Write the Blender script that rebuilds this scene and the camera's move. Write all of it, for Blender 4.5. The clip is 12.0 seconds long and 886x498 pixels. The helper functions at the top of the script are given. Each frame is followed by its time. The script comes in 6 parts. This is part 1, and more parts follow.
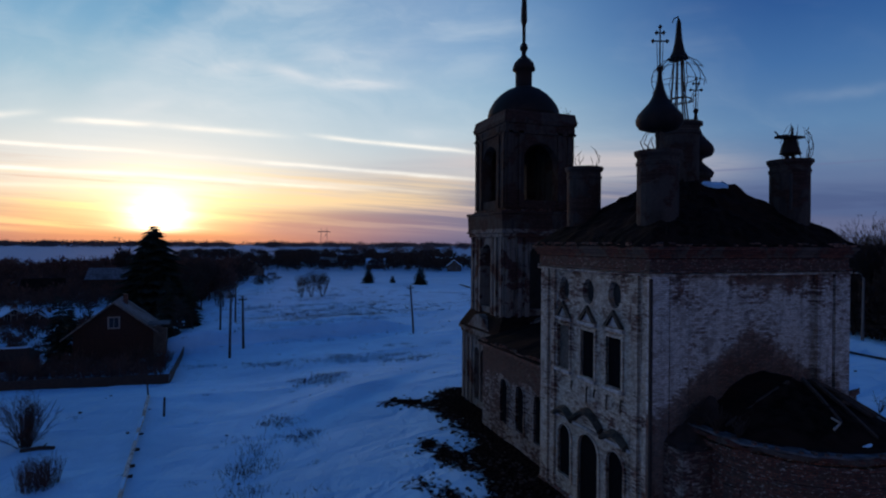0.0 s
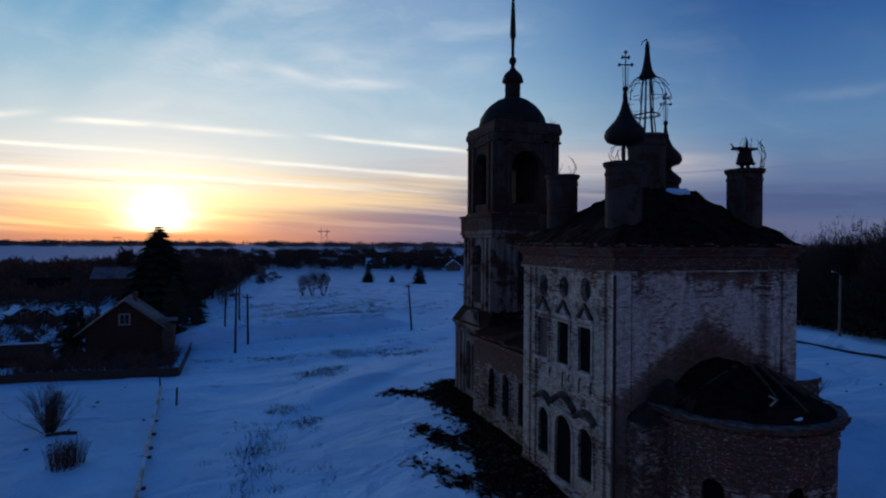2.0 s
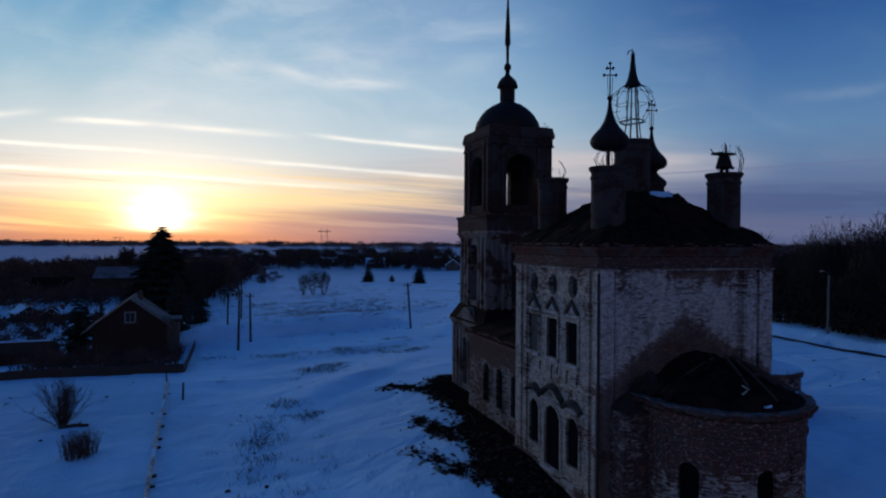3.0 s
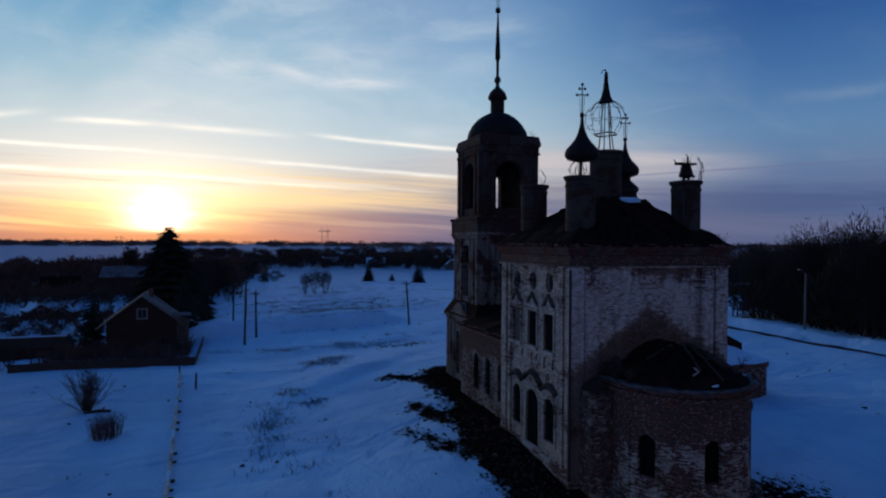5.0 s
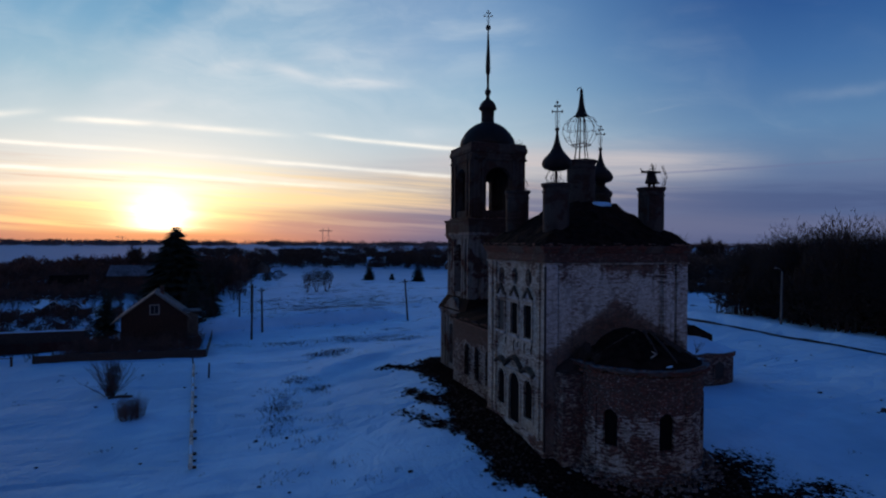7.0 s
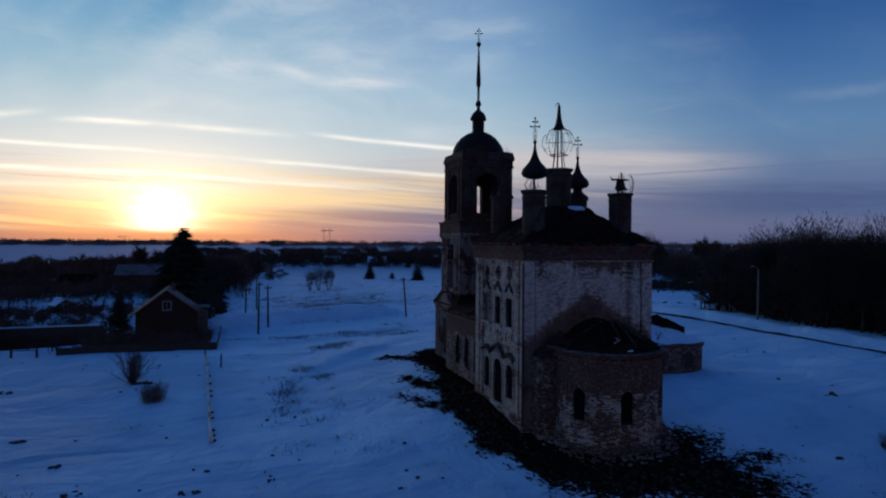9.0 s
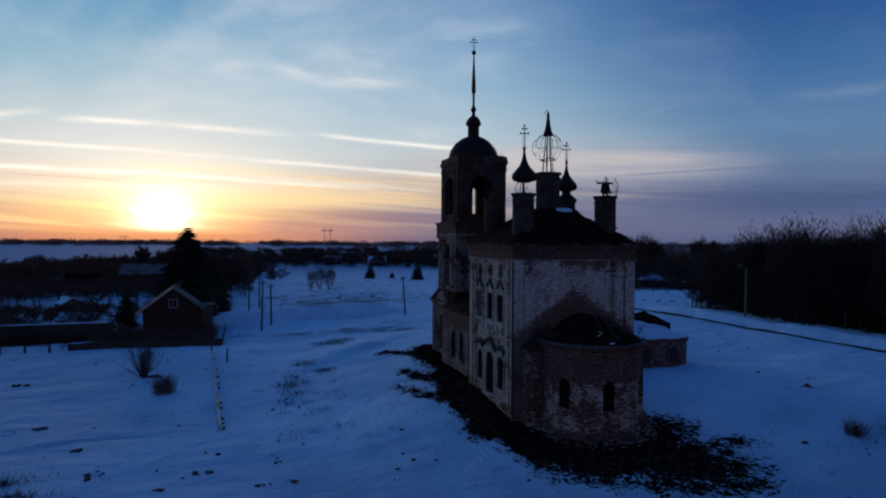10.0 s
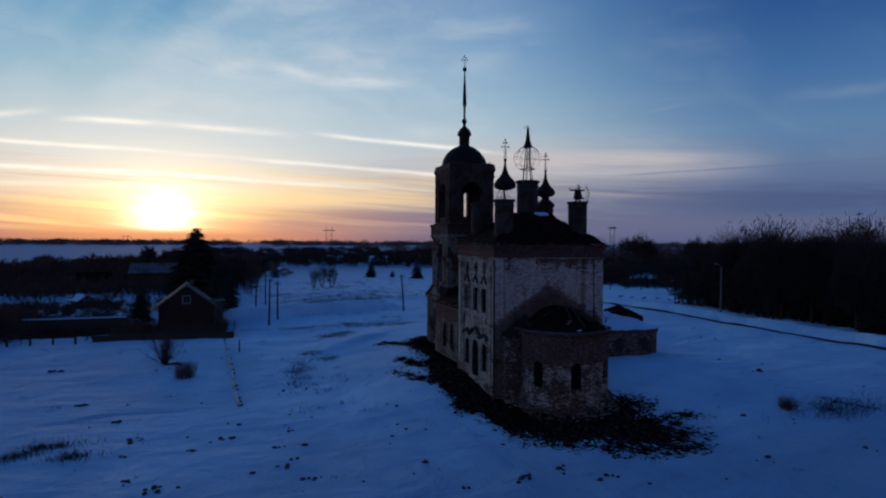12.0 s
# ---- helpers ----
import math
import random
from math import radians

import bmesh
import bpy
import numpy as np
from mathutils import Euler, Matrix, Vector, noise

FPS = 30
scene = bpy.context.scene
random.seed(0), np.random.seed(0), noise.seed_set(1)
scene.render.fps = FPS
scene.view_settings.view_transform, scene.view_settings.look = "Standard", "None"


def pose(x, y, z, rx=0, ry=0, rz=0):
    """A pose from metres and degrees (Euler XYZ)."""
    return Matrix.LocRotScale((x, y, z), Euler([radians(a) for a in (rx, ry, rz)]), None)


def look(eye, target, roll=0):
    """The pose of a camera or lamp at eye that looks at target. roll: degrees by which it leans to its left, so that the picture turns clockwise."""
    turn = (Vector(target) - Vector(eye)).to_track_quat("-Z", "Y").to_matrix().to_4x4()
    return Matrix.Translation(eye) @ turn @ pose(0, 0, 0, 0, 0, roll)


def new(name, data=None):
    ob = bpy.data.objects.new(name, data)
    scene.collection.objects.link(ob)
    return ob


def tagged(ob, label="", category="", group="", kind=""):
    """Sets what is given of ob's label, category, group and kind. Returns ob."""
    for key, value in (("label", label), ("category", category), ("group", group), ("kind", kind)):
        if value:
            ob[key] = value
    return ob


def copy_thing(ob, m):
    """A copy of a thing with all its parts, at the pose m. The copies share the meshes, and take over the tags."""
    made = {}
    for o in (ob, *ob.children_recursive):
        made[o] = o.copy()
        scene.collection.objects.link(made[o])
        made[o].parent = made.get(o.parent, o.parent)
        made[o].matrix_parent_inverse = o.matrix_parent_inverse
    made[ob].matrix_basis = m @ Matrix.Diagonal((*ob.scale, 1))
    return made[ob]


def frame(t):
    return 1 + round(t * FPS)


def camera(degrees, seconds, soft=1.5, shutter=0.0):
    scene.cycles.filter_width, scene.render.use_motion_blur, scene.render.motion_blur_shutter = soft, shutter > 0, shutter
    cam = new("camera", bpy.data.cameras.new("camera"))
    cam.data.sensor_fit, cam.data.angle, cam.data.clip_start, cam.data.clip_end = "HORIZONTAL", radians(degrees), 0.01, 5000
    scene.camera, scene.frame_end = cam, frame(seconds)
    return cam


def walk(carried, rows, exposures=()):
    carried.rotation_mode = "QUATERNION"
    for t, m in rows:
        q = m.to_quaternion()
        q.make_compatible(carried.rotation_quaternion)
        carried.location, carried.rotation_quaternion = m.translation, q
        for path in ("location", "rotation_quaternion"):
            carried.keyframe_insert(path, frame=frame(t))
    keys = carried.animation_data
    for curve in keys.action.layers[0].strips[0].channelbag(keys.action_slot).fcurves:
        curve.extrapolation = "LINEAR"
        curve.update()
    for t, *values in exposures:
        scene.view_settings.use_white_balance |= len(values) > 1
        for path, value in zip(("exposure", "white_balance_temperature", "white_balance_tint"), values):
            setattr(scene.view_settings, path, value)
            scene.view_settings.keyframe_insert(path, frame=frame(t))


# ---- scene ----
cam = camera(73.6, 12.0, soft=2.1)
PATH = [
    (0.0, -15.210, -19.115, 13.799, 89.507, -19.199, 0.319),
    (0.5, -15.355, -19.901, 13.809, 89.500, -19.199, 0.320),
    (1.0, -15.505, -20.697, 13.832, 89.494, -19.199, 0.320),
    (1.5, -15.660, -21.468, 13.838, 89.487, -19.196, 0.321),
    (2.0, -15.815, -22.277, 13.843, 89.481, -19.193, 0.322),
    (2.5, -15.983, -23.129, 13.843, 89.474, -19.187, 0.323),
    (3.0, -16.163, -24.017, 13.845, 89.468, -19.180, 0.324),
    (5.0, -16.927, -27.816, 13.893, 89.442, -19.137, 0.327),
    (5.5, -17.127, -28.837, 13.891, 89.435, -19.123, 0.328),
    (6.0, -17.335, -29.893, 13.887, 89.429, -19.107, 0.329),
    (6.5, -17.557, -31.005, 13.889, 89.422, -19.089, 0.329),
    (7.0, -17.794, -32.183, 13.878, 89.416, -19.070, 0.330),
    (9.0, -18.708, -37.070, 13.901, 89.390, -18.977, 0.333),
    (9.5, -18.943, -38.418, 13.892, 89.383, -18.950, 0.334),
    (10.0, -19.207, -39.847, 13.898, 89.377, -18.922, 0.335),
    (10.5, -19.489, -41.322, 13.906, 89.371, -18.892, 0.336),
    (11.0, -19.775, -42.833, 13.932, 89.364, -18.860, 0.337),
    (11.5, -20.065, -44.422, 13.946, 89.358, -18.827, 0.338),
    (12.0, -20.347, -46.097, 13.952, 89.351, -18.792, 0.338),
]
walk(cam, [(t, pose(x, y, z, rx, 0, rz) @ pose(0, 0, 0, 0, 0, roll)) for t, x, y, z, rx, rz, roll in PATH],
     exposures=[(0.0, 0.0), (3.0, -0.01), (7.0, -0.03), (9.5, -0.07), (12.0, -0.12)])

# ---- sky, sun ----
SUN_YAW, SUN_EL = 6.4, 3.0
SUN_DIR = Vector((-math.sin(radians(SUN_YAW)) * math.cos(radians(SUN_EL)), math.cos(radians(SUN_YAW)) * math.cos(radians(SUN_EL)), math.sin(radians(SUN_EL))))


def srgb(r, g, b, a=1.0):
    def f(c):
        c /= 255
        return c / 12.92 if c <= 0.04045 else ((c + 0.055) / 1.055) ** 2.4
    return (f(r), f(g), f(b), a)


class Nodes:
    """Short hand for node trees."""

    def __init__(self, tree):
        self.t = tree
        self.n, self.l = tree.nodes, tree.links
        self.n.clear()

    def put(self, sock, value):
        if isinstance(value, bpy.types.NodeSocket):
            self.l.new(value, sock)
        elif value is not None:
            sock.default_value = value

    def math(self, op, a, b=None, c=None, clamp=False):
        n = self.n.new("ShaderNodeMath")
        n.operation, n.use_clamp = op, clamp
        for s, v in zip(n.inputs, (a, b, c)):
            self.put(s, v)
        return n.outputs[0]

    def vmath(self, op, a, b=None):
        n = self.n.new("ShaderNodeVectorMath")
        n.operation = op
        self.put(n.inputs[0], a)
        self.put(n.inputs[1], b)
        return n.outputs["Value"] if op in ("DOT_PRODUCT", "LENGTH", "DISTANCE") else n.outputs[0]

    def smooth(self, v, lo, hi, a=0.0, b=1.0):
        n = self.n.new("ShaderNodeMapRange")
        n.interpolation_type = "SMOOTHSTEP"
        for s, x in zip(n.inputs, (v, lo, hi, a, b)):
            self.put(s, x)
        return n.outputs[0]

    def noise(self, vec, scale, detail=4.0, rough=0.55, dist=0.0):
        n = self.n.new("ShaderNodeTexNoise")
        self.put(n.inputs["Vector"], vec)
        n.inputs["Scale"].default_value, n.inputs["Detail"].default_value = scale, detail
        n.inputs["Roughness"].default_value, n.inputs["Distortion"].default_value = rough, dist
        return n.outputs["Fac"]

    def ramp(self, v, stops, mode="LINEAR"):
        n = self.n.new("ShaderNodeValToRGB")
        n.color_ramp.interpolation = mode
        e = n.color_ramp.elements
        while len(e) < len(stops):
            e.new(0.5)
        for k, (p, c) in zip(e, stops):
            k.position, k.color = p, c if len(c) == 4 else (*c, 1)
        self.put(n.inputs[0], v)
        return n.outputs[0]

    def mix(self, f, a, b, kind="MIX"):
        n = self.n.new("ShaderNodeMix")
        n.data_type, n.blend_type = "RGBA", kind
        self.put(n.inputs["Factor"], f)
        self.put(n.inputs["A"], a)
        self.put(n.inputs["B"], b)
        return n.outputs["Result"]

    def bump(self, h, strength=0.4, dist=0.02, normal=None):
        n = self.n.new("ShaderNodeBump")
        n.inputs["Strength"].default_value, n.inputs["Distance"].default_value = strength, dist
        self.put(n.inputs["Height"], h)
        self.put(n.inputs["Normal"], normal)
        return n.outputs[0]

    def sep(self, v):
        n = self.n.new("ShaderNodeSeparateXYZ")
        self.put(n.inputs[0], v)
        return n.outputs

    def comb(self, x, y, z):
        n = self.n.new("ShaderNodeCombineXYZ")
        for s, v in zip(n.inputs, (x, y, z)):
            self.put(s, v)
        return n.outputs[0]

    def coord(self, kind="Object"):
        return self.n.new("ShaderNodeTexCoord").outputs[kind]

    def pos(self):
        return self.n.new("ShaderNodeNewGeometry").outputs["Position"]

    def scaled(self, v, x, y, z):
        return self.vmath("MULTIPLY", v, (x, y, z))

    def surface(self, color, rough=0.8, normal=None, metal=0.0, spec=0.3):
        b = self.n.new("ShaderNodeBsdfPrincipled")
        self.put(b.inputs["Base Color"], color)
        self.put(b.inputs["Roughness"], rough)
        self.put(b.inputs["Metallic"], metal)
        self.put(b.inputs["Specular IOR Level"], spec)
        self.put(b.inputs["Normal"], normal)
        o = self.n.new("ShaderNodeOutputMaterial")
        self.l.new(b.outputs[0], o.inputs[0])
        return b


def build_world():
    world = bpy.data.worlds.new("evening_sky")
    scene.world = world
    world.use_nodes = True
    N = Nodes(world.node_tree)
    d = N.vmath("NORMALIZE", N.coord("Generated"))
    x, y, z = N.sep(d)
    el = N.math("MULTIPLY", N.math("ARCSINE", z), 180 / math.pi)
    elf = N.math("DIVIDE", N.math("MAXIMUM", el, 0.0), 90.0)
    flat = N.vmath("NORMALIZE", N.comb(x, y, 0.0))
    sunflat = Vector((SUN_DIR.x, SUN_DIR.y, 0)).normalized()
    az = N.math("MULTIPLY", N.math("ARCCOSINE", N.math("MINIMUM", N.vmath("DOT_PRODUCT", flat, sunflat[:]), 1.0)), 180 / math.pi)

    def column(*stops):
        return N.ramp(elf, [(e / 90, srgb(*c)) for e, c in stops])
    near = column((0, (146, 104, 112)), (1.2, (206, 142, 116)), (2.8, (234, 196, 150)), (4.6, (232, 219, 202)), (7, (212, 218, 219)), (10, (186, 206, 216)), (14, (144, 185, 208)), (18, (108, 164, 200)), (23, (76, 141, 187)), (45, (40, 100, 164)), (90, (8, 60, 130)))
    side = column((0, (80, 96, 138)), (1.2, (94, 108, 148)), (2.5, (122, 126, 154)), (4.5, (172, 170, 176)), (7, (192, 195, 200)), (10, (170, 193, 208)), (14, (138, 176, 204)), (18, (112, 156, 197)), (23, (88, 136, 185)), (45, (36, 90, 156)), (90, (8, 60, 130)))
    wide = column((0, (50, 80, 128)), (2.5, (66, 94, 142)), (5, (86, 107, 150)), (7, (92, 120, 160)), (10, (86, 126, 170)), (15, (58, 104, 160)), (20, (33, 80, 143)), (24, (27, 71, 135)), (45, (16, 64, 130)), (90, (8, 60, 130)))
    back = column((0, (132, 120, 136)), (6, (138, 124, 142)), (14, (112, 114, 144)), (26, (54, 86, 136)), (50, (14, 66, 132)), (90, (8, 60, 130)))
    sky = N.mix(N.smooth(az, 6, 25), near, side)
    # the glow is widened on the unseen southern side, to warm the south wall
    south = N.smooth(N.vmath("DOT_PRODUCT", flat, (-sunflat.y, sunflat.x, 0.0)), 0.35, 0.75, 1.0, 0.25)
    sky = N.mix(N.math("MULTIPLY", N.smooth(az, 25, 56), south), sky, wide)
    sky = N.mix(N.smooth(az, 62, 115), sky, back)

    # places in the sky, as tangents from a fixed bearing above the far fields
    b0 = radians(-18.8)
    fwd, rgt = (-math.sin(b0), math.cos(b0), 0.0), (math.cos(b0), math.sin(b0), 0.0)
    ahead = N.vmath("DOT_PRODUCT", d, fwd)
    deep = N.math("MAXIMUM", ahead, 0.05)
    u = N.math("DIVIDE", N.vmath("DOT_PRODUCT", d, rgt), deep)
    v = N.math("DIVIDE", z, deep)
    front = N.smooth(ahead, 0.25, 0.5)
    uv = N.comb(u, v, 0.0)

    # high thin cloud: faint feathered sheets, combed along one slant
    slant = N.math("ADD", N.math("MULTIPLY", v, 5.0), N.math("MULTIPLY", u, 0.45))
    warp = N.noise(N.comb(N.math("MULTIPLY", u, 3.0), N.math("MULTIPLY", v, 4.0), 0.6), 1.0, 4, 0.6)
    wisp = N.noise(N.comb(N.math("MULTIPLY_ADD", warp, 0.7, N.math("MULTIPLY", u, 1.6)), N.math("MULTIPLY_ADD", warp, 0.5, slant), 3.7), 2.2, 7, 0.62, 0.5)
    sheet = N.noise(N.comb(N.math("MULTIPLY", u, 1.3), N.math("MULTIPLY", v, 2.0), 9.1), 2.0, 4, 0.5, 0.6)
    cover = N.math("MULTIPLY", N.smooth(wisp, 0.38, 0.74), N.smooth(sheet, 0.34, 0.66))
    cover = N.math("MULTIPLY", cover, N.smooth(v, 0.02, 0.12))
    cover = N.math("MULTIPLY", cover, N.smooth(v, 1.6, 0.5))
    cover = N.math("MULTIPLY", cover, N.smooth(az, 75, 25))
    sky = N.mix(N.math("MULTIPLY", cover, 0.22), sky, N.mix(N.smooth(v, 0.05, 0.22), srgb(252, 222, 186), srgb(222, 230, 234)))
    # a broad pale veil that begins along a slanting edge above the sun
    edge = N.math("SUBTRACT", u, N.math("MULTIPLY_ADD", v, 1.18, -0.885))
    edge = N.math("ADD", edge, N.math("MULTIPLY", N.math("SUBTRACT", warp, 0.5), 0.30))
    veil = N.math("MULTIPLY", N.smooth(edge, -0.05, 0.10), N.math("MULTIPLY", N.smooth(u, 0.30, -0.15), N.smooth(v, 0.10, 0.20)))
    veil = N.math("MULTIPLY", N.math("MULTIPLY", veil, N.smooth(wisp, 0.25, 0.70, 0.45, 1.0)), front)
    sky = N.mix(N.math("MULTIPLY", veil, 0.42), sky, srgb(206, 219, 230))
    # torn streaks of cirrus: (u0, v0, u1, v1, half width, strength)
    tear = N.noise(N.comb(N.math("MULTIPLY_ADD", warp, 1.0, N.math("MULTIPLY", u, 5.0)), N.math("MULTIPLY", v, 22.0), 6.3), 1.0, 6, 0.65, 0.6)
    sag = N.math("MULTIPLY", N.math("SUBTRACT", N.noise(N.comb(N.math("MULTIPLY", u, 7.0), N.math("MULTIPLY", v, 2.0), 2.9), 1.0, 3), 0.5), 0.035)
    for u0, v0, u1, v1, w, s in STREAKS:
        k = (v1 - v0) / (u1 - u0)
        line = N.math("SUBTRACT", N.math("ADD", v, sag), N.math("MULTIPLY_ADD", u, k, v0 - k * u0))
        bell = N.math("POWER", 2.718, N.math("MULTIPLY", N.math("POWER", N.math("ABSOLUTE", N.math("DIVIDE", line, w)), 2.0), -1.0))
        ends = N.math("MULTIPLY", N.smooth(u, u0 - 0.02, u0 + 0.08), N.smooth(u, u1 + 0.02, u1 - 0.12))
        f = N.math("MULTIPLY", N.math("MULTIPLY", N.math("MULTIPLY", bell, ends), N.smooth(tear, 0.30, 0.62, 0.35 * s, min(1.0, 1.15 * s))), front)
        sky = N.mix(f, sky, srgb(226, 229, 234))
    # flat grey bars of cloud low over the land, away from the sun
    bars = N.noise(N.comb(N.math("MULTIPLY", u, 1.0), N.math("MULTIPLY", v, 16.0), 1.3), 2.0, 3, 0.5, 0.3)
    low = N.math("MULTIPLY", N.smooth(bars, 0.46, 0.68), N.math("MULTIPLY", N.smooth(v, 0.01, 0.04), N.smooth(v, 0.16, 0.09)))
    low = N.math("MULTIPLY", low, N.smooth(az, 6, 26))
    low = N.math("MULTIPLY", low, N.smooth(az, 90, 50))
    sky = N.mix(N.math("MULTIPLY", low, 0.55), sky, srgb(84, 104, 150))

    # a lit shelf of haze over a grey one, to the right of the sun
    side_u = N.math("MULTIPLY", N.smooth(u, -0.12, 0.12), N.smooth(u, 0.62, 0.30))
    ragged = N.noise(N.comb(N.math("MULTIPLY", u, 2.0), N.math("MULTIPLY", v, 30.0), 7.7), 1.6, 4, 0.6, 0.5)
    shelf = N.math("POWER", 2.718, N.math("MULTIPLY", N.math("POWER", N.math("DIVIDE", N.math("SUBTRACT", v, 0.138), 0.026), 2.0), -1.0))
    shelf = N.math("MULTIPLY", N.math("MULTIPLY", shelf, side_u), N.math("MULTIPLY", N.smooth(ragged, 0.3, 0.65, 0.35, 0.8), front))
    sky = N.mix(shelf, sky, srgb(206, 196, 198))
    under = N.math("MULTIPLY", N.math("MULTIPLY", N.smooth(v, 0.118, 0.085), N.smooth(u, -0.12, 0.12)), N.math("MULTIPLY", N.smooth(ragged, 0.36, 0.58, 0.35, 0.85), front))
    sky = N.mix(under, sky, N.mix(N.smooth(u, 0.2, 0.6), srgb(96, 106, 144), srgb(62, 84, 132)))

    # stripes of thin cloud lit from behind, low over the land
    stripe = N.noise(N.comb(N.math("MULTIPLY", u, 2.2), N.math("MULTIPLY", N.math("MULTIPLY_ADD", u, 0.07, v), 62.0), 5.5), 1.0, 5, 0.62, 0.3)
    zone = N.math("MULTIPLY", N.math("MULTIPLY", N.smooth(el, 0.3, 1.6), N.smooth(el, 8.5, 4.0)), N.smooth(az, 52, 24))
    sky = N.mix(N.math("MULTIPLY", zone, N.smooth(stripe, 0.48, 0.64, 0, 0.55)), sky, N.mix(N.smooth(az, 6, 22), srgb(255, 226, 150), srgb(228, 198, 182)))
    sky = N.mix(N.math("MULTIPLY", zone, N.smooth(stripe, 0.47, 0.32, 0, 0.6)), sky, N.mix(N.smooth(az, 5, 20), srgb(212, 154, 130), srgb(120, 120, 148)))
    band = N.math("MULTIPLY", N.math("MULTIPLY", N.smooth(v, 0.045, 0.075), N.smooth(v, 0.125, 0.095)), N.math("MULTIPLY", N.smooth(u, -0.38, -0.2), N.smooth(u, 0.1, -0.05)))
    sky = N.mix(N.math("MULTIPLY", N.math("MULTIPLY", band, N.smooth(stripe, 0.35, 0.6, 0.25, 0.65)), front), sky, srgb(250, 214, 160))
    bank = N.math("MULTIPLY", N.math("MULTIPLY", N.smooth(v, 0.066, 0.036), N.smooth(u, -0.40, -0.25)), N.math("MULTIPLY", N.smooth(stripe, 0.7, 0.4, 0.6, 0.9), front))
    sky = N.mix(bank, sky, N.mix(N.smooth(u, -0.25, 0.15), srgb(148, 116, 130), srgb(92, 104, 142)))

    # aircraft trails: (u0, v0, u1, v1, half width, strength)
    for u0, v0, u1, v1, w, s in TRAILS:
        k = (v1 - v0) / (u1 - u0)
        wob = N.math("MULTIPLY", N.math("SUBTRACT", N.noise(N.scaled(uv, 9.0, 9.0, 1), 1.0, 3), 0.5), w * 1.6)
        line = N.math("SUBTRACT", N.math("SUBTRACT", v, wob), N.math("MULTIPLY_ADD", u, k, v0 - k * u0))
        bell = N.math("POWER", 2.718, N.math("MULTIPLY", N.math("POWER", N.math("ABSOLUTE", N.math("DIVIDE", line, w)), 2.0), -1.0))
        ends = N.math("MULTIPLY", N.smooth(u, u0 - 0.03, u0 + 0.06), N.smooth(u, u1 + 0.03, u1 - 0.14))
        tex = N.smooth(N.noise(N.comb(N.math("MULTIPLY", u, 12.0), N.math("MULTIPLY", v, 40.0), 0.0), 1.0, 3), 0.25, 0.6, 0.55, 1.0)
        f = N.math("MULTIPLY", N.math("MULTIPLY", N.math("MULTIPLY", bell, ends), N.math("MULTIPLY", tex, abs(s))), front)
        sky = N.mix(f, sky, N.mix(N.smooth(v, 0.05, 0.12), srgb(255, 230, 186), srgb(250, 248, 242)) if s > 0 else srgb(96, 108, 150))

    # the veiled sun: a burnt-out core, wider than high, and its glow
    dist = N.math("SQRT", N.math("ADD", N.math("POWER", az, 2.0), N.math("POWER", N.math("DIVIDE", N.math("SUBTRACT", el, 2.3), 0.74), 2.0)))

    def glow(width, power=2.0):
        return N.math("POWER", 2.718, N.math("MULTIPLY", N.math("POWER", N.math("DIVIDE", dist, width), power), -1.0))
    for wdt, pw, col in GLOWS:
        sky = N.mix(1.0, sky, N.mix(N.math("MULTIPLY", N.math("MULTIPLY", glow(wdt, pw), N.smooth(stripe, 0.3, 0.65, 0.72, 1.12)), N.smooth(el, 0.5, 1.3)), (0, 0, 0, 1), col), "ADD")
    # a bank of haze along the very horizon
    sky = N.mix(N.smooth(el, 1.2, -0.2, 0.0, 0.8), sky, N.mix(N.smooth(az, 8, 24), srgb(164, 114, 112), srgb(74, 90, 130)))

    air = N.n.new("ShaderNodeTexSky")
    air.sky_type, air.sun_disc = "NISHITA", False
    air.sun_elevation, air.sun_rotation = radians(SUN_EL), radians(-SUN_YAW)
    sky = N.mix(0.01, sky, air.outputs[0], "ADD")
    bg = N.n.new("ShaderNodeBackground")
    N.l.new(sky, bg.inputs[0])
    bg.inputs[1].default_value = 1.0
    out = N.n.new("ShaderNodeOutputWorld")
    N.l.new(bg.outputs[0], out.inputs[0])


TRAILS = [
    (-0.6424, 0.2049, -0.4306, 0.1957, 0.0047, 1.0),
    (-0.4592, 0.1964, -0.2398, 0.1767, 0.0044, 0.8),
    (-0.3686, 0.1903, -0.2684, 0.1871, 0.003, 0.5),
    (-0.8027, 0.1706, -0.4306, 0.1479, 0.0036, 0.95),
    (-0.4592, 0.1487, -0.297, 0.1363, 0.0036, 0.45),
    (-0.3447, 0.1399, 0.1133, 0.1043, 0.0034, 0.8),
    (-0.8027, 0.1277, -0.4306, 0.1107, 0.0042, 1.0),
    (-0.4688, 0.1124, -0.0966, 0.0879, 0.0034, 1.0),
    (-0.2111, 0.1807, 0.1133, 0.1492, 0.0036, 0.95),
    (-0.8027, 0.2088, -0.6634, 0.2182, 0.0058, 0.9),
    (-0.3447, 0.1122, 0.056, 0.0811, 0.0036, 0.45),
    (0.2946, 0.114, 0.8194, 0.1514, 0.0018, -0.55),
    (0.3518, 0.2231, 0.4043, 0.2349, 0.0022, 0.25),
    (-0.8027, 0.0981, -0.3447, 0.0874, 0.004, 0.5),
]
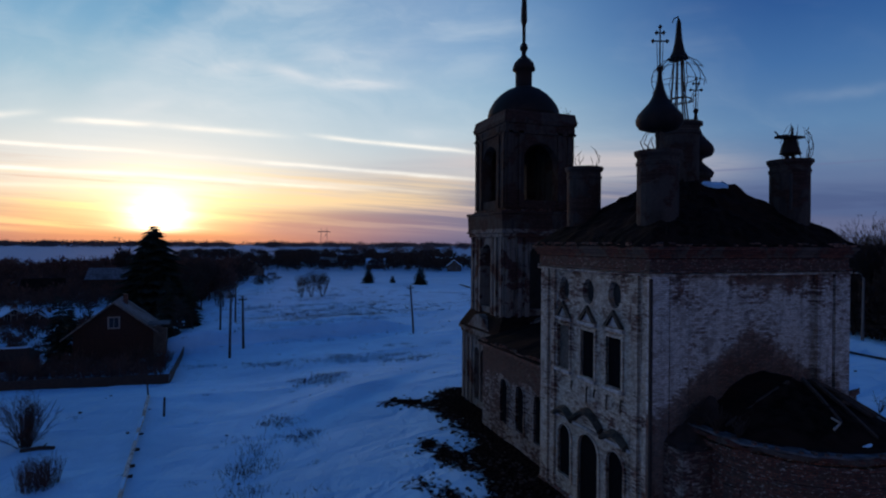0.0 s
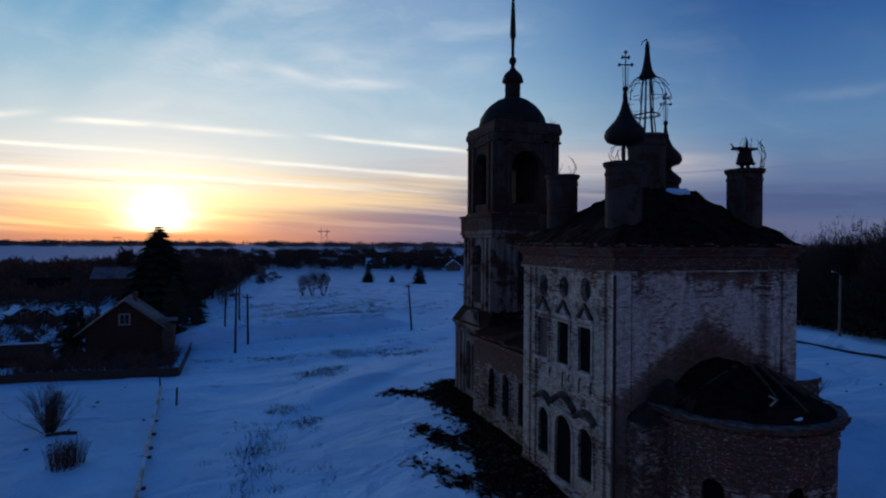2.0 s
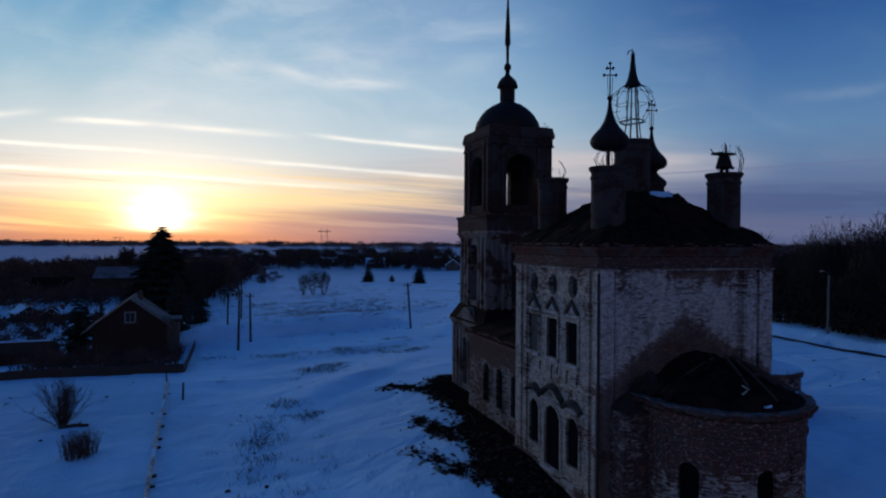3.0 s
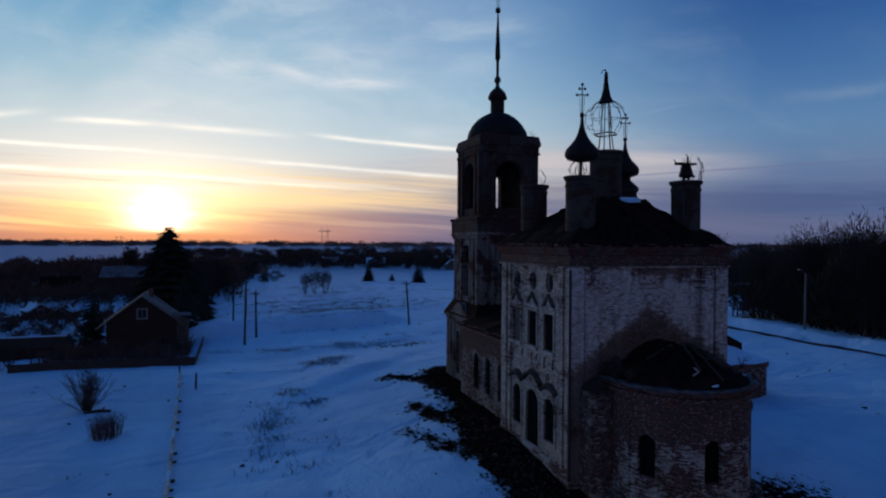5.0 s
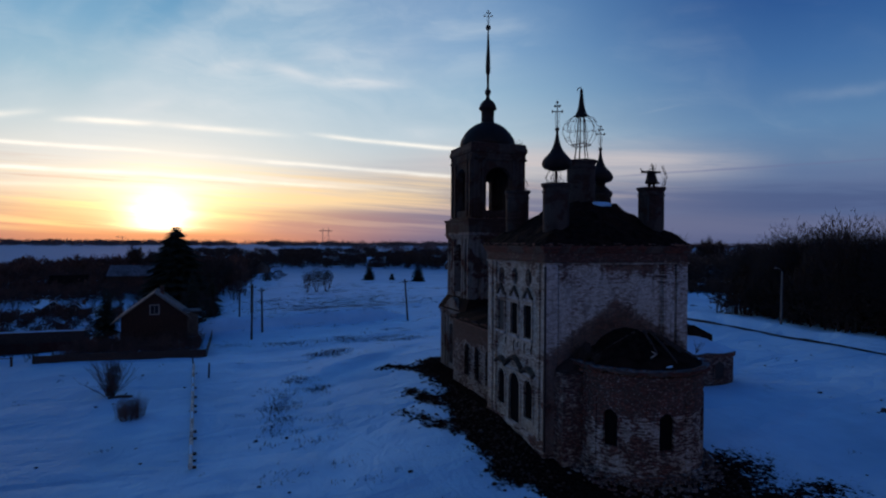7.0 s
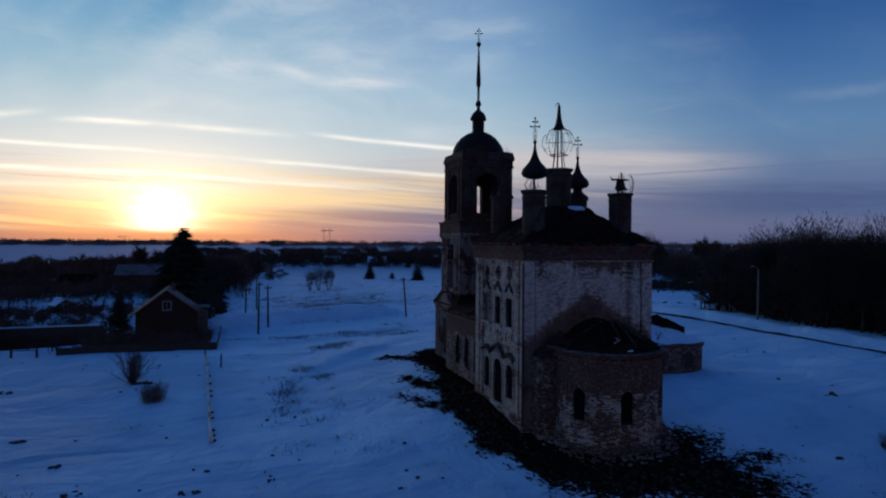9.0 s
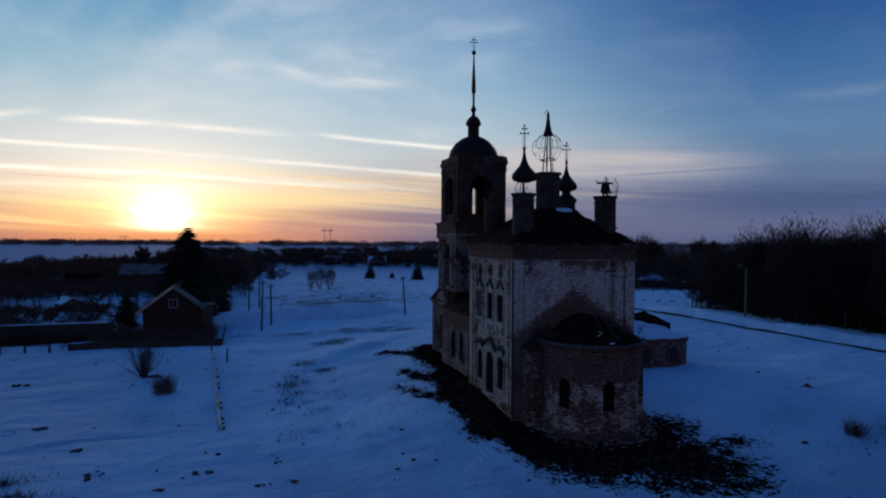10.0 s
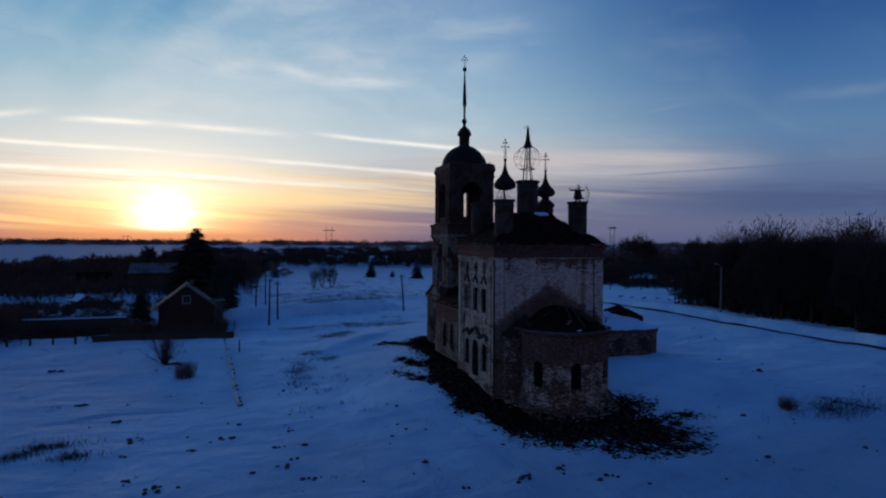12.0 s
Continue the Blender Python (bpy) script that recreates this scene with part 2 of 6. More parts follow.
STREAKS = [
    (-0.3972, 0.2836, -0.2875, 0.2957, 0.012, 0.7),
    (-0.3066, 0.2956, -0.173, 0.2659, 0.011, 0.75),
    (-0.2111, 0.2694, -0.0394, 0.2666, 0.01, 0.8),
    (-0.5403, 0.2256, -0.4258, 0.2491, 0.01, 0.7),
    (-0.4306, 0.2396, -0.3352, 0.221, 0.008, 0.4),
    (-0.6024, 0.249, -0.4974, 0.2735, 0.01, 0.3),
    (-0.0871, 0.1843, 0.0751, 0.1814, 0.012, 0.3),
    (0.5713, 0.2511, 0.8194, 0.2754, 0.01, 0.07),
    (-0.2684, 0.313, -0.0203, 0.3278, 0.016, 0.25),
    (-0.5165, 0.302, -0.402, 0.3504, 0.02, 0.3),
]
GLOWS = [(1.85, 1.5, (3.2, 2.8, 2.0, 1)), (5.4, 1.7, (0.38, 0.31, 0.18, 1)), (12.0, 1.5, (0.06, 0.05, 0.035, 1))]
build_world()

sun = new("sun", bpy.data.lights.new("sun", "SUN"))
sun.data.energy, sun.data.angle, sun.data.color = 0.4, radians(11), (1.0, 0.62, 0.36)
sun.matrix_world = look((0, 0, 0), (-SUN_DIR)[:])


# ---- materials ----
def material(name):
    m = bpy.data.materials.new(name)
    m.use_nodes = True
    return m, Nodes(m.node_tree)


def plain(name, col, rough=0.8, vary=0.35, scale=6.0, bump=0.3, metal=0.0, stain=None, spec=0.3):
    """A weathered surface of one colour: two sizes of mottling and a fine relief."""
    m, N = material(name)
    p = N.pos()
    a, b = N.noise(p, scale, 5, 0.6), N.noise(p, scale * 0.13, 3, 0.6)
    c = N.mix(N.smooth(a, 0.3, 0.7), tuple(k * (1 - vary) for k in col[:3]) + (1,), tuple(min(1, k * (1 + vary)) for k in col[:3]) + (1,))
    if stain:
        c = N.mix(N.smooth(b, 0.45, 0.65, 0, 0.8), c, (*stain[:3], 1))
    N.surface(c, N.smooth(a, 0.2, 0.8, rough - 0.12, min(1, rough + 0.1)), N.bump(a, bump, 0.03), metal, spec)
    return m


def brickwork(name, white, red=(0.21, 0.088, 0.062), lime=(0.645, 0.56, 0.455), gable=False, bare=(), mottle=0.45, pick=0.10, bend=None, fine=1.0, dust=0.0, fibres=1.0, brown=(0.26, 0.18, 0.125), patchy=0.0, strip=0.16):
    """Old brick with the lime wash flaking off it in courses. white: how much of the wash is left; bare: heights between which it is gone."""
    m, N = material(name)
    p = N.pos()
    x, y, z = N.sep(p)
    run = N.math("ADD", x, y)
    if bend:
        run = N.math("MULTIPLY", N.math("ARCTAN2", N.math("SUBTRACT", x, bend[0]), N.math("SUBTRACT", bend[1], y)), bend[2])
    wall = N.comb(run, z, 0.0)

    def courses(c1, c2, mortar, size):
        br = N.n.new("ShaderNodeTexBrick")
        N.put(br.inputs["Vector"], wall)
        for k, c in (("Color1", c1), ("Color2", c2), ("Mortar", mortar)):
            br.inputs[k].default_value = (*c, 1)
        br.inputs["Scale"].default_value, br.inputs["Mortar Size"].default_value = 1.0, size
        br.inputs["Brick Width"].default_value, br.inputs["Row Height"].default_value = 0.27, 0.08
        return br
    br = courses(tuple(k * 0.55 for k in red), tuple(k * 1.35 for k in red), (0.05, 0.045, 0.042), 0.014)
    single = N.sep(courses((0, 0, 0), (1, 1, 1), (0.5, 0.5, 0.5), 0.0).outputs[0])[0]
    big = N.noise(p, 0.38, 5, 0.62, 0.6)
    mid = N.noise(N.scaled(p, 1, 1, 1.8), 1.7, 6, 0.68, 0.4)
    flake = N.noise(N.scaled(p, 3.6 * fine, 3.6 * fine, 6.0 * fine ** 0.4), 1.0, 6, 0.8, 0.2)
    speck = N.noise(N.scaled(p, 6.0, 6.0, 12.0), 1.0, 3, 0.7)
    base = N.mix(N.smooth(mid, 0.42, 0.66, 0, 0.8), br.outputs[0], (0.075, 0.052, 0.042, 1))
    base = N.mix(N.smooth(speck, 0.56, 0.68, 0, mottle), base, (0.36, 0.33, 0.31, 1))
    base = N.mix(N.smooth(speck, 0.44, 0.32, 0, mottle), base, (0.03, 0.025, 0.022, 1))
    left = N.math("ADD", N.math("MULTIPLY", big, 0.5), N.math("ADD", N.math("MULTIPLY", mid, 0.30), N.math("ADD", N.math("MULTIPLY", flake, 0.26), N.math("MULTIPLY", N.math("SUBTRACT", single, 0.5), pick))))
    if patchy:
        left = N.math("ADD", left, N.math("MULTIPLY", N.math("SUBTRACT", N.noise(p, 0.75, 4, 0.6, 0.5), 0.5), patchy))
    thr = 0.64 - 0.14 * white
    if bare:
        gone = N.math("MULTIPLY", N.smooth(z, bare[0] - 0.3, bare[0] + 0.3), N.smooth(z, bare[1] + 0.2, bare[1] - 0.1))
        left = N.math("SUBTRACT", left, N.math("MULTIPLY", gone, strip))
    if gable:
        # bare brick under the eaves, and the scar of a lost roof where the wash never was
        under = N.math("SUBTRACT", z, N.math("ADD", 12.2, N.math("MULTIPLY", N.math("SUBTRACT", big, 0.5), 2.4)))
        hang = N.smooth(N.math("ADD", under, N.math("MULTIPLY", N.math("ABSOLUTE", N.math("SUBTRACT", x, 6.2)), -0.20)), -0.55, 0.45)
        rise = N.math("SUBTRACT", 10.25, N.math("MULTIPLY", N.math("ABSOLUTE", N.math("SUBTRACT", x, 5.2)), 0.62))
        scar = N.smooth(N.math("ADD", N.math("SUBTRACT", rise, z), N.math("MULTIPLY", N.math("ADD", N.math("SUBTRACT", mid, 0.5), N.math("MULTIPLY", N.math("SUBTRACT", flake, 0.5), 0.9)), 2.6)), -0.45, 0.55)
        scar = N.math("MULTIPLY", scar, N.smooth(x, 0.4, 1.6, 0.6, 1.0))
        left = N.math("SUBTRACT", left, N.math("ADD", N.math("MULTIPLY", hang, 0.27), N.math("MULTIPLY", scar, 0.34)))
        base = N.mix(N.math("MULTIPLY", scar, 0.35), base, (0.058, 0.046, 0.034, 1))
    if dust:
        thinner = N.math("SUBTRACT", 1.0, N.math("MINIMUM", N.math("ADD", N.math("MULTIPLY", hang, 0.8), N.math("MULTIPLY", scar, 0.8)), 1.0)) if gable else 1.0
        base = N.mix(N.math("MULTIPLY", thinner, N.smooth(big, 0.36, 0.56, 0.0, dust)), base, (lime[0] * 0.5, lime[1] * 0.47, lime[2] * 0.44, 1))
    keep = N.smooth(left, thr - 0.05, thr + 0.06)
    limec = N.mix(N.smooth(flake, 0.3, 0.66), tuple(k * 0.62 for k in lime) + (1,), (*lime, 1))
    limec = N.mix(N.smooth(mid, 0.48, 0.66, 0, 0.75), limec, (*brown, 1))
    blot = N.noise(p, 0.9, 5, 0.65, 0.5)
    limec = N.mix(N.smooth(blot, 0.52, 0.70, 0, 0.6), limec, tuple(k * 0.7 for k in brown) + (1,))
    limec = N.mix(N.smooth(br.outputs["Fac"], 0.2, 0.9, 0, 0.5), limec, (0.15, 0.14, 0.135, 1))
    fibre = N.noise(N.comb(N.math("MULTIPLY", run, 2.4), N.math("MULTIPLY", z, 13.0), 8.0), 1.0, 5, 0.7, 0.2)
    limec = N.mix(N.smooth(fibre, 0.54, 0.70, 0, 0.7 * fibres), limec, (lime[0] * 0.36, lime[1] * 0.33, lime[2] * 0.31, 1))
    limec = N.mix(N.smooth(fibre, 0.44, 0.32, 0, 0.8 * fibres), limec, tuple(min(0.9, k * 1.35) for k in lime) + (1,))
    base = N.mix(N.smooth(fibre, 0.40, 0.30, 0, 0.4 * fibres), base, tuple(k * 0.8 for k in lime) + (1,))
    c = N.mix(keep, base, limec)
    c = N.mix(N.smooth(speck, 0.42, 0.33, 0, 0.5), c, (0.05, 0.042, 0.038, 1))
    streak = N.noise(N.comb(N.math("MULTIPLY", run, 3.0), N.math("MULTIPLY", z, 0.3), 4.0), 1.0, 4, 0.6)
    c = N.mix(N.smooth(streak, 0.52, 0.74, 0, 0.6), c, (0.06, 0.05, 0.045, 1))
    h = N.math("ADD", N.math("MULTIPLY", keep, 0.6), N.math("ADD", N.math("MULTIPLY", br.outputs["Fac"], -0.8), N.math("ADD", N.math("MULTIPLY", speck, 0.6), N.math("MULTIPLY", single, 0.4))))
    N.surface(c, 0.92, N.bump(h, 0.9, 0.035), 0.0, 0.2)
    return m


def stained_plaster(name, col, dark, brick, patch=0.5):
    """Old plaster with dark runs of damp down it, and brick where it has dropped off."""
    m, N = material(name)
    p = N.pos()
    x, y, z = N.sep(p)
    run = N.math("ADD", x, y)
    damp = N.noise(N.comb(N.math("MULTIPLY", run, 2.6), N.math("MULTIPLY", z, 0.22), 2.0), 1.0, 5, 0.62, 0.3)
    mid, grain, big = N.noise(p, 1.3, 6, 0.66, 0.4), N.noise(p, 11.0, 4, 0.7), N.noise(p, 0.45, 4, 0.6, 0.5)
    c = N.mix(N.smooth(grain, 0.3, 0.7), tuple(k * 0.72 for k in col) + (1,), (*col, 1))
    c = N.mix(N.smooth(mid, 0.48, 0.68, 0, 0.55), c, (col[0] * 0.5, col[1] * 0.46, col[2] * 0.42, 1))
    c = N.mix(N.smooth(damp, 0.46, 0.68, 0, 0.85), c, (*dark, 1))
    bk = N.n.new("ShaderNodeTexBrick")
    N.put(bk.inputs["Vector"], N.comb(run, z, 0.0))
    for k, f in (("Color1", 0.6), ("Color2", 1.3), ("Mortar", 0.5)):
        bk.inputs[k].default_value = tuple(v * f for v in brick) + (1,)
    bk.inputs["Scale"].default_value, bk.inputs["Mortar Size"].default_value = 1.0, 0.014
    bk.inputs["Brick Width"].default_value, bk.inputs["Row Height"].default_value = 0.27, 0.08
    gone = N.smooth(N.math("ADD", N.math("MULTIPLY", big, 0.6), N.math("ADD", N.math("MULTIPLY", mid, 0.3), N.math("MULTIPLY", grain, 0.1))), 0.62 - 0.16 * patch, 0.66 - 0.16 * patch)
    c = N.mix(gone, c, bk.outputs[0])
    N.surface(c, 0.93, N.bump(N.math("SUBTRACT", N.math("MULTIPLY", grain, 0.4), N.math("MULTIPLY", gone, 0.8)), 0.7, 0.03), 0.0, 0.2)
    return m


M = {}
M["wall_lime"] = brickwork("limewashed_brick", 1.12, dust=0.6, fibres=0.6, mottle=0.7)
M["wall_east"] = brickwork("limewashed_brick_scarred", 1.2, lime=(0.70, 0.655, 0.60), gable=True, dust=0.6, brown=(0.25, 0.20, 0.16))
M["wall_red"] = brickwork("bare_brick", -0.1)
M["wall_apse"] = brickwork("peeling_brick", 0.55, red=(0.17, 0.06, 0.042), lime=(0.60, 0.54, 0.48), bare=(4.5, 6.6), mottle=0.9, pick=0.15, bend=(5.6, -1.5, 3.75), fine=2.0, fibres=0.25, patchy=0.55, strip=0.26)
M["wall_shoulder"] = brickwork("worn_shoulder_brick", 0.5, red=(0.14, 0.052, 0.038), lime=(0.50, 0.45, 0.40), mottle=0.5, pick=0.1, fine=1.4, fibres=0.2, patchy=0.4)
M["ledge"] = plain("frosted_ledge", (0.10, 0.10, 0.11), 0.95, 0.6, 2.2, 0.5, stain=(0.035, 0.028, 0.024))
M["wall_chapel"] = brickwork("dark_peeling_brick", 0.3, red=(0.13, 0.055, 0.042), lime=(0.34, 0.31, 0.285), mottle=0.9, pick=0.2, fine=2.0)
# the backlit silhouette of tower and drums is put into these near-black tones
M["wall_tower"] = stained_plaster("backlit_tower_brick", (0.062, 0.05, 0.045), (0.018, 0.014, 0.013), (0.05, 0.027, 0.022), 0.85)
M["wall_tower_low"] = stained_plaster("stained_tower_plaster", (0.21, 0.187, 0.165), (0.03, 0.023, 0.02), (0.085, 0.042, 0.034), 0.7)
M["wall_refectory"] = brickwork("stained_refectory_brick", 0.75, red=(0.10, 0.042, 0.032), lime=(0.34, 0.30, 0.27), bare=(5.6, 7.2), fine=1.4, pick=0.16)
M["frieze"] = brickwork("red_frieze_brick", 0.1, red=(0.12, 0.04, 0.03), lime=(0.30, 0.25, 0.23), mottle=0.8)
M["moss"] = plain("mossy_weathered_ledge", (0.04, 0.035, 0.028), 0.95, 0.5, 5.0, 0.5, stain=(0.08, 0.07, 0.055))
M["cornice"] = stained_plaster("weathered_cornice", (0.10, 0.075, 0.065), (0.03, 0.02, 0.018), (0.11, 0.042, 0.032), 0.9)
M["trim"] = plain("lime_trim", (0.40, 0.385, 0.37), 0.9, 0.4, 4.0, 0.5, stain=(0.10, 0.08, 0.07))
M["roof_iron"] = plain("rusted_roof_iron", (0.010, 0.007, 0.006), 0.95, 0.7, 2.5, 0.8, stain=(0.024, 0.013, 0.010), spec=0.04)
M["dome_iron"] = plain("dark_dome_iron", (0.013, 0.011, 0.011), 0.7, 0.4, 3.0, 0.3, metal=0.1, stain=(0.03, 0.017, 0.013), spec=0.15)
M["wire"] = plain("rusty_iron_rod", (0.04, 0.03, 0.028), 0.7, 0.3, 9.0, 0.1, metal=0.4)
# two near-black colours that carry the shade of rooms and window openings
M["dark_room"] = plain("room_shade_plaster", (0.03, 0.028, 0.027), 0.95, 0.3, 2.0, 0.3)
M["opening_shade"] = plain("unlit_window", (0.006, 0.006, 0.007), 0.95, 0.3, 3.0, 0.0, spec=0.05)
M["wood_grey"] = plain("weathered_grey_timber", (0.09, 0.075, 0.062), 0.85, 0.4, 8.0, 0.4, stain=(0.05, 0.042, 0.036))
M["wood_pale"] = plain("bleached_timber", (0.56, 0.52, 0.47), 0.85, 0.4, 8.0, 0.4, stain=(0.16, 0.14, 0.12))
M["wood_dark"] = plain("dark_timber", (0.045, 0.032, 0.026), 0.85, 0.4, 6.0, 0.4)
M["wood_brown"] = plain("brown_log_wall", (0.034, 0.016, 0.012), 0.8, 0.35, 4.0, 0.4)
M["wood_red"] = plain("dark_red_planks", (0.05, 0.016, 0.014), 0.85, 0.4, 5.0, 0.4)
M["pole"] = plain("tarred_pole", (0.04, 0.034, 0.03), 0.85, 0.3, 6.0, 0.3)
M["concrete"] = plain("grey_concrete", (0.12, 0.115, 0.11), 0.9, 0.25, 7.0, 0.3)
M["bark"] = plain("bark", (0.045, 0.036, 0.03), 0.95, 0.4, 9.0, 0.5)
M["twig"] = plain("twigs", (0.04, 0.026, 0.021), 0.95, 0.3, 5.0, 0.0)
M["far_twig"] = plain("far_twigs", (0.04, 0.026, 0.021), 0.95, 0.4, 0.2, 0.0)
# the air's haze over the far belts is mixed into this twig colour
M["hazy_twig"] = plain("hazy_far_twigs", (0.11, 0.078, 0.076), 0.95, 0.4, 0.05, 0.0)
# brown twigs, with the sun's red flare over the village put into the colour
M["russet_twig"] = plain("russet_flare_twigs", (0.08, 0.04, 0.031), 0.95, 0.4, 0.3, 0.0)
M["needle"] = plain("fir_needles", (0.014, 0.022, 0.014), 0.8, 0.5, 2.0, 0.0)
M["grass"] = plain("dry_grass", (0.045, 0.034, 0.028), 0.9, 0.4, 3.0, 0.0)
M["rubble"] = plain("earth_and_rubble", (0.03, 0.019, 0.016), 0.97, 0.6, 3.0, 0.6, stain=(0.03, 0.02, 0.016))
M["clod"] = plain("frozen_clod_with_grass", (0.05, 0.043, 0.042), 0.97, 0.6, 5.0, 0.5)
M["road"] = plain("wet_asphalt_with_slush", (0.022, 0.023, 0.028), 0.85, 0.5, 1.2, 0.3, stain=(0.07, 0.085, 0.11), spec=0.1)
M["glass"] = plain("dark_window_glass", (0.02, 0.022, 0.026), 0.08, 0.1, 1.0, 0.0, spec=0.6)
M["white_paint"] = plain("white_window_paint", (0.22, 0.21, 0.20), 0.6, 0.15, 6.0, 0.1)
M["roof_zinc"] = plain("dull_zinc_sheet", (0.11, 0.12, 0.135), 0.9, 0.35, 1.5, 0.2, stain=(0.05, 0.045, 0.045), spec=0.06)
M["dull_board"] = plain("weather_worn_board", (0.15, 0.14, 0.13), 0.97, 0.35, 4.0, 0.2, spec=0.03)
M["wall_far"] = plain("far_house_wall", (0.09, 0.075, 0.065), 0.9, 0.3, 1.0, 0.2)
M["steel"] = plain("galvanised_steel", (0.16, 0.16, 0.17), 0.5, 0.2, 2.0, 0.1, metal=0.6)


def snow_material(name, mud=False):
    m, N = material(name)
    p = N.pos()
    x, y, z = N.sep(p)
    broad, mid, fine = N.noise(p, 0.09, 4, 0.6), N.noise(N.scaled(p, 1, 0.6, 1), 0.55, 5, 0.6, 0.3), N.noise(p, 5.0, 4, 0.6)
    # the skylight's blue is put into the snow's own colour
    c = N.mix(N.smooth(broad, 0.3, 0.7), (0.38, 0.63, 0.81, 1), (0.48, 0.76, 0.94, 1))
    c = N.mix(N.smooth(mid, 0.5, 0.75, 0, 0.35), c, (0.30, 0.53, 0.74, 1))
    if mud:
        # dimmer light over the near, southern and far meadow, put into the snow's colour
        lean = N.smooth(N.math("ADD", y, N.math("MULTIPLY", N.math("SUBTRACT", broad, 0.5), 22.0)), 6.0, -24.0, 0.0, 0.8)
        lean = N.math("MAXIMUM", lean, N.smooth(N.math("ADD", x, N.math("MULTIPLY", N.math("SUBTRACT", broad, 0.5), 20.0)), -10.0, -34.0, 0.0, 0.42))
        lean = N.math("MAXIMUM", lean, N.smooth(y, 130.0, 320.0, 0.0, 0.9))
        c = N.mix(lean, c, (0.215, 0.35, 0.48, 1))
    h = N.math("ADD", N.math("MULTIPLY", mid, 0.75), N.math("MULTIPLY", fine, 0.10))
    drift = N.noise(N.scaled(p, 0.09, 0.20, 0.3), 1.0, 3, 0.5, 0.8)
    h = N.math("ADD", h, N.math("MULTIPLY", drift, 1.8))
    # shading of the drifts, added to the colour as a deeper blue
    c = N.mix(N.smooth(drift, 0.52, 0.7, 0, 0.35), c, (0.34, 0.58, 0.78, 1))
    nrm = N.bump(h, 0.9, 0.6)
    if mud:
        # trodden earth, dead grass and rubble thawed free round the church
        away = None
        for ax, ay, bx, by, r in MUD:
            ln = math.hypot(bx - ax, by - ay)
            ux, uy = (bx - ax) / ln, (by - ay) / ln
            px, py = N.math("SUBTRACT", x, ax), N.math("SUBTRACT", y, ay)
            run = N.math("ADD", N.math("MULTIPLY", px, ux), N.math("MULTIPLY", py, uy))
            run = N.math("MINIMUM", N.math("MAXIMUM", run, 0.0), ln)
            qx, qy = N.math("SUBTRACT", px, N.math("MULTIPLY", run, ux)), N.math("SUBTRACT", py, N.math("MULTIPLY", run, uy))
            d = N.math("SUBTRACT", N.math("SQRT", N.math("ADD", N.math("MULTIPLY", qx, qx), N.math("MULTIPLY", qy, qy))), r)
            away = d if away is None else N.math("MINIMUM", away, d)
        edge = N.noise(N.scaled(p, 1, 1, 0), 0.25, 3, 0.5, 0.3)
        torn = N.noise(N.scaled(p, 1, 0.7, 0), 1.15, 7, 0.74, 0.4)
        frayed = N.smooth(N.math("SUBTRACT", N.math("MULTIPLY", x, 0.5), y), 1.0, 9.0, 5.0, 7.5)
        reach = N.math("ADD", N.math("MULTIPLY", N.math("SUBTRACT", edge, 0.5), 3.0), N.math("MULTIPLY", N.math("SUBTRACT", torn, 0.5), frayed))
        fleck = N.noise(N.scaled(p, 1, 0.8, 0), 4.2, 4, 0.65, 0.3)
        reach = N.math("ADD", reach, N.math("MULTIPLY", N.math("SUBTRACT", fleck, 0.5), N.math("MULTIPLY_ADD", frayed, 2.8, -12.6)))
        bare = N.smooth(N.math("ADD", away, reach), 0.25, -0.25)
        # tufts that show through thin snow over the whole field
        tuft = N.noise(N.scaled(p, 1, 1, 0), 0.8, 6, 0.72, 0.8)
        zone = N.noise(N.scaled(p, 1, 1, 0), 0.045, 3, 0.5)
        thin = N.math("MULTIPLY", N.smooth(tuft, 0.655, 0.70), N.smooth(zone, 0.46, 0.60))
        earth = N.mix(N.smooth(fine, 0.35, 0.7), (0.010, 0.0065, 0.0055, 1), (0.036, 0.023, 0.019, 1))
        c = N.mix(N.math("MULTIPLY", thin, 0.75), c, (0.10, 0.08, 0.07, 1))
        c = N.mix(bare, c, earth)
        nrm = N.bump(N.math("ADD", N.math("MULTIPLY", bare, -0.8), N.math("ADD", h, N.math("MULTIPLY", N.math("MULTIPLY", fine, bare), 1.0))), 0.9, 0.6)
    dull = N.math("ADD", N.math("MULTIPLY", bare, 0.12), 0.82) if mud else 0.82
    shine = N.math("MULTIPLY", N.math("SUBTRACT", 1.0, bare), 0.12) if mud else 0.12
    N.surface(c, dull, nrm, 0.0, shine)
    return m


# strips of thawed earth along the walls: from, to, half width
MUD = [(1.5, 25.0, 0.5, 12.0, 2.4), (0.5, 12.0, 0.2, 6.0, 3.4), (0.2, 6.0, 0.0, 0.0, 4.0), (0.0, 0.0, 3.0, -7.5, 3.8), (3.0, -7.0, 7.5, -9.6, 3.7), (7.0, -7.5, 10.2, -4.5, 1.9), (8.0, -8.5, 12.5, -8.6, 0.7), (4.0, -12.5, 8.5, -14.0, 0.9),
       (-3.2, 26.0, 0.5, 23.0, 0.9), (-3.8, 15.8, -2.8, 11.5, 0.8), (-5.9, 10.8, -4.3, 7.0, 0.5)]
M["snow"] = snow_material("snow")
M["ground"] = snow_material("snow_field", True)


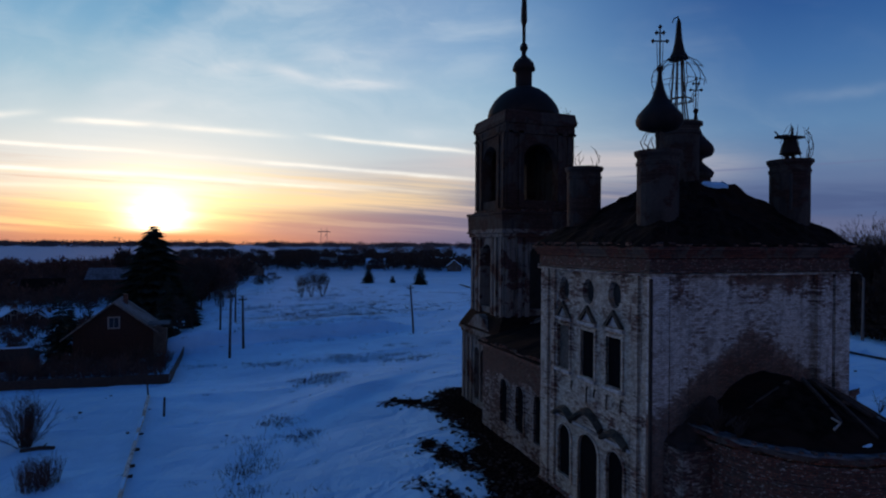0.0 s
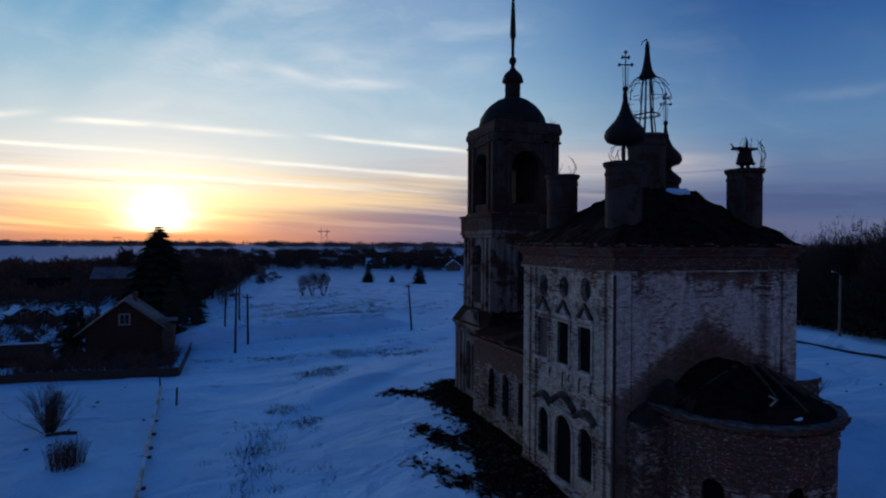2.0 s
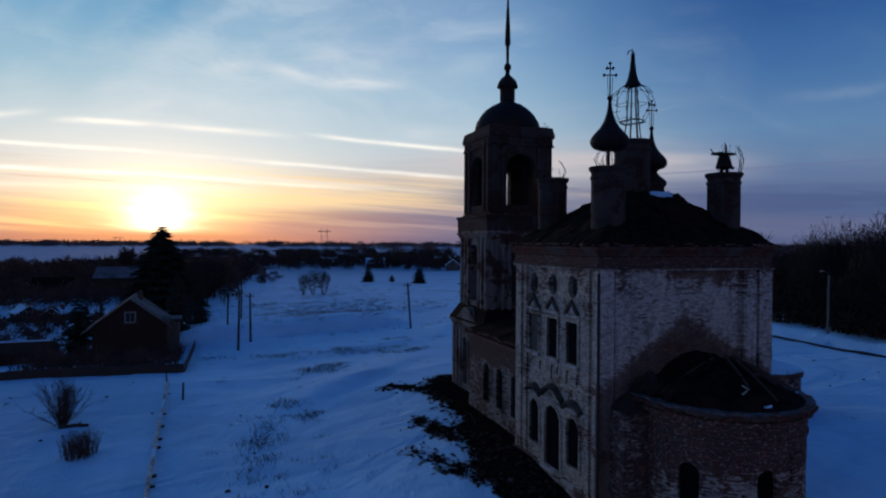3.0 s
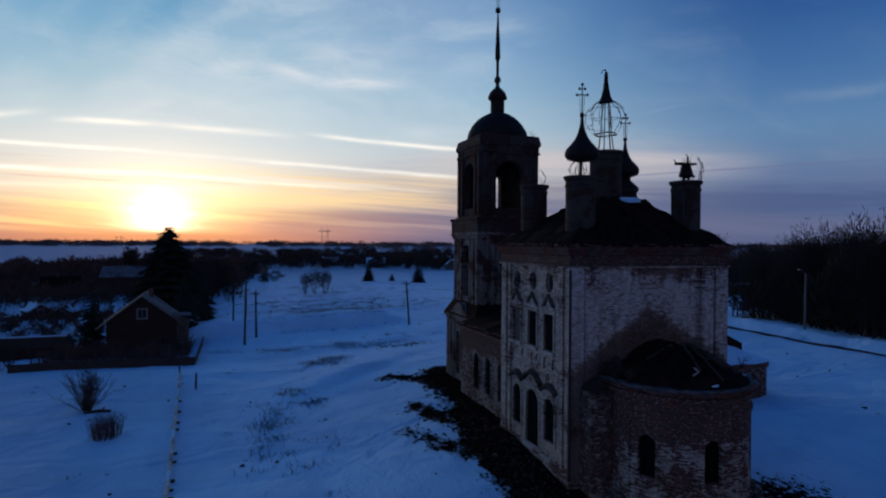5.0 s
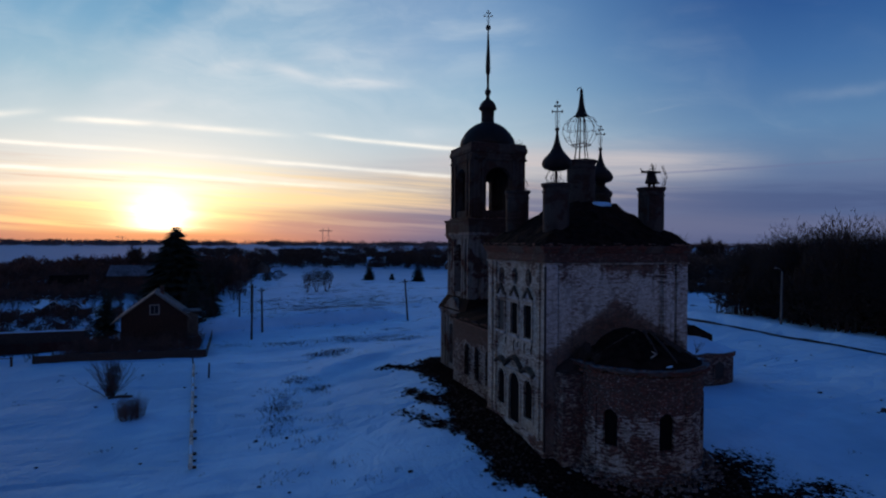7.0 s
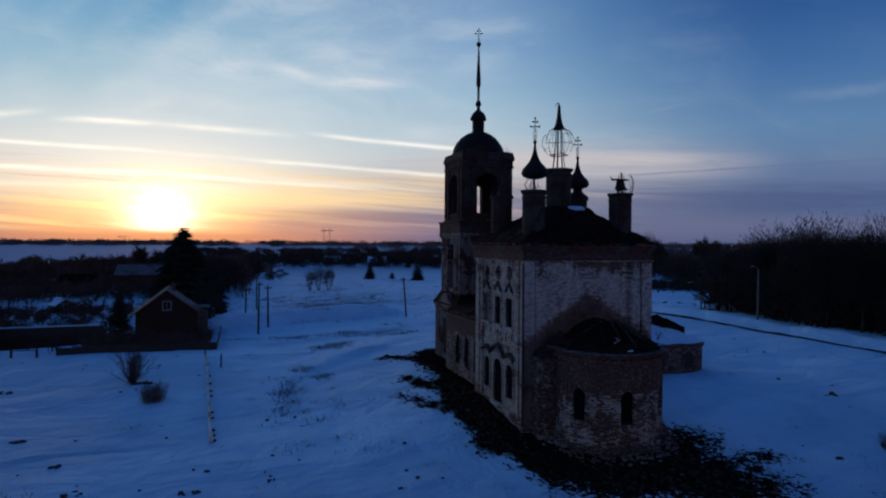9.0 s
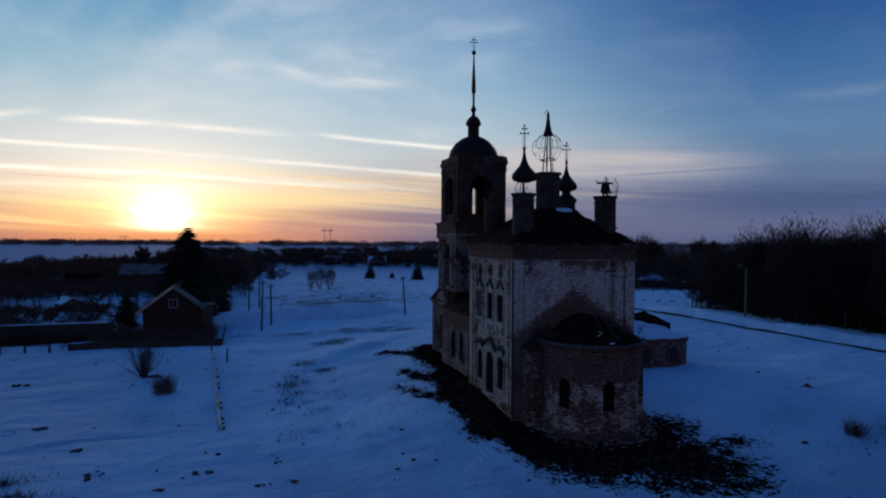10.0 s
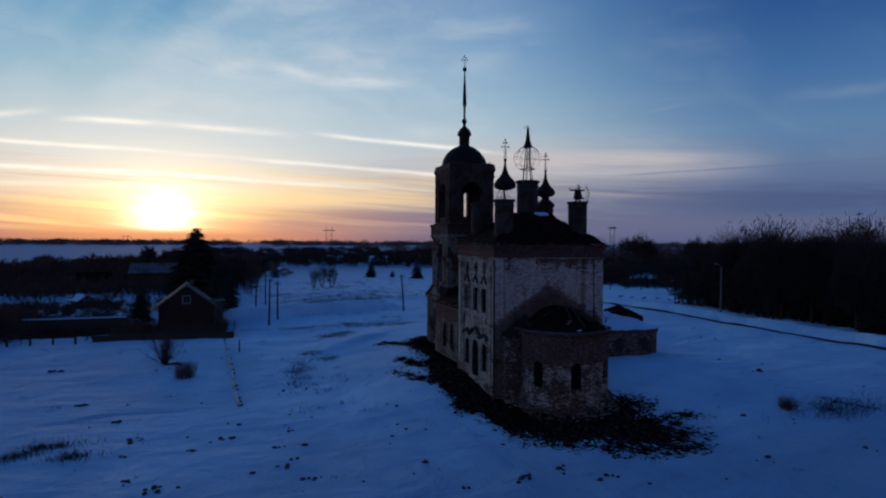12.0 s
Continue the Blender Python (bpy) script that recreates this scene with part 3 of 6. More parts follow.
# ---- building blocks ----
def part(name, bm, mat, parent, label="", smooth=False):
    """Links a bmesh as one mesh object under a thing or a part. It is modelled in the world's metres."""
    me = bpy.data.meshes.new(name)
    bm.normal_update()
    bm.to_mesh(me)
    bm.free()
    for m in mat if isinstance(mat, (list, tuple)) else [mat]:
        me.materials.append(m)
    if smooth:
        me.polygons.foreach_set("use_smooth", [True] * len(me.polygons))
    ob = new(name, me)
    if parent:
        ob.parent = parent
        if parent.type == "EMPTY":
            ob.matrix_parent_inverse = Matrix.Translation(parent.location).inverted()
    if label:
        tagged(ob, label)
    return ob


def thing(name, at, label, category, group="", kind=""):
    ob = new(name)
    ob.location = at
    ob.empty_display_size = 0.3
    return tagged(ob, label, category, group, kind)


def box(bm, x0, y0, z0, x1, y1, z1, m=None):
    vs = [bm.verts.new(m @ Vector(c) if m else c) for c in ((x0, y0, z0), (x1, y0, z0), (x1, y1, z0), (x0, y1, z0), (x0, y0, z1), (x1, y0, z1), (x1, y1, z1), (x0, y1, z1))]
    for f in ((3, 2, 1, 0), (4, 5, 6, 7), (0, 1, 5, 4), (1, 2, 6, 5), (2, 3, 7, 6), (3, 0, 4, 7)):
        bm.faces.new([vs[i] for i in f])
    return vs


def boxes(*rows):
    bm = bmesh.new()
    for r in rows:
        box(bm, *r)
    return bm


def lathe(bm, cx, cy, prof, seg=24, wob=0.0, squash=None):
    """Turns a profile of (radius, height) round an upright axis."""
    rings = []
    for r, z in prof:
        ring = []
        for i in range(seg):
            a = 2 * math.pi * i / seg
            k = 1 + wob * noise.noise((3 * math.cos(a), 3 * math.sin(a), z * 1.7))
            ring.append(bm.verts.new((cx + r * k * math.cos(a), cy + r * k * math.sin(a), z)))
        rings.append(ring)
    for lo, hi in zip(rings, rings[1:]):
        for i in range(seg):
            j = (i + 1) % seg
            bm.faces.new((lo[i], lo[j], hi[j], hi[i]))
    bm.faces.new(rings[0][::-1])
    bm.faces.new(rings[-1])
    return bm


def tube(bm, pts, r0, r1=None, seg=6):
    """A tapered rod along points."""
    r1 = r0 if r1 is None else r1
    pts = [Vector(p) for p in pts]
    rings = []
    for i, p in enumerate(pts):
        d = (pts[min(i + 1, len(pts) - 1)] - pts[max(i - 1, 0)]).normalized()
        a = d.orthogonal().normalized()
        b = d.cross(a)
        r = r0 + (r1 - r0) * i / max(1, len(pts) - 1)
        rings.append([bm.verts.new(p + r * (math.cos(2 * math.pi * k / seg) * a + math.sin(2 * math.pi * k / seg) * b)) for k in range(seg)])
    for lo, hi in zip(rings, rings[1:]):
        for k in range(seg):
            j = (k + 1) % seg
            bm.faces.new((lo[k], lo[j], hi[j], hi[k]))
    bm.faces.new(rings[0][::-1])
    bm.faces.new(rings[-1])
    return bm


def ring_box(bm, x0, y0, x1, y1, prof):
    """A moulding that runs round a rectangle: (how far out, height) from below up, closed at top and bottom."""
    rings = [[bm.verts.new(c) for c in ((x0 - o, y0 - o, z), (x1 + o, y0 - o, z), (x1 + o, y1 + o, z), (x0 - o, y1 + o, z))] for o, z in prof]
    for lo, hi in zip(rings, rings[1:]):
        for i in range(4):
            j = (i + 1) % 4
            bm.faces.new((lo[i], lo[j], hi[j], hi[i]))
    bm.faces.new(rings[0][::-1])
    bm.faces.new(rings[-1])
    return bm


def rect(u0, z0, u1, z1):
    return [(u0, z0), (u1, z0), (u1, z1), (u0, z1)]


def arch(uc, z0, w, z1, n=10, rise=None):
    """An opening with a round head: centre, sill, width, crown."""
    r = w / 2
    rise = r if rise is None else rise
    s = z1 - rise
    return [(uc - r, z0), (uc + r, z0)] + [(uc + r * math.cos(math.pi * i / n), s + rise * math.sin(math.pi * i / n)) for i in range(n + 1)]


def oval(uc, zc, w, h, n=16):
    return [(uc + w / 2 * math.cos(2 * math.pi * i / n), zc + h / 2 * math.sin(2 * math.pi * i / n)) for i in range(n)]


def panel(outline, holes, thick, place, bend=None, cuts=()):
    """A wall sheet with openings through it. place(u, z, depth) gives the world point; cuts: where to slice it so that it can bend."""
    bm = bmesh.new()
    edges = []
    for loop in [outline, *holes]:
        vs = [bm.verts.new((u, 0, z)) for u, z in loop]
        edges += [bm.edges.new((a, b)) for a, b in zip(vs, vs[1:] + vs[:1])]
    bmesh.ops.triangle_fill(bm, use_beauty=True, use_dissolve=False, edges=edges, normal=(0, -1, 0))
    def inside(u, z, loop):
        hit = False
        for (u0, z0), (u1, z1) in zip(loop, loop[1:] + loop[:1]):
            if (z0 > z) != (z1 > z) and u < (u1 - u0) * (z - z0) / (z1 - z0) + u0:
                hit = not hit
        return hit
    stray = [f for f in bm.faces if any(inside(f.calc_center_median().x, f.calc_center_median().z, h) for h in holes)]
    bmesh.ops.delete(bm, geom=stray, context="FACES_ONLY")
    for c in cuts:
        bmesh.ops.bisect_plane(bm, geom=bm.verts[:] + bm.edges[:] + bm.faces[:], plane_co=(c, 0, 0), plane_no=(1, 0, 0))
    front = bm.faces[:]
    res = bmesh.ops.extrude_face_region(bm, geom=front, use_keep_orig=True)
    for v in res["geom"]:
        if isinstance(v, bmesh.types.BMVert):
            v.co.y = thick
    for v in bm.verts:
        v.co = place(v.co.x, v.co.z, v.co.y)
    bmesh.ops.recalc_face_normals(bm, faces=bm.faces[:])
    return bm


# ways to lay a panel: the outer face looks south (x), east (y), and so on
def face_south(x):
    return lambda u, z, d: Vector((x + d, u, z))


def face_north(x):
    return lambda u, z, d: Vector((x - d, u, z))


def face_east(y):
    return lambda u, z, d: Vector((u, y + d, z))


def face_west(y):
    return lambda u, z, d: Vector((u, y - d, z))


def grow(loop, k):
    """A loop pushed outwards by k."""
    cx, cz = sum(p[0] for p in loop) / len(loop), sum(p[1] for p in loop) / len(loop)
    w, h = max(p[0] for p in loop) - min(p[0] for p in loop), max(p[1] for p in loop) - min(p[1] for p in loop)
    return [(cx + (u - cx) * (1 + 2 * k / w), cz + (z - cz) * (1 + 2 * k / h)) for u, z in loop]


# ---- ground ----
def step(a, b, v):
    t = max(0.0, min(1.0, (v - a) / (b - a)))
    return t * t * (3 - 2 * t)


ROAD_X = 46.9


def terrain(x, y):
    fade = 1 - step(60, 170, y)
    z = 0.045 * max(0.0, min(x + 12, 58)) * fade
    rise = -0.6 * step(-44, -14, y) + 1.75 * step(-8, 8, y)
    z += rise * math.exp(-(((x - 4) / 14) ** 2)) * (1 - step(28, 52, y))
    near = 1 - step(250, 700, math.hypot(x, y))
    z += near * (0.35 * noise.noise((x * 0.045, y * 0.045, 1.0)) + 0.22 * noise.noise((x * 0.13, y * 0.09, 5.0)))
    if -70 < x < 90 and -60 < y < 140:
        z += 0.17 * noise.noise((x * 0.30, y * 0.24, 9.0)) + 0.07 * noise.noise((x * 0.8, y * 0.6, 2.0))
    # wind-packed ridges across the meadow
    for y0, k, x0, x1, hgt in ((66.6, 0.2, -27, 9, 2.0), (56.5, -0.24, -21, -4, 0.6), (35.3, 0.78, -11, 1, 0.55), (37.5, 0.05, -19, -11, 0.4), (84, 0.1, -12, 20, 0.35), (50, 0.2, -14, 8, 0.25)):
        d = y - (y0 + k * x + 1.6 * noise.noise((x * 0.11, y0, 0)))
        run = step(x0 - 6, x0 + 3, x) * (1 - step(x1 - 6, x1 + 3, x))
        z += run * hgt * (math.exp(-((d / 1.0) ** 2)) if d < 0 else math.exp(-((d / 4.5) ** 2)))
    # the ploughed road with its banks
    if -120 < y < 160:
        d = abs(x - road_line(y))
        if x > road_line(y):
            z += 0.75 * math.exp(-(((d - 3.4) / 1.3) ** 2)) * (1 + 0.4 * noise.noise((y * 0.3, 2.0, x)))
        z -= 0.25 * math.exp(-((d / 1.9) ** 4))
    # the village lies a little lower
    return z - 1.7 * step(-18, -30, x) * step(46, 66, y) * (1 - step(300, 700, y))


def road_line(y):
    return ROAD_X + (0.0012 * (y - 14) ** 2 if y < 14 else 0.0004 * (y - 14) ** 2)


def spread(lo, hi, first, ratio, core):
    """Grid lines: even inside the core, then ever wider."""
    out = list(np.arange(core[0], core[1] + 1e-6, first))
    s, v = first, core[1]
    while v < hi:
        s *= ratio
        v += s
        out.append(v)
    s, v = first, core[0]
    while v > lo:
        s *= ratio
        v -= s
        out.insert(0, v)
    return out


def build_ground():
    xs = spread(-4300, 4300, 0.9, 1.09, (-60, 75))
    ys = spread(-900, 4700, 0.9, 1.09, (-46, 90))
    verts = [(x, y, terrain(x, y)) for y in ys for x in xs]
    w = len(xs)
    faces = [(j * w + i, j * w + i + 1, (j + 1) * w + i + 1, (j + 1) * w + i) for j in range(len(ys) - 1) for i in range(w - 1)]
    me = bpy.data.meshes.new("ground")
    me.from_pydata(verts, [], faces)
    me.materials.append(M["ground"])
    me.polygons.foreach_set("use_smooth", [True] * len(faces))
    tagged(new("ground", me), "snow-covered meadow with thawed dark earth round the church", "ground", kind="structure")


build_ground()

# ---- the church ----
CX = 5.2            # the long axis
W, L = 10.4, 8.45   # the main block
TOP = 12.7
church = thing("church", (CX, 8.0, 1.0), "abandoned brick church with peeling whitewash, a bell tower and broken domes", "church")

WIN_Y = (2.28, 4.28, 6.38)
up_holes = [rect(y - 0.54, 7.72, y + 0.54, 9.85) for y in WIN_Y]
ov_holes = [oval(y + 0.02, 11.65, 0.94, 1.15) for y in WIN_Y]
low_holes = [arch(2.15, 2.5, 1.18, 5.0), arch(4.2, 1.2, 1.62, 5.1), arch(6.25, 2.5, 1.12, 5.0)]
slit = rect(0.38, 9.1, 0.52, 10.9)
part("wall", panel(rect(0, -0.6, L, TOP), up_holes + ov_holes + low_holes + [slit], 0.9, face_south(0)), M["wall_lime"], church, "whitewashed brick wall with windows and a door arch")
part("wall", panel(rect(0.9, -0.6, W - 0.9, TOP), [], 0.9, face_east(0)), M["wall_east"], church, "patchy brick wall with the scar of a lost roof")
part("wall", panel(rect(0, -0.6, L, TOP), [], 0.9, face_north(W)), M["wall_lime"], church)
part("wall", panel(rect(0.9, -0.6, W - 0.9, TOP), [], 0.9, face_west(L)), M["wall_lime"], church)
part("ceiling", boxes((0.9, 0.9, 12.3, W - 0.9, L - 0.9, 12.65)), M["dark_room"], church)

# blind ovals and window linings
for y in WIN_Y:
    part("blind_panel", boxes((0.28, y - 0.6, 11.0, 0.34, y + 0.6, 12.3)), M["dark_room"], church)


def frame_trim(name, loop, k, x, proud, mat, parent):
    """A raised surround round an opening in a south wall."""
    return part(name, panel(grow(loop, k), [loop], proud + 0.05, face_south(x - proud)), mat, parent)


for loop in up_holes:
    frame_trim("window_surround", loop, 0.13, 0, 0.07, M["wall_lime"], church)
for loop in low_holes:
    frame_trim("window_surround", loop, 0.14, 0, 0.08, M["wall_lime"], church)

# a dark box added inside the walls, for the shade of the room
part("shade_lining", boxes((0.92, 0.92, 0.3, W - 0.92, L - 0.92, 12.28)), M["dark_room"], church)
# small gabled heads over the upper windows
for y in WIN_Y:
    g = bmesh.new()
    apex, half, foot = 11.02, 0.70, 10.28
    for s in (-1, 1):
        a, b = Vector((0, y + s * half, foot)), Vector((0, y, apex))
        d = (b - a).normalized()
        n = Vector((0, -d.z, d.y)) * (1 if s > 0 else -1)
        q = [a, b, b + Vector((0, 0, -0.2)), a + Vector((0, -s * 0.24, 0))]
        lo = [bm_v for bm_v in (g.verts.new(p + Vector((0.02, 0, 0))) for p in q)]
        hi = [bm_v for bm_v in (g.verts.new(p + Vector((-0.15, 0, 0))) for p in q)]
        g.faces.new(lo), g.faces.new(hi[::-1])
        for i in range(4):
            g.faces.new((lo[i], hi[i], hi[(i + 1) % 4], lo[(i + 1) % 4]))
    bmesh.ops.recalc_face_normals(g, faces=g.faces[:])
    part("window_gable", g, M["moss"], church, "dark weathered gable over a window")
    tri = [(y - 0.44, 10.3), (y + 0.44, 10.3), (y, 10.84)]
    part("gable_field", panel(tri, [], 0.05, face_south(-0.03)), M["trim"], church, "pale plaster field of a window gable")
    part("window_lintel", boxes((-0.13, y - 0.7, 10.1, 0.02, y + 0.7, 10.24)), M["trim"], church)
    part("window_sill", boxes((-0.16, y - 0.72, 7.55, 0.02, y + 0.72, 7.68)), M["trim"], church)


# curved hoods over the ground-floor openings
def hood(yc, z, half, rise):
    bm = bmesh.new()
    n = 14
    rings = []
    for i in range(n + 1):
        t = -1 + 2 * i / n
        y = yc + half * t
        zz = z + rise * math.cos(math.pi / 2 * t)
        rings.append([bm.verts.new(c) for c in ((0.02, y, zz - 0.12), (-0.26, y, zz - 0.06), (-0.32, y, zz + 0.08), (-0.12, y, zz + 0.2), (0.02, y, zz + 0.24))])
    for lo, hi in zip(rings, rings[1:]):
        for k in range(4):
            bm.faces.new((lo[k], hi[k], hi[k + 1], lo[k + 1]))
    bm.faces.new(rings[0]), bm.faces.new(rings[-1][::-1])
    bmesh.ops.recalc_face_normals(bm, faces=bm.faces[:])
    return bm


for yc, z, half, rise in ((2.15, 5.36, 0.84, 0.34), (4.2, 5.52, 1.14, 0.58), (6.25, 5.36, 0.82, 0.34)):
    part("hood_mould", hood(yc, z, half, rise), M["moss"], church, "dark weathered curved hood over an opening")
# sheets close the openings; the near-black ones stand for the shade behind
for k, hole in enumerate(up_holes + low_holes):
    part("window", panel(grow(hole, 0.04), [], 0.05, face_south(0.09)), M["wood_grey"] if k == 2 else M["opening_shade"], church, "grey boarded-up window" if k == 2 else "near-black sheet for the shade in a doorway arch" if k == 4 else "near-black sheet for the shade in an empty window opening")
part("string_course", boxes((-0.09, 0.9, 5.28, 0.02, 7.1, 5.4)), M["trim"], church)

part("string_course", ring_box(bmesh.new(), 0, 0, W, L, [(0.2, 12.56), (0.25, 12.58), (0.25, 12.66), (0.2, 12.67)]), M["wall_lime"], church, "thin pale string course")
for y, drop in ((1.75, 0.3), (2.75, 0.5), (3.7, 0.2), (4.3, 0.55), (5.6, 0.25)):
    bk = tube(bmesh.new(), [(0.0, y, 7.3), (-0.05, y, 7.22), (-0.05, y + 0.04, 7.22 - drop), (0.0, y + 0.07, 7.1 - drop)], 0.04, 0.025, 5)
    part("bracket", bk, M["moss"], church, "dark broken plaster bracket under a sill")
# pilasters, in pairs at the corners
for y0, y1 in ((0.02, 0.30), (0.60, 0.98), (7.12, 7.46), (7.8, L + 0.05)):
    part("pilaster", boxes((-0.13, y0, 1.0, 0.03, y1, 12.68)), M["wall_lime"], church)
for x0, x1, o in ((-0.132, 0.72, 0.24), (0.80, 1.69, 0.2), (8.6, 9.46, 0.24), (9.64, W + 0.1, 0.26)):
    part("pilaster", boxes((x0, -o, 1.0, x1, 0.03, 12.67)), M["wall_east"], church)
part("pilaster", boxes((W - 0.03, 0, 1.0, W + 0.1, 0.7, 12.67)), M["wall_lime"], church)

part("drainpipe", tube(bmesh.new(), [(-0.2, -0.3, 12.5), (-0.2, -0.31, 6.0), (-0.2, -0.3, 1.2)], 0.075, 0.075, 8), M["wire"], church, "rusty drainpipe down the corner")

# plinth, frieze and cornice
part("plinth", ring_box(bmesh.new(), 0, 0, W, L, [(0.22, -0.6), (0.22, 1.55), (0.14, 1.7), (0.0, 1.72)]), M["wall_apse"], church, "crumbling brick plinth")
part("frieze", ring_box(bmesh.new(), 0, 0, W, L, [(0.0, 12.69), (0.24, 12.71), (0.24, 12.8), (0.16, 12.82), (0.16, 13.26), (0.05, 13.28)]), M["frieze"], church, "bare red brick frieze")
part("cornice", ring_box(bmesh.new(), 0, 0, W, L, [(0.05, 13.27), (0.26, 13.29), (0.27, 13.44), (0.34, 13.46), (0.36, 13.58), (0.44, 13.6), (0.45, 13.74), (0.1, 13.78)]), M["cornice"], church, "grey weathered brick cornice")


# the sagging hipped roof, lifting to the middle drum
def hip_roof():
    bm = bmesh.new()
    n, rings = 30, 20
    loops = []
    for k in range(rings + 1):
        t = k / rings
        hx, hy = (W / 2 + 0.5) * (1 - t) + 1.25 * t, (L / 2 + 0.5) * (1 - t) + 1.25 * t
        z = 13.76 + 2.9 * (t ** 0.92)
        pts = []
        for sx, sy, ex, ey in ((-1, -1, 1, -1), (1, -1, 1, 1), (1, 1, -1, 1), (-1, 1, -1, -1)):
            for i in range(n):
                a = i / n
                pts.append((CX + hx * (sx + (ex - sx) * a), L / 2 + 0.05 + hy * (sy + (ey - sy) * a)))
        loop = []
        for x, y in pts:
            wob = 0.18 * noise.noise((x * 1.1, y * 1.1, 3)) + 0.15 * noise.noise((x * 3, y * 3, 7)) + 0.10 * noise.noise((x * 6.5, y * 6.5, 2))
            loop.append(bm.verts.new((x + 0.12 * noise.noise((x * 2, y * 2, 1)), y + 0.12 * noise.noise((x * 2, y * 2, 5)), z + wob * (0.5 + t))))
        loops.append(loop)
    for lo, hi in zip(loops, loops[1:]):
        m = len(lo)
        for i in range(m):
            bm.faces.new((lo[i], lo[(i + 1) % m], hi[(i + 1) % m], hi[i]))
    bm.faces.new(loops[-1])
    bm.faces.new(loops[0][::-1])
    return bm


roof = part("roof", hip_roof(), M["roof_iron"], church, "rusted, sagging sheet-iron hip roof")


def snow_patch(cx, cy, rx, ry, zf, thick=0.1, n=18):
    """A thin ragged lens of snow over a slope given by zf."""
    bm = bmesh.new()
    mid = bm.verts.new((cx, cy, zf(cx, cy) + thick))
    rings = []
    for k in (0.5, 0.85, 1.0):
        ring = []
        for i in range(n):
            a = 2 * math.pi * i / n
            r = k * (1 + 0.45 * noise.noise((2 * math.cos(a) + cx, 2 * math.sin(a) + cy, 3)))
            x, y = cx + rx * r * math.cos(a), cy + ry * r * math.sin(a)
            ring.append(bm.verts.new((x, y, zf(x, y) + (thick if k < 0.9 else -0.05))))
        rings.append(ring)
    for i in range(n):
        j = (i + 1) % n
        bm.faces.new((mid, rings[0][i], rings[0][j]))
        for lo, hi in zip(rings, rings[1:]):
            bm.faces.new((lo[i], hi[i], hi[j], lo[j]))
    return bm


def hip_z(x, y):
    t = min((W / 2 + 0.5 - abs(x - CX)) / (W / 2 - 0.75), (L / 2 + 0.5 - abs(y - L / 2)) / (L / 2 - 0.75))
    return 13.72 + 3.0 * max(0.0, min(1.0, t)) ** 0.92


part("snow_patch", snow_patch(6.1, 2.9, 0.9, 0.2, hip_z, 0.07), M["snow"], roof, "strip of old snow")


# drums and domes
def drum(cx, cy, r, z0, z1):
    return lathe(bmesh.new(), cx, cy, [(r, z0), (r, z1 - 0.62), (r * 1.05, z1 - 0.58), (r * 1.05, z1 - 0.46), (r, z1 - 0.42), (r, z1 - 0.28), (r * 1.14, z1 - 0.14), (r * 1.16, z1), (r * 0.2, z1 + 0.02)], 20, 0.02)


def onion(cx, cy, z0, s=1.0, lean=(0, 0)):
    prof = [(0.30, 0.0), (0.52, 0.04), (0.86, 0.16), (0.99, 0.36), (1.0, 0.52), (0.92, 0.74), (0.72, 0.98), (0.50, 1.22), (0.34, 1.48), (0.22, 1.80), (0.14, 2.12), (0.09, 2.5), (0.075, 2.62), (0.13, 2.68), (0.15, 2.78), (0.10, 2.88), (0.03, 2.92)]
    return lathe(bmesh.new(), cx, cy, [(r * s, z0 + h * s) for r, h in prof], 24, 0.015)


def cross_on(cx, cy, z0, h, turn=-19, k=0.17):
    bm = bmesh.new()
    m = Matrix.Translation((cx, cy, z0)) @ pose(0, 0, 0, 0, 0, turn)
    tube(bm, [m @ Vector((0, 0, 0)), m @ Vector((0, 0, h))], 0.035, 0.03, 6)
    for zz, w in ((0.66 * h, k * h), (0.86 * h, 0.5 * k * h)):
        tube(bm, [m @ Vector((-w, 0, zz)), m @ Vector((w, 0, zz))], 0.032, 0.032, 6)
        for s in (-1, 1):
            lathe(bm, *(m @ Vector((s * w, 0, 0)))[:2], [(0.02, z0 + zz - 0.09), (0.09, z0 + zz), (0.02, z0 + zz + 0.09)], 8)
    lathe(bm, cx, cy, [(0.02, z0 + h - 0.09), (0.1, z0 + h), (0.02, z0 + h + 0.1)], 8)
    for s in (-1, 1):
        tube(bm, [m @ Vector((s * 0.10, 0, 0.0)), m @ Vector((s * 0.13, 0, 0.62 * h))], 0.014, 0.014, 4)
    return bm


def loose_wires(cx, cy, z0, r, h, count, seed, rad=0.022):
    rng = random.Random(seed)
    bm = bmesh.new()
    for _ in range(count):
        a = rng.uniform(0, 2 * math.pi)
        x, y = cx + r * math.cos(a), cy + r * math.sin(a)
        pts, d = [(x, y, z0)], rng.uniform(-0.5, 0.5)
        top = h * rng.uniform(0.45, 1.0)
        for i in range(1, 7):
            t = i / 6
            out = r * (0.35 * math.sin(t * math.pi) - 0.25 * t * t) + rng.uniform(-0.09, 0.09)
            aa = a + d * t
            pts.append((cx + (r + out) * math.cos(aa), cy + (r + out) * math.sin(aa), z0 + top * t ** 0.9 + rng.uniform(-0.05, 0.05)))
        tube(bm, pts, rad, rad * 0.7, 4)
    return bm


SE, NE, SW, NW, MID = (1.48, 1.44), (8.85, 1.44), (1.55, 7.15), (8.6, 7.2), (5.52, 4.95)
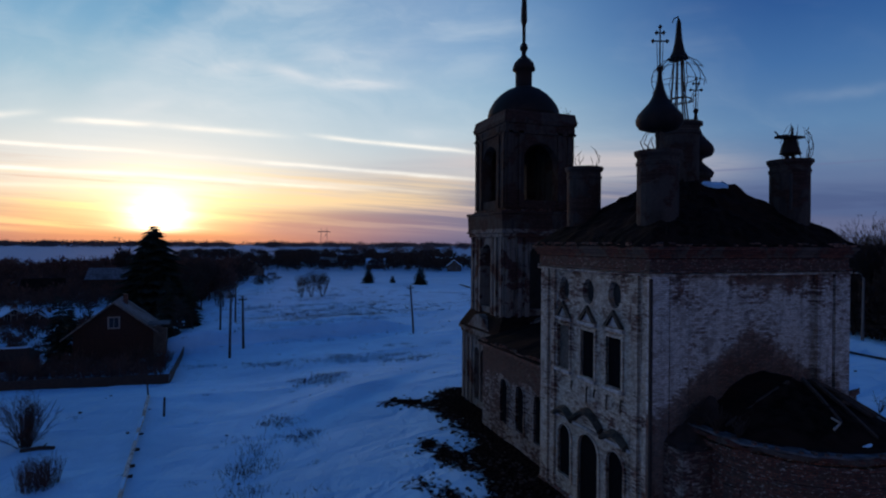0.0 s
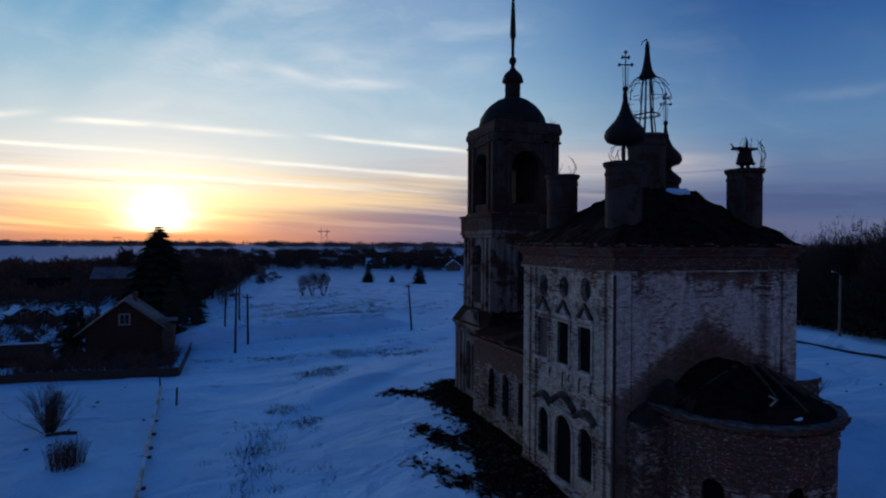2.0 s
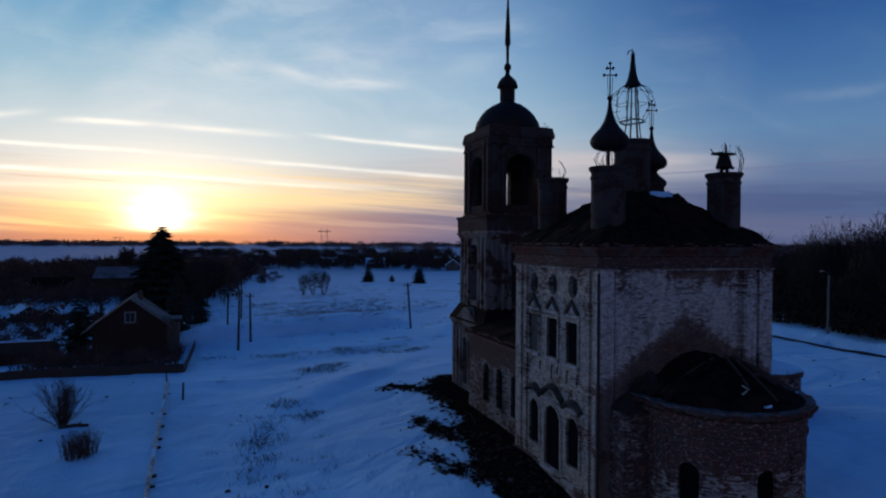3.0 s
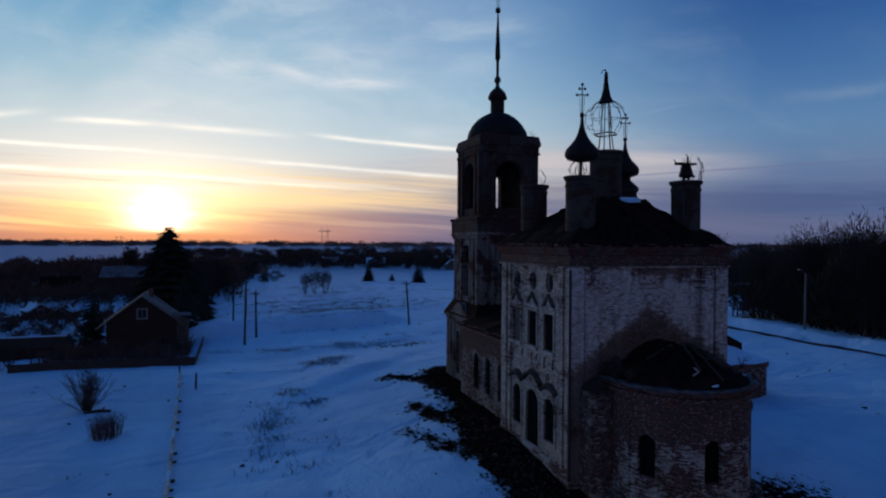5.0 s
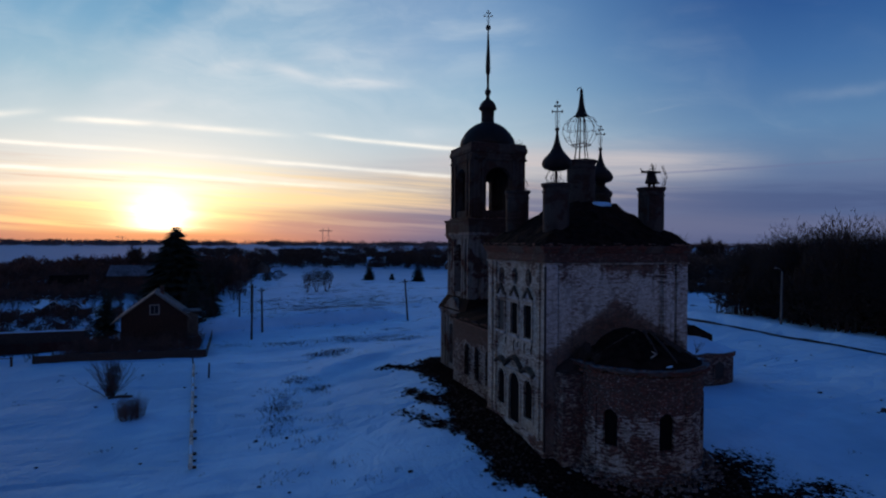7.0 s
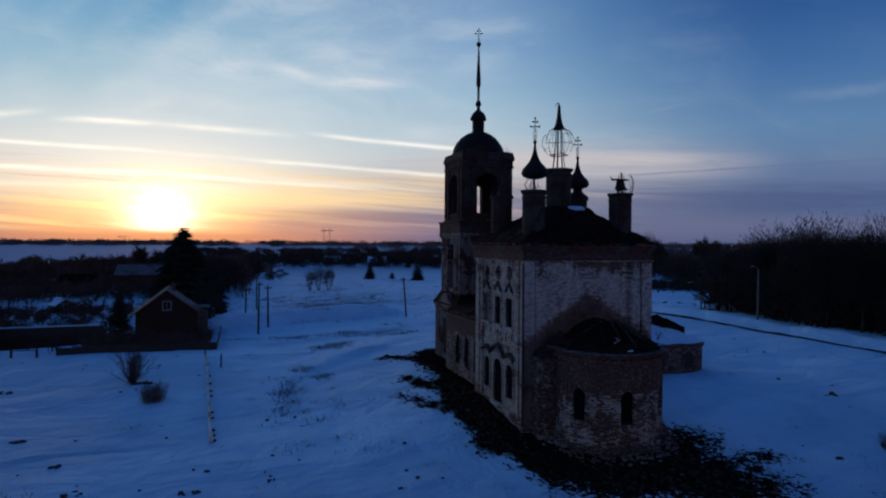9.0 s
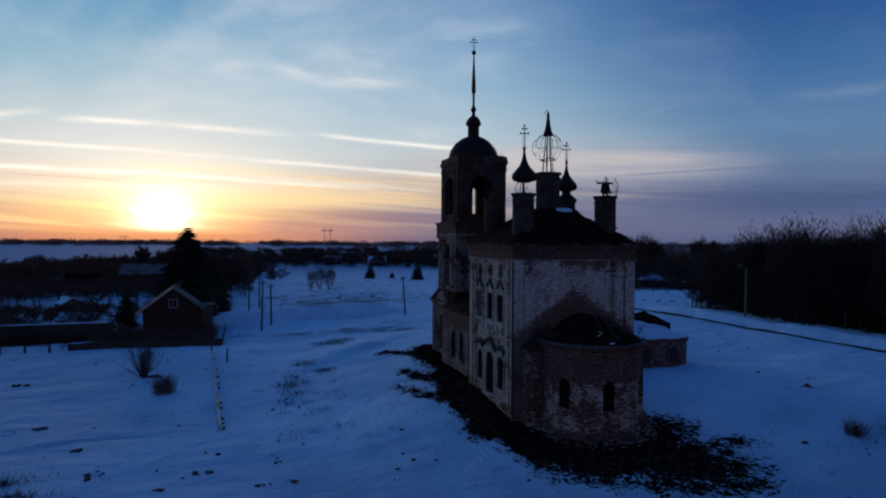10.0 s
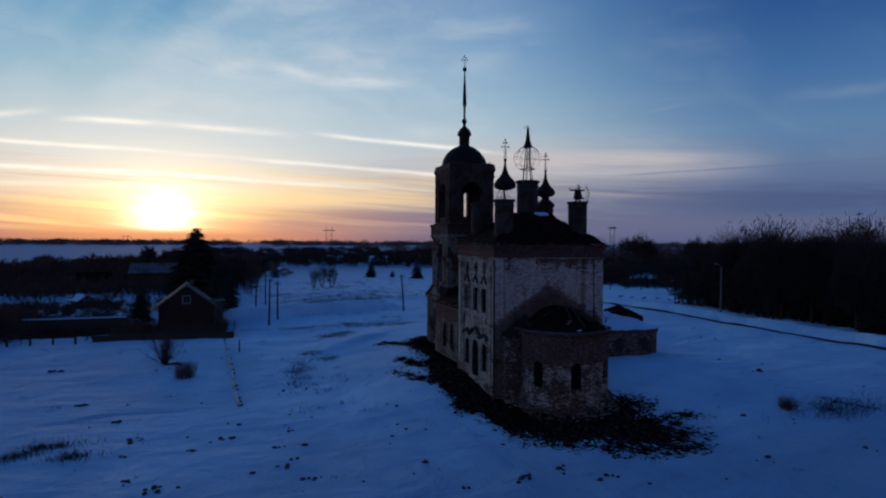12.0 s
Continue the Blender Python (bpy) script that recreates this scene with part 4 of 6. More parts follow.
for i, (cx, cy) in enumerate((SE, NE, SW, NW)):
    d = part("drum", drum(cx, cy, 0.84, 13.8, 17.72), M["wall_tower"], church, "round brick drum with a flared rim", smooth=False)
    if i == 3:
        part("dome_neck", lathe(bmesh.new(), cx + 0.06, cy, [(0.96, 17.73), (0.88, 17.88), (0.62, 18.12), (0.42, 18.3), (0.36, 18.42), (0.42, 18.58)], 20, 0.02), M["dome_iron"], d, "flared sheet-iron neck")
    if i == 0:
        part("dome_frame", loose_wires(cx, cy, 17.7, 0.5, 1.1, 9, 3 + i), M["wire"], d, "bare iron ribs")
        part("dome_post", tube(bmesh.new(), [(cx, cy, 17.7), (cx, cy, 18.8)], 0.09), M["wire"], d)
    if i in (0, 3):
        part("onion_dome", onion(cx + 0.06, cy, 18.55, 0.96), M["dome_iron"], d, "dark sheet-iron onion dome", smooth=True)
        part("cross", cross_on(cx + 0.06, cy, 21.2, 1.75), M["wire"], d, "thin wrought-iron cross")
part("window", boxes((7.9, 0.56, 15.4, 8.0, 0.64, 17.0)), M["dark_room"], church)

mid = part("drum", lathe(bmesh.new(), *MID, [(1.3, 16.2), (1.25, 16.75), (1.0, 16.8), (1.0, 19.2), (1.08, 19.25), (1.08, 19.4), (1.0, 19.45), (1.02, 19.6), (1.16, 19.72), (1.16, 19.84), (0.2, 19.88)], 20, 0.02), M["wall_tower"], church, "brick drum of the lost middle dome")


def bare_dome():
    """The skeleton of the middle onion: ribs, rings and the sheet-iron tip that is left."""
    bm = bmesh.new()
    cx, cy = MID
    shape = [(0.46, 23.1), (0.82, 22.86), (1.12, 22.5), (1.28, 22.1), (1.30, 21.75), (1.18, 21.4), (0.95, 21.15), (0.72, 20.95)]
    rng = random.Random(11)
    for k in range(12):
        a = 2 * math.pi * k / 12 + 0.15
        stop = rng.choice((3, 5, 6, 8, 8, 8))
        pts = []
        for j, (r, z) in enumerate(shape[:stop]):
            w = 1 + rng.uniform(-0.06, 0.06)
            aa = a + rng.uniform(-0.05, 0.05)
            pts.append((cx + r * w * math.cos(aa), cy + r * w * math.sin(aa), z))
        tube(bm, pts, 0.02, 0.016, 4)
    for r, z in ((0.72, 20.95), (0.66, 21.0), (0.46, 23.06)):
        ringp = [(cx + r * math.cos(2 * math.pi * i / 20), cy + r * math.sin(2 * math.pi * i / 20), z + 0.03 * math.sin(i)) for i in range(21)]
        tube(bm, ringp, 0.028, 0.028, 4)
    for z, r, start, arc in ((21.45, 1.2, 3, 9), (21.8, 1.29, 11, 8), (22.15, 1.26, 0, 12), (22.5, 1.12, 8, 10)):
        ringp = [(cx + r * math.cos(2 * math.pi * (start + i) / 20), cy + r * math.sin(2 * math.pi * (start + i) / 20), z + 0.05 * math.sin(2.3 * i)) for i in range(arc)]
        tube(bm, ringp, 0.016, 0.016, 4)
    for k in range(7):
        a = 2 * math.pi * k / 7 + 0.3
        tube(bm, [(cx + 0.5 * math.cos(a), cy + 0.5 * math.sin(a), 19.85), (cx + 0.36 * math.cos(a), cy + 0.36 * math.sin(a), 21.0), (cx + 0.22 * math.cos(a), cy + 0.22 * math.sin(a), 23.1)], 0.034, 0.03, 4)
    return bm


part("dome_frame", bare_dome(), M["wire"], mid, "rusted iron skeleton of an onion dome")
tip = lathe(bmesh.new(), *MID, [(0.52, 23.08), (0.44, 23.14), (0.30, 23.42), (0.20, 23.85), (0.14, 24.35), (0.11, 24.9), (0.04, 25.05)], 14, 0.05)
# the hook on top has the outline of a perched bird
tube(tip, [(MID[0], MID[1], 24.9), (MID[0] - 0.06, MID[1], 25.15), (MID[0] - 0.24, MID[1] + 0.05, 25.05), (MID[0] - 0.32, MID[1] + 0.1, 24.85)], 0.07, 0.02, 5)
part("dome_tip", tip, M["dome_iron"], mid, "sheet-iron tip left on the frame, topped by a bird's outline")

# the two drums without a dome
ne = bmesh.new()
lathe(ne, *NE, [(0.22, 17.95), (0.40, 18.05), (0.34, 18.3), (0.26, 18.7), (0.30, 18.78)], 9, 0.3)
for dx in (-0.2, 0.22):
    tube(ne, [(NE[0] + dx, NE[1], 17.7), (NE[0] + dx * 0.8, NE[1], 18.1)], 0.09, 0.08, 5)
box(ne, NE[0] - 0.62, NE[1] - 0.3, 18.74, NE[0] + 0.55, NE[1] + 0.3, 18.84)
tube(ne, [(NE[0] + 0.28, NE[1], 18.15), (NE[0] + 0.62, NE[1], 18.05), (NE[0] + 0.72, NE[1], 18.12)], 0.1, 0.03, 5)
tube(ne, [(NE[0] - 0.9, NE[1], 19.0), (NE[0] - 0.75, NE[1], 18.82), (NE[0] - 0.4, NE[1], 18.8)], 0.05, 0.05, 5)
tube(ne, [(NE[0] + 0.1, NE[1], 18.8), (NE[0] + 0.14, NE[1], 19.2), (NE[0] + 0.08, NE[1], 19.36)], 0.08, 0.02, 5)
part("dome_stump", ne, M["dome_iron"], church, "twisted remains of a dome")
part("dome_frame", loose_wires(NE[0] + 0.45, NE[1], 17.7, 0.5, 1.75, 16, 21, 0.014), M["wire"], church, "tangled wires")
part("dome_frame", loose_wires(*SW, 17.7, 0.6, 1.2, 9, 8, 0.018), M["wire"], church, "tangled wires")

# ---- apse ----
AX, AY, AR = 5.6, -1.5, 3.75


def round_wall(r, thick, z0, z1, holes, y_back=0.0, span=None):
    """A half-round wall with straight ends back to the main block."""
    quarter = math.pi / 2 * r
    straight = y_back - AY

    def place(u, z, d):
        if abs(u) <= quarter:
            a = u / r
            return Vector((AX + (r - d) * math.sin(a), AY - (r - d) * math.cos(a), z))
        s = 1 if u > 0 else -1
        return Vector((AX + s * (r - d), AY + (abs(u) - quarter), z))
    end = quarter + straight
    cuts = [quarter * k / 14 for k in range(-14, 15)]
    if span:
        return panel(rect(span[0], z0, span[1], z1), holes, thick, place, cuts=[c for c in cuts if span[0] < c < span[1]])
    return panel(rect(-end, z0, end, z1), holes, thick, place, cuts=cuts)


part("chancel_shoulder", boxes((0.5, -1.32, -0.7, 10.0, -0.27, 6.1)), M["wall_shoulder"], church, "bare brick shoulder between the block and the apse")
def roughen(bm, amount, seed):
    """Wears a moulding: pushes its points about a little."""
    for v in bm.verts:
        q = v.co * 1.9
        v.co += amount * Vector((noise.noise((q.x, q.y, q.z + seed)), noise.noise((q.y, q.z, q.x + seed)), 0.8 * noise.noise((q.z, q.x, q.y + seed))))
    return bm


apse_holes = [arch(u, 2.3, 0.9, 4.4) for u in (-3.95, -0.76, 2.54)]
apse = part("apse", round_wall(AR, 0.7, -0.7, 6.55, apse_holes), M["wall_apse"], church, "rounded apse of bare and peeling brick")
part("apse_cornice", roughen(round_wall(AR + 0.14, 0.4, 6.2, 6.42, []), 0.14, 1), M["wall_apse"], apse)
part("apse_cornice", roughen(round_wall(AR + 0.3, 0.5, 6.56, 6.74, []), 0.2, 2), M["cornice"], apse, "broken grey cornice")
part("apse_ledge", roughen(round_wall(AR + 0.34, 0.56, 6.755, 6.83, []), 0.10, 5), M["ledge"], apse, "frost-grey ledge on the cornice")
part("apse_band", round_wall(AR + 0.08, 0.3, 5.5, 5.66, []), M["wall_apse"], apse)
part("apse_plinth", round_wall(AR + 0.14, 0.4, -0.7, 0.95, []), M["wall_apse"], apse)
for s0, s1 in ((-5.6, -4.95), (-2.85, -1.95), (0.45, 1.35), (3.75, 4.5)):
    part("apse_pilaster", round_wall(AR + 0.09, 0.2, 0.9, 5.0, [], span=(s0, s1)), M["wall_apse"], apse)
# near-black sheets just inside the apse wall, painted shade for its windows
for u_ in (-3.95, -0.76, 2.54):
    part("apse_window", round_wall(AR - 0.22, 0.06, 2.2, 4.5, [], span=(u_ * 0.941 - 0.6, u_ * 0.941 + 0.6)), M["opening_shade"], apse, "near-black sheet for the shade of an empty window")
part("apse_shade_back", boxes((2.0, -0.6, 0.5, 9.2, -0.5, 6.5)), M["dark_room"], apse)


def apse_mound(x, y):
    """Height of the wreck of the apse roof."""
    r = math.hypot(x - AX, min(0.0, y - AY)) / AR
    lump = 0.5 * noise.noise((x * 0.75, y * 0.75, 2.0)) + 0.28 * noise.noise((x * 1.9, y * 1.9, 8.0)) + 0.14 * noise.noise((x * 4.5, y * 4.5, 3.0))
    body = max(0.0, 1 - (r + 0.08 * noise.noise((x * 0.9, y * 0.9, 5.0))) / 0.9) ** 0.8
    return 6.84 + 1.75 * body + 0.7 * lump * min(1.0, 1.6 * body)


def apse_roof():
    bm = bmesh.new()
    loops = []
    n, rings = 44, 16
    for k in range(rings + 1):
        t = 1 - k / rings
        r = (AR - 0.05) * t
        loop = [(AX - r, 0.02)] + [(AX - r * math.cos(math.pi * i / n), AY - r * math.sin(math.pi * i / n)) for i in range(n + 1)] + [(AX + r, 0.02)]
        loops.append([bm.verts.new((x, y, apse_mound(x, y))) for x, y in loop])
    for lo, hi in zip(loops, loops[1:]):
        for i in range(len(lo) - 1):
            bm.faces.new((lo[i], lo[i + 1], hi[i + 1], hi[i]))
    return bm


def shoulder_heap(x0, x1):
    """Earth, rotten boards and weeds piled on the shoulder, against the block."""
    bm = bmesh.new()
    nx, ny = 16, 8
    grid = {}
    for i in range(nx + 1):
        for j in range(ny + 1):
            x, y = x0 + (x1 - x0) * i / nx, -1.36 + 1.1 * j / ny
            grown = min(1.0, 1.2 * i / nx)
            rise = 1.6 * (j / ny) * grown + (0.08 + 0.25 * grown) * noise.noise((x * 1.7, y * 1.7, 4.0)) + 0.1 * noise.noise((x * 4, y * 4, 1.0))
            grid[i, j] = bm.verts.new((x, y, 6.14 + rise if 0 < j else 6.05))
    for i in range(nx):
        for j in range(ny):
            bm.faces.new((grid[i, j], grid[i + 1, j], grid[i + 1, j + 1], grid[i, j + 1]))
    return bm


part("debris", shoulder_heap(0.5, 3.0), M["rubble"], church, "dark heap of rotten boards and earth")
aroof = part("apse_roof", apse_roof(), M["roof_iron"], church, "collapsed apse roof of rotten iron and debris")
brng = random.Random(5)
for k in range(9):
    a0 = brng.uniform(0.15, math.pi - 0.15)
    r0, r1 = brng.uniform(0.4, 2.2), brng.uniform(2.2, AR - 0.35)
    a1 = a0 + brng.uniform(-0.9, 0.9)
    p0 = Vector((AX - r0 * math.cos(a0), AY - r0 * math.sin(a0), 0))
    p1 = Vector((AX - r1 * math.cos(a1), AY - r1 * math.sin(a1), 0))
    p0.z, p1.z = apse_mound(p0.x, p0.y) + brng.uniform(0.02, 0.35), apse_mound(p1.x, p1.y) + 0.1
    part("rotten_rafter", tube(bmesh.new(), [p0, p0.lerp(p1, 0.5) + Vector((0, 0, 0.06)), p1], 0.08, 0.06, 4), M["wood_dark"], aroof)
for cx_, cy_, rx_, ry_ in ((5.35, -4.75, 0.24, 0.045), (9.0, -3.0, 0.06, 0.12)):
    part("snow_patch", snow_patch(cx_, cy_, rx_, ry_, apse_mound, 0.05, 9), M["snow"], aroof, "scrap of snow")

for p0, p1 in (((4.55, -4.1), (5.0, -4.0)), ((5.0, -4.0), (4.92, -3.7))):
    a, b = (Vector((x, y, apse_mound(x, y) + 0.12)) for x, y in (p0, p1))
    part("fallen_board", tube(bmesh.new(), [a, b], 0.045, 0.03, 4), M["wood_pale"], aroof, "pale splintered board")

# ---- refectory between the church and the tower ----
RX = 0.5
ref_holes = [arch(y, 2.75, 0.98, 5.45) for y in (9.85, 12.1, 14.3)]
part("wall", panel(rect(L, 0.2, 17.7, 7.1), ref_holes, 0.8, face_south(RX)), M["wall_refectory"], church, "low refectory wall of stained brick")
for loop in ref_holes:
    frame_trim("window_surround", loop, 0.12, RX, 0.06, M["wall_refectory"], church)
part("wall", panel(rect(L, 0.2, 17.7, 7.1), [], 0.8, face_north(W - RX)), M["wall_tower_low"], church)
# the refectory's openings get the same near-black shade sheets
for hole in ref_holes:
    part("window", panel(grow(hole, 0.04), [], 0.05, face_south(RX + 0.1)), M["opening_shade"], church, "near-black sheet for the shade in an empty window opening")
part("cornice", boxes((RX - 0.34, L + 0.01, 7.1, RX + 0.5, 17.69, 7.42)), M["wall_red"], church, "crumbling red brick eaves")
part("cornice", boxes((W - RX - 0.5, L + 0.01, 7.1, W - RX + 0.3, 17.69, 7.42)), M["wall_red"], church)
part("shade_lining", boxes((RX + 0.82, L + 0.05, 0.3, W - RX - 0.82, 17.6, 7.0)), M["dark_room"], church)
rr = bmesh.new()
for k in range(12):
    y0, y1 = L + 0.02 + (17.68 - L - 0.02) * k / 12, L + 0.02 + (17.68 - L - 0.02) * (k + 1) / 12
    for x0, x1, z0, z1 in ((RX - 0.4, 2.7, 7.4, 8.0), (2.7, CX, 8.0, 8.5), (CX, 7.7, 8.5, 8.0), (7.7, W - RX + 0.4, 8.0, 7.4)):
        rr.faces.new([rr.verts.new((x, y, z + 0.14 * noise.noise((x * 1.3, y * 1.3, 4)))) for x, y, z in ((x0, y0, z0), (x1, y0, z1), (x1, y1, z1), (x0, y1, z0))])
bmesh.ops.remove_doubles(rr, verts=rr.verts[:], dist=0.001)
bmesh.ops.solidify(rr, geom=rr.faces[:], thickness=0.12)
part("roof", rr, M["roof_iron"], church, "low rusted refectory roof")

# ---- bell tower ----
TX, TY = 5.2, 21.2


def tier(h, z0, z1, hole, thick, mat, label, faces="senw"):
    """Four walls of a square storey; hole(centre) gives the openings of a side."""
    for k in faces:
        if k == "s":
            bm = panel(rect(TY - h, z0, TY + h, z1), hole(TY), thick, face_south(TX - h))
        elif k == "n":
            bm = panel(rect(TY - h, z0, TY + h, z1), hole(TY), thick, face_north(TX + h))
        elif k == "e":
            bm = panel(rect(TX - h + thick, z0, TX + h - thick, z1), hole(TX), thick, face_east(TY - h))
        else:
            bm = panel(rect(TX - h + thick, z0, TX + h - thick, z1), hole(TX), thick, face_west(TY + h))
        part("tower_wall", bm, mat, church, label)


def corner_strips(h, z0, z1, mat, offs, w, proud):
    """Flat strips up the faces of a square storey."""
    for o in offs:
        for s in (-1, 1):
            c = s * o
            part("tower_strip", boxes((TX - h - proud, TY + c - w / 2, z0, TX - h + 0.02, TY + c + w / 2, z1)), mat, church)
            part("tower_strip", boxes((TX + c - w / 2, TY - h - proud, z0, TX + c + w / 2, TY - h + 0.02, z1)), mat, church)


def square_ring(h, prof):
    return ring_box(bmesh.new(), TX - h, TY - h, TX + h, TY + h, prof)


# first storey, with a gabled front
H1, H2, H3 = 3.45, 2.95, 2.72
tier(H1, 0.2, 7.25, lambda c: [arch(c - 0.62, 2.2, 0.95, 6.1), arch(c + 0.62, 2.2, 0.95, 6.1)], 0.8, M["wall_tower_low"], "stained whitewashed tower base")
corner_strips(H1, 1.2, 7.2, M["wall_tower_low"], (1.55, 2.35, 3.15), 0.34, 0.12)
part("tower_cornice", square_ring(H1, [(0.0, 7.0), (0.12, 7.02), (0.12, 7.2), (0.26, 7.26), (0.28, 7.45), (0.05, 7.5)]), M["wall_tower_low"], church)
for yaw in (0, 90):
    n = 12
    lo = []
    for i in range(n + 1):
        t = -1 + 2 * i / n
        z = 7.5 + 1.15 * (0.5 + 0.5 * math.cos(math.pi * t))
        lo.append((2.6 * t, z))
    prof = [(-2.6, 7.4)] + lo + [(2.6, 7.4)]
    if yaw == 0:
        g = panel([(TY + a, b) for a, b in prof], [], 0.6, face_south(TX - H1 - 0.2))
    else:
        g = panel([(TX + a, b) for a, b in prof], [], 0.6, face_east(TY - H1 - 0.2))
    part("tower_gable", g, M["wall_tower_low"], church, "curved gable on the tower base")
for i in range(17):
    c = -2.8 + 0.35 * i
    part("dentil", boxes((TX - H1 - 0.2, TY + c - 0.09, 6.72, TX - H1 - 0.01, TY + c + 0.09, 6.99)), M["wall_tower_low"], church)
    part("dentil", boxes((TX + c - 0.09, TY - H1 - 0.2, 6.72, TX + c + 0.09, TY - H1 - 0.01, 6.99)), M["wall_tower_low"], church)
part("tower_roof", square_ring(H1, [(0.2, 7.45), (0.25, 7.55), (-0.45, 8.75), (-0.6, 8.8)]), M["roof_iron"], church)

part("shade_lining", boxes((TX - H1 + 0.82, TY - H1 + 0.82, 0.3, TX + H1 - 0.82, TY + H1 - 0.82, 7.2)), M["dark_room"], church)
part("shade_lining", boxes((TX - H2 + 0.77, TY - H2 + 0.77, 8.4, TX + H2 - 0.77, TY + H2 - 0.77, 14.25)), M["dark_room"], church)
# second storey
tier(H2, 8.5, 14.3, lambda c: [arch(c, 9.2, 2.0, 13.8)], 0.75, M["wall_tower_low"], "grey whitewashed tower wall")
corner_strips(H2, 8.7, 14.28, M["wall_tower_low"], (1.15, 1.75, 2.62), 0.36, 0.12)
part("tower_cornice", square_ring(H2, [(0.05, 14.29), (0.16, 14.32), (0.16, 14.55), (0.3, 14.6), (0.3, 14.72), (0.22, 14.74), (0.22, 14.88)]), M["wall_tower_low"], church, "pale cornice band")
part("tower_parapet", square_ring(H2, [(0.22, 14.885), (0.24, 15.9), (0.32, 15.94), (0.32, 16.12), (-0.1, 16.16)]), M["wall_tower"], church)

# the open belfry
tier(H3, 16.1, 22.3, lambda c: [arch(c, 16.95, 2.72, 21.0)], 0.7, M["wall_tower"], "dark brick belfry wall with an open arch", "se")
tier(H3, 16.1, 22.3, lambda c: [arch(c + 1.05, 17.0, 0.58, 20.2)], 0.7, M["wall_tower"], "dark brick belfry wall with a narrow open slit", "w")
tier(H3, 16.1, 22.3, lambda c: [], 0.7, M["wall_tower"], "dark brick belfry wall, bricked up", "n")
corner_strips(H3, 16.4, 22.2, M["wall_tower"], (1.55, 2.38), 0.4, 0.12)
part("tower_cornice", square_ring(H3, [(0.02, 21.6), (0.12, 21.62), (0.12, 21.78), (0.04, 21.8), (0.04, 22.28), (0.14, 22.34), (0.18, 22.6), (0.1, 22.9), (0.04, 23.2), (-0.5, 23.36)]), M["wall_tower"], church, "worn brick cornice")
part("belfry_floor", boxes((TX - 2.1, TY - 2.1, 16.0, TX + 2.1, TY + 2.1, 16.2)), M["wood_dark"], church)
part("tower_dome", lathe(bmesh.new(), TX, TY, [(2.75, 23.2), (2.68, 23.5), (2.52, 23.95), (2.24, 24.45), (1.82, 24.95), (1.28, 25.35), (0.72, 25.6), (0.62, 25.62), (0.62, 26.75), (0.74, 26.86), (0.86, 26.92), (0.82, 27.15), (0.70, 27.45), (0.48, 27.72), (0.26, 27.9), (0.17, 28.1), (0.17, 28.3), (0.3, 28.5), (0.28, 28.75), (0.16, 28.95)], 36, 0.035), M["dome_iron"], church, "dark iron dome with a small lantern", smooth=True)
part("tower_spire", lathe(bmesh.new(), TX, TY, [(0.12, 28.9), (0.13, 30.3), (0.24, 30.6), (0.21, 31.6), (0.13, 33.2), (0.07, 34.4), (0.06, 34.62), (0.2, 34.72), (0.25, 34.9), (0.2, 35.08), (0.04, 35.15)], 12), M["dome_iron"], church, "needle spire with a ball")
part("cross", cross_on(TX, TY, 35.1, 1.4, -19, 0.26), M["wire"], church, "iron cross")

# ---- the ruined side chapel ----
chapel = thing("ruined_chapel", (19.5, 10.5, 1.4), "low ruined brick side chapel with a snow-laden broken roof", "ruin")


def chapel_outline(o=0.0):
    pts = [(13.0 - o, 8.5 - o)]
    for i in range(7):
        a = -math.pi / 2 + math.pi / 2 * i / 6
        pts.append((22.6 + (1.7 + o) * math.cos(a), 10.2 + (1.7 + o) * math.sin(a)))
    return pts + [(24.3 + o, 15.0 + o), (13.0 - o, 15.0 + o)]


def prism(pts, z0, z1, top=None):
    bm = bmesh.new()
    lo = [bm.verts.new((x, y, z0)) for x, y in pts]
    hi = [bm.verts.new((x, y, z1 if top is None else top(x, y))) for x, y in pts]
    n = len(pts)
    for i in range(n):
        bm.faces.new((lo[i], lo[(i + 1) % n], hi[(i + 1) % n], hi[i]))
    bm.faces.new(lo[::-1]), bm.faces.new(hi)
    return bm


cw = part("wall", prism(chapel_outline(), 0.4, 4.1), M["wall_chapel"], chapel, "peeling brick wall")
part("cornice", prism(chapel_outline(0.16), 4.1, 4.42), M["wall_red"], chapel)
part("plinth", prism(chapel_outline(0.12), 0.4, 1.75), M["wall_red"], chapel)
# sheets on the solid wall, dark as the shade of a window
for x in (18.4, 21.7):
    part("window", panel(arch(x, 2.2, 0.95, 3.7), [], 0.05, face_east(8.46)), M["dark_room"], chapel, "near-black sheet for the shade of an empty window")
    part("window_surround", panel(grow(arch(x, 2.2, 0.95, 3.7), 0.12), [arch(x, 2.2, 0.95, 3.7)], 0.1, face_east(8.43)), M["wall_chapel"], chapel)


def chapel_top(x, y):
    ridge = 1 - abs(y - 11.8) / 3.6
    end = min(1.0, max(0.0, (24.5 - x) / 4.6))
    return 4.46 + 1.75 * max(0, ridge) * end ** 0.7 + 0.15 * noise.noise((x, y, 2))


rb = bmesh.new()
gx, gy = [13 + 11.4 * i / 20 for i in range(21)], [8.35 + 6.8 * j / 14 for j in range(15)]
vv = {}
for i, x in enumerate(gx):
    for j, y in enumerate(gy):
        xx = min(x, 22.6 + math.sqrt(max(0.0, 1.9 ** 2 - max(0.0, 10.2 - y) ** 2))) if y < 10.2 else x
        vv[i, j] = rb.verts.new((xx, y, chapel_top(xx, y)))
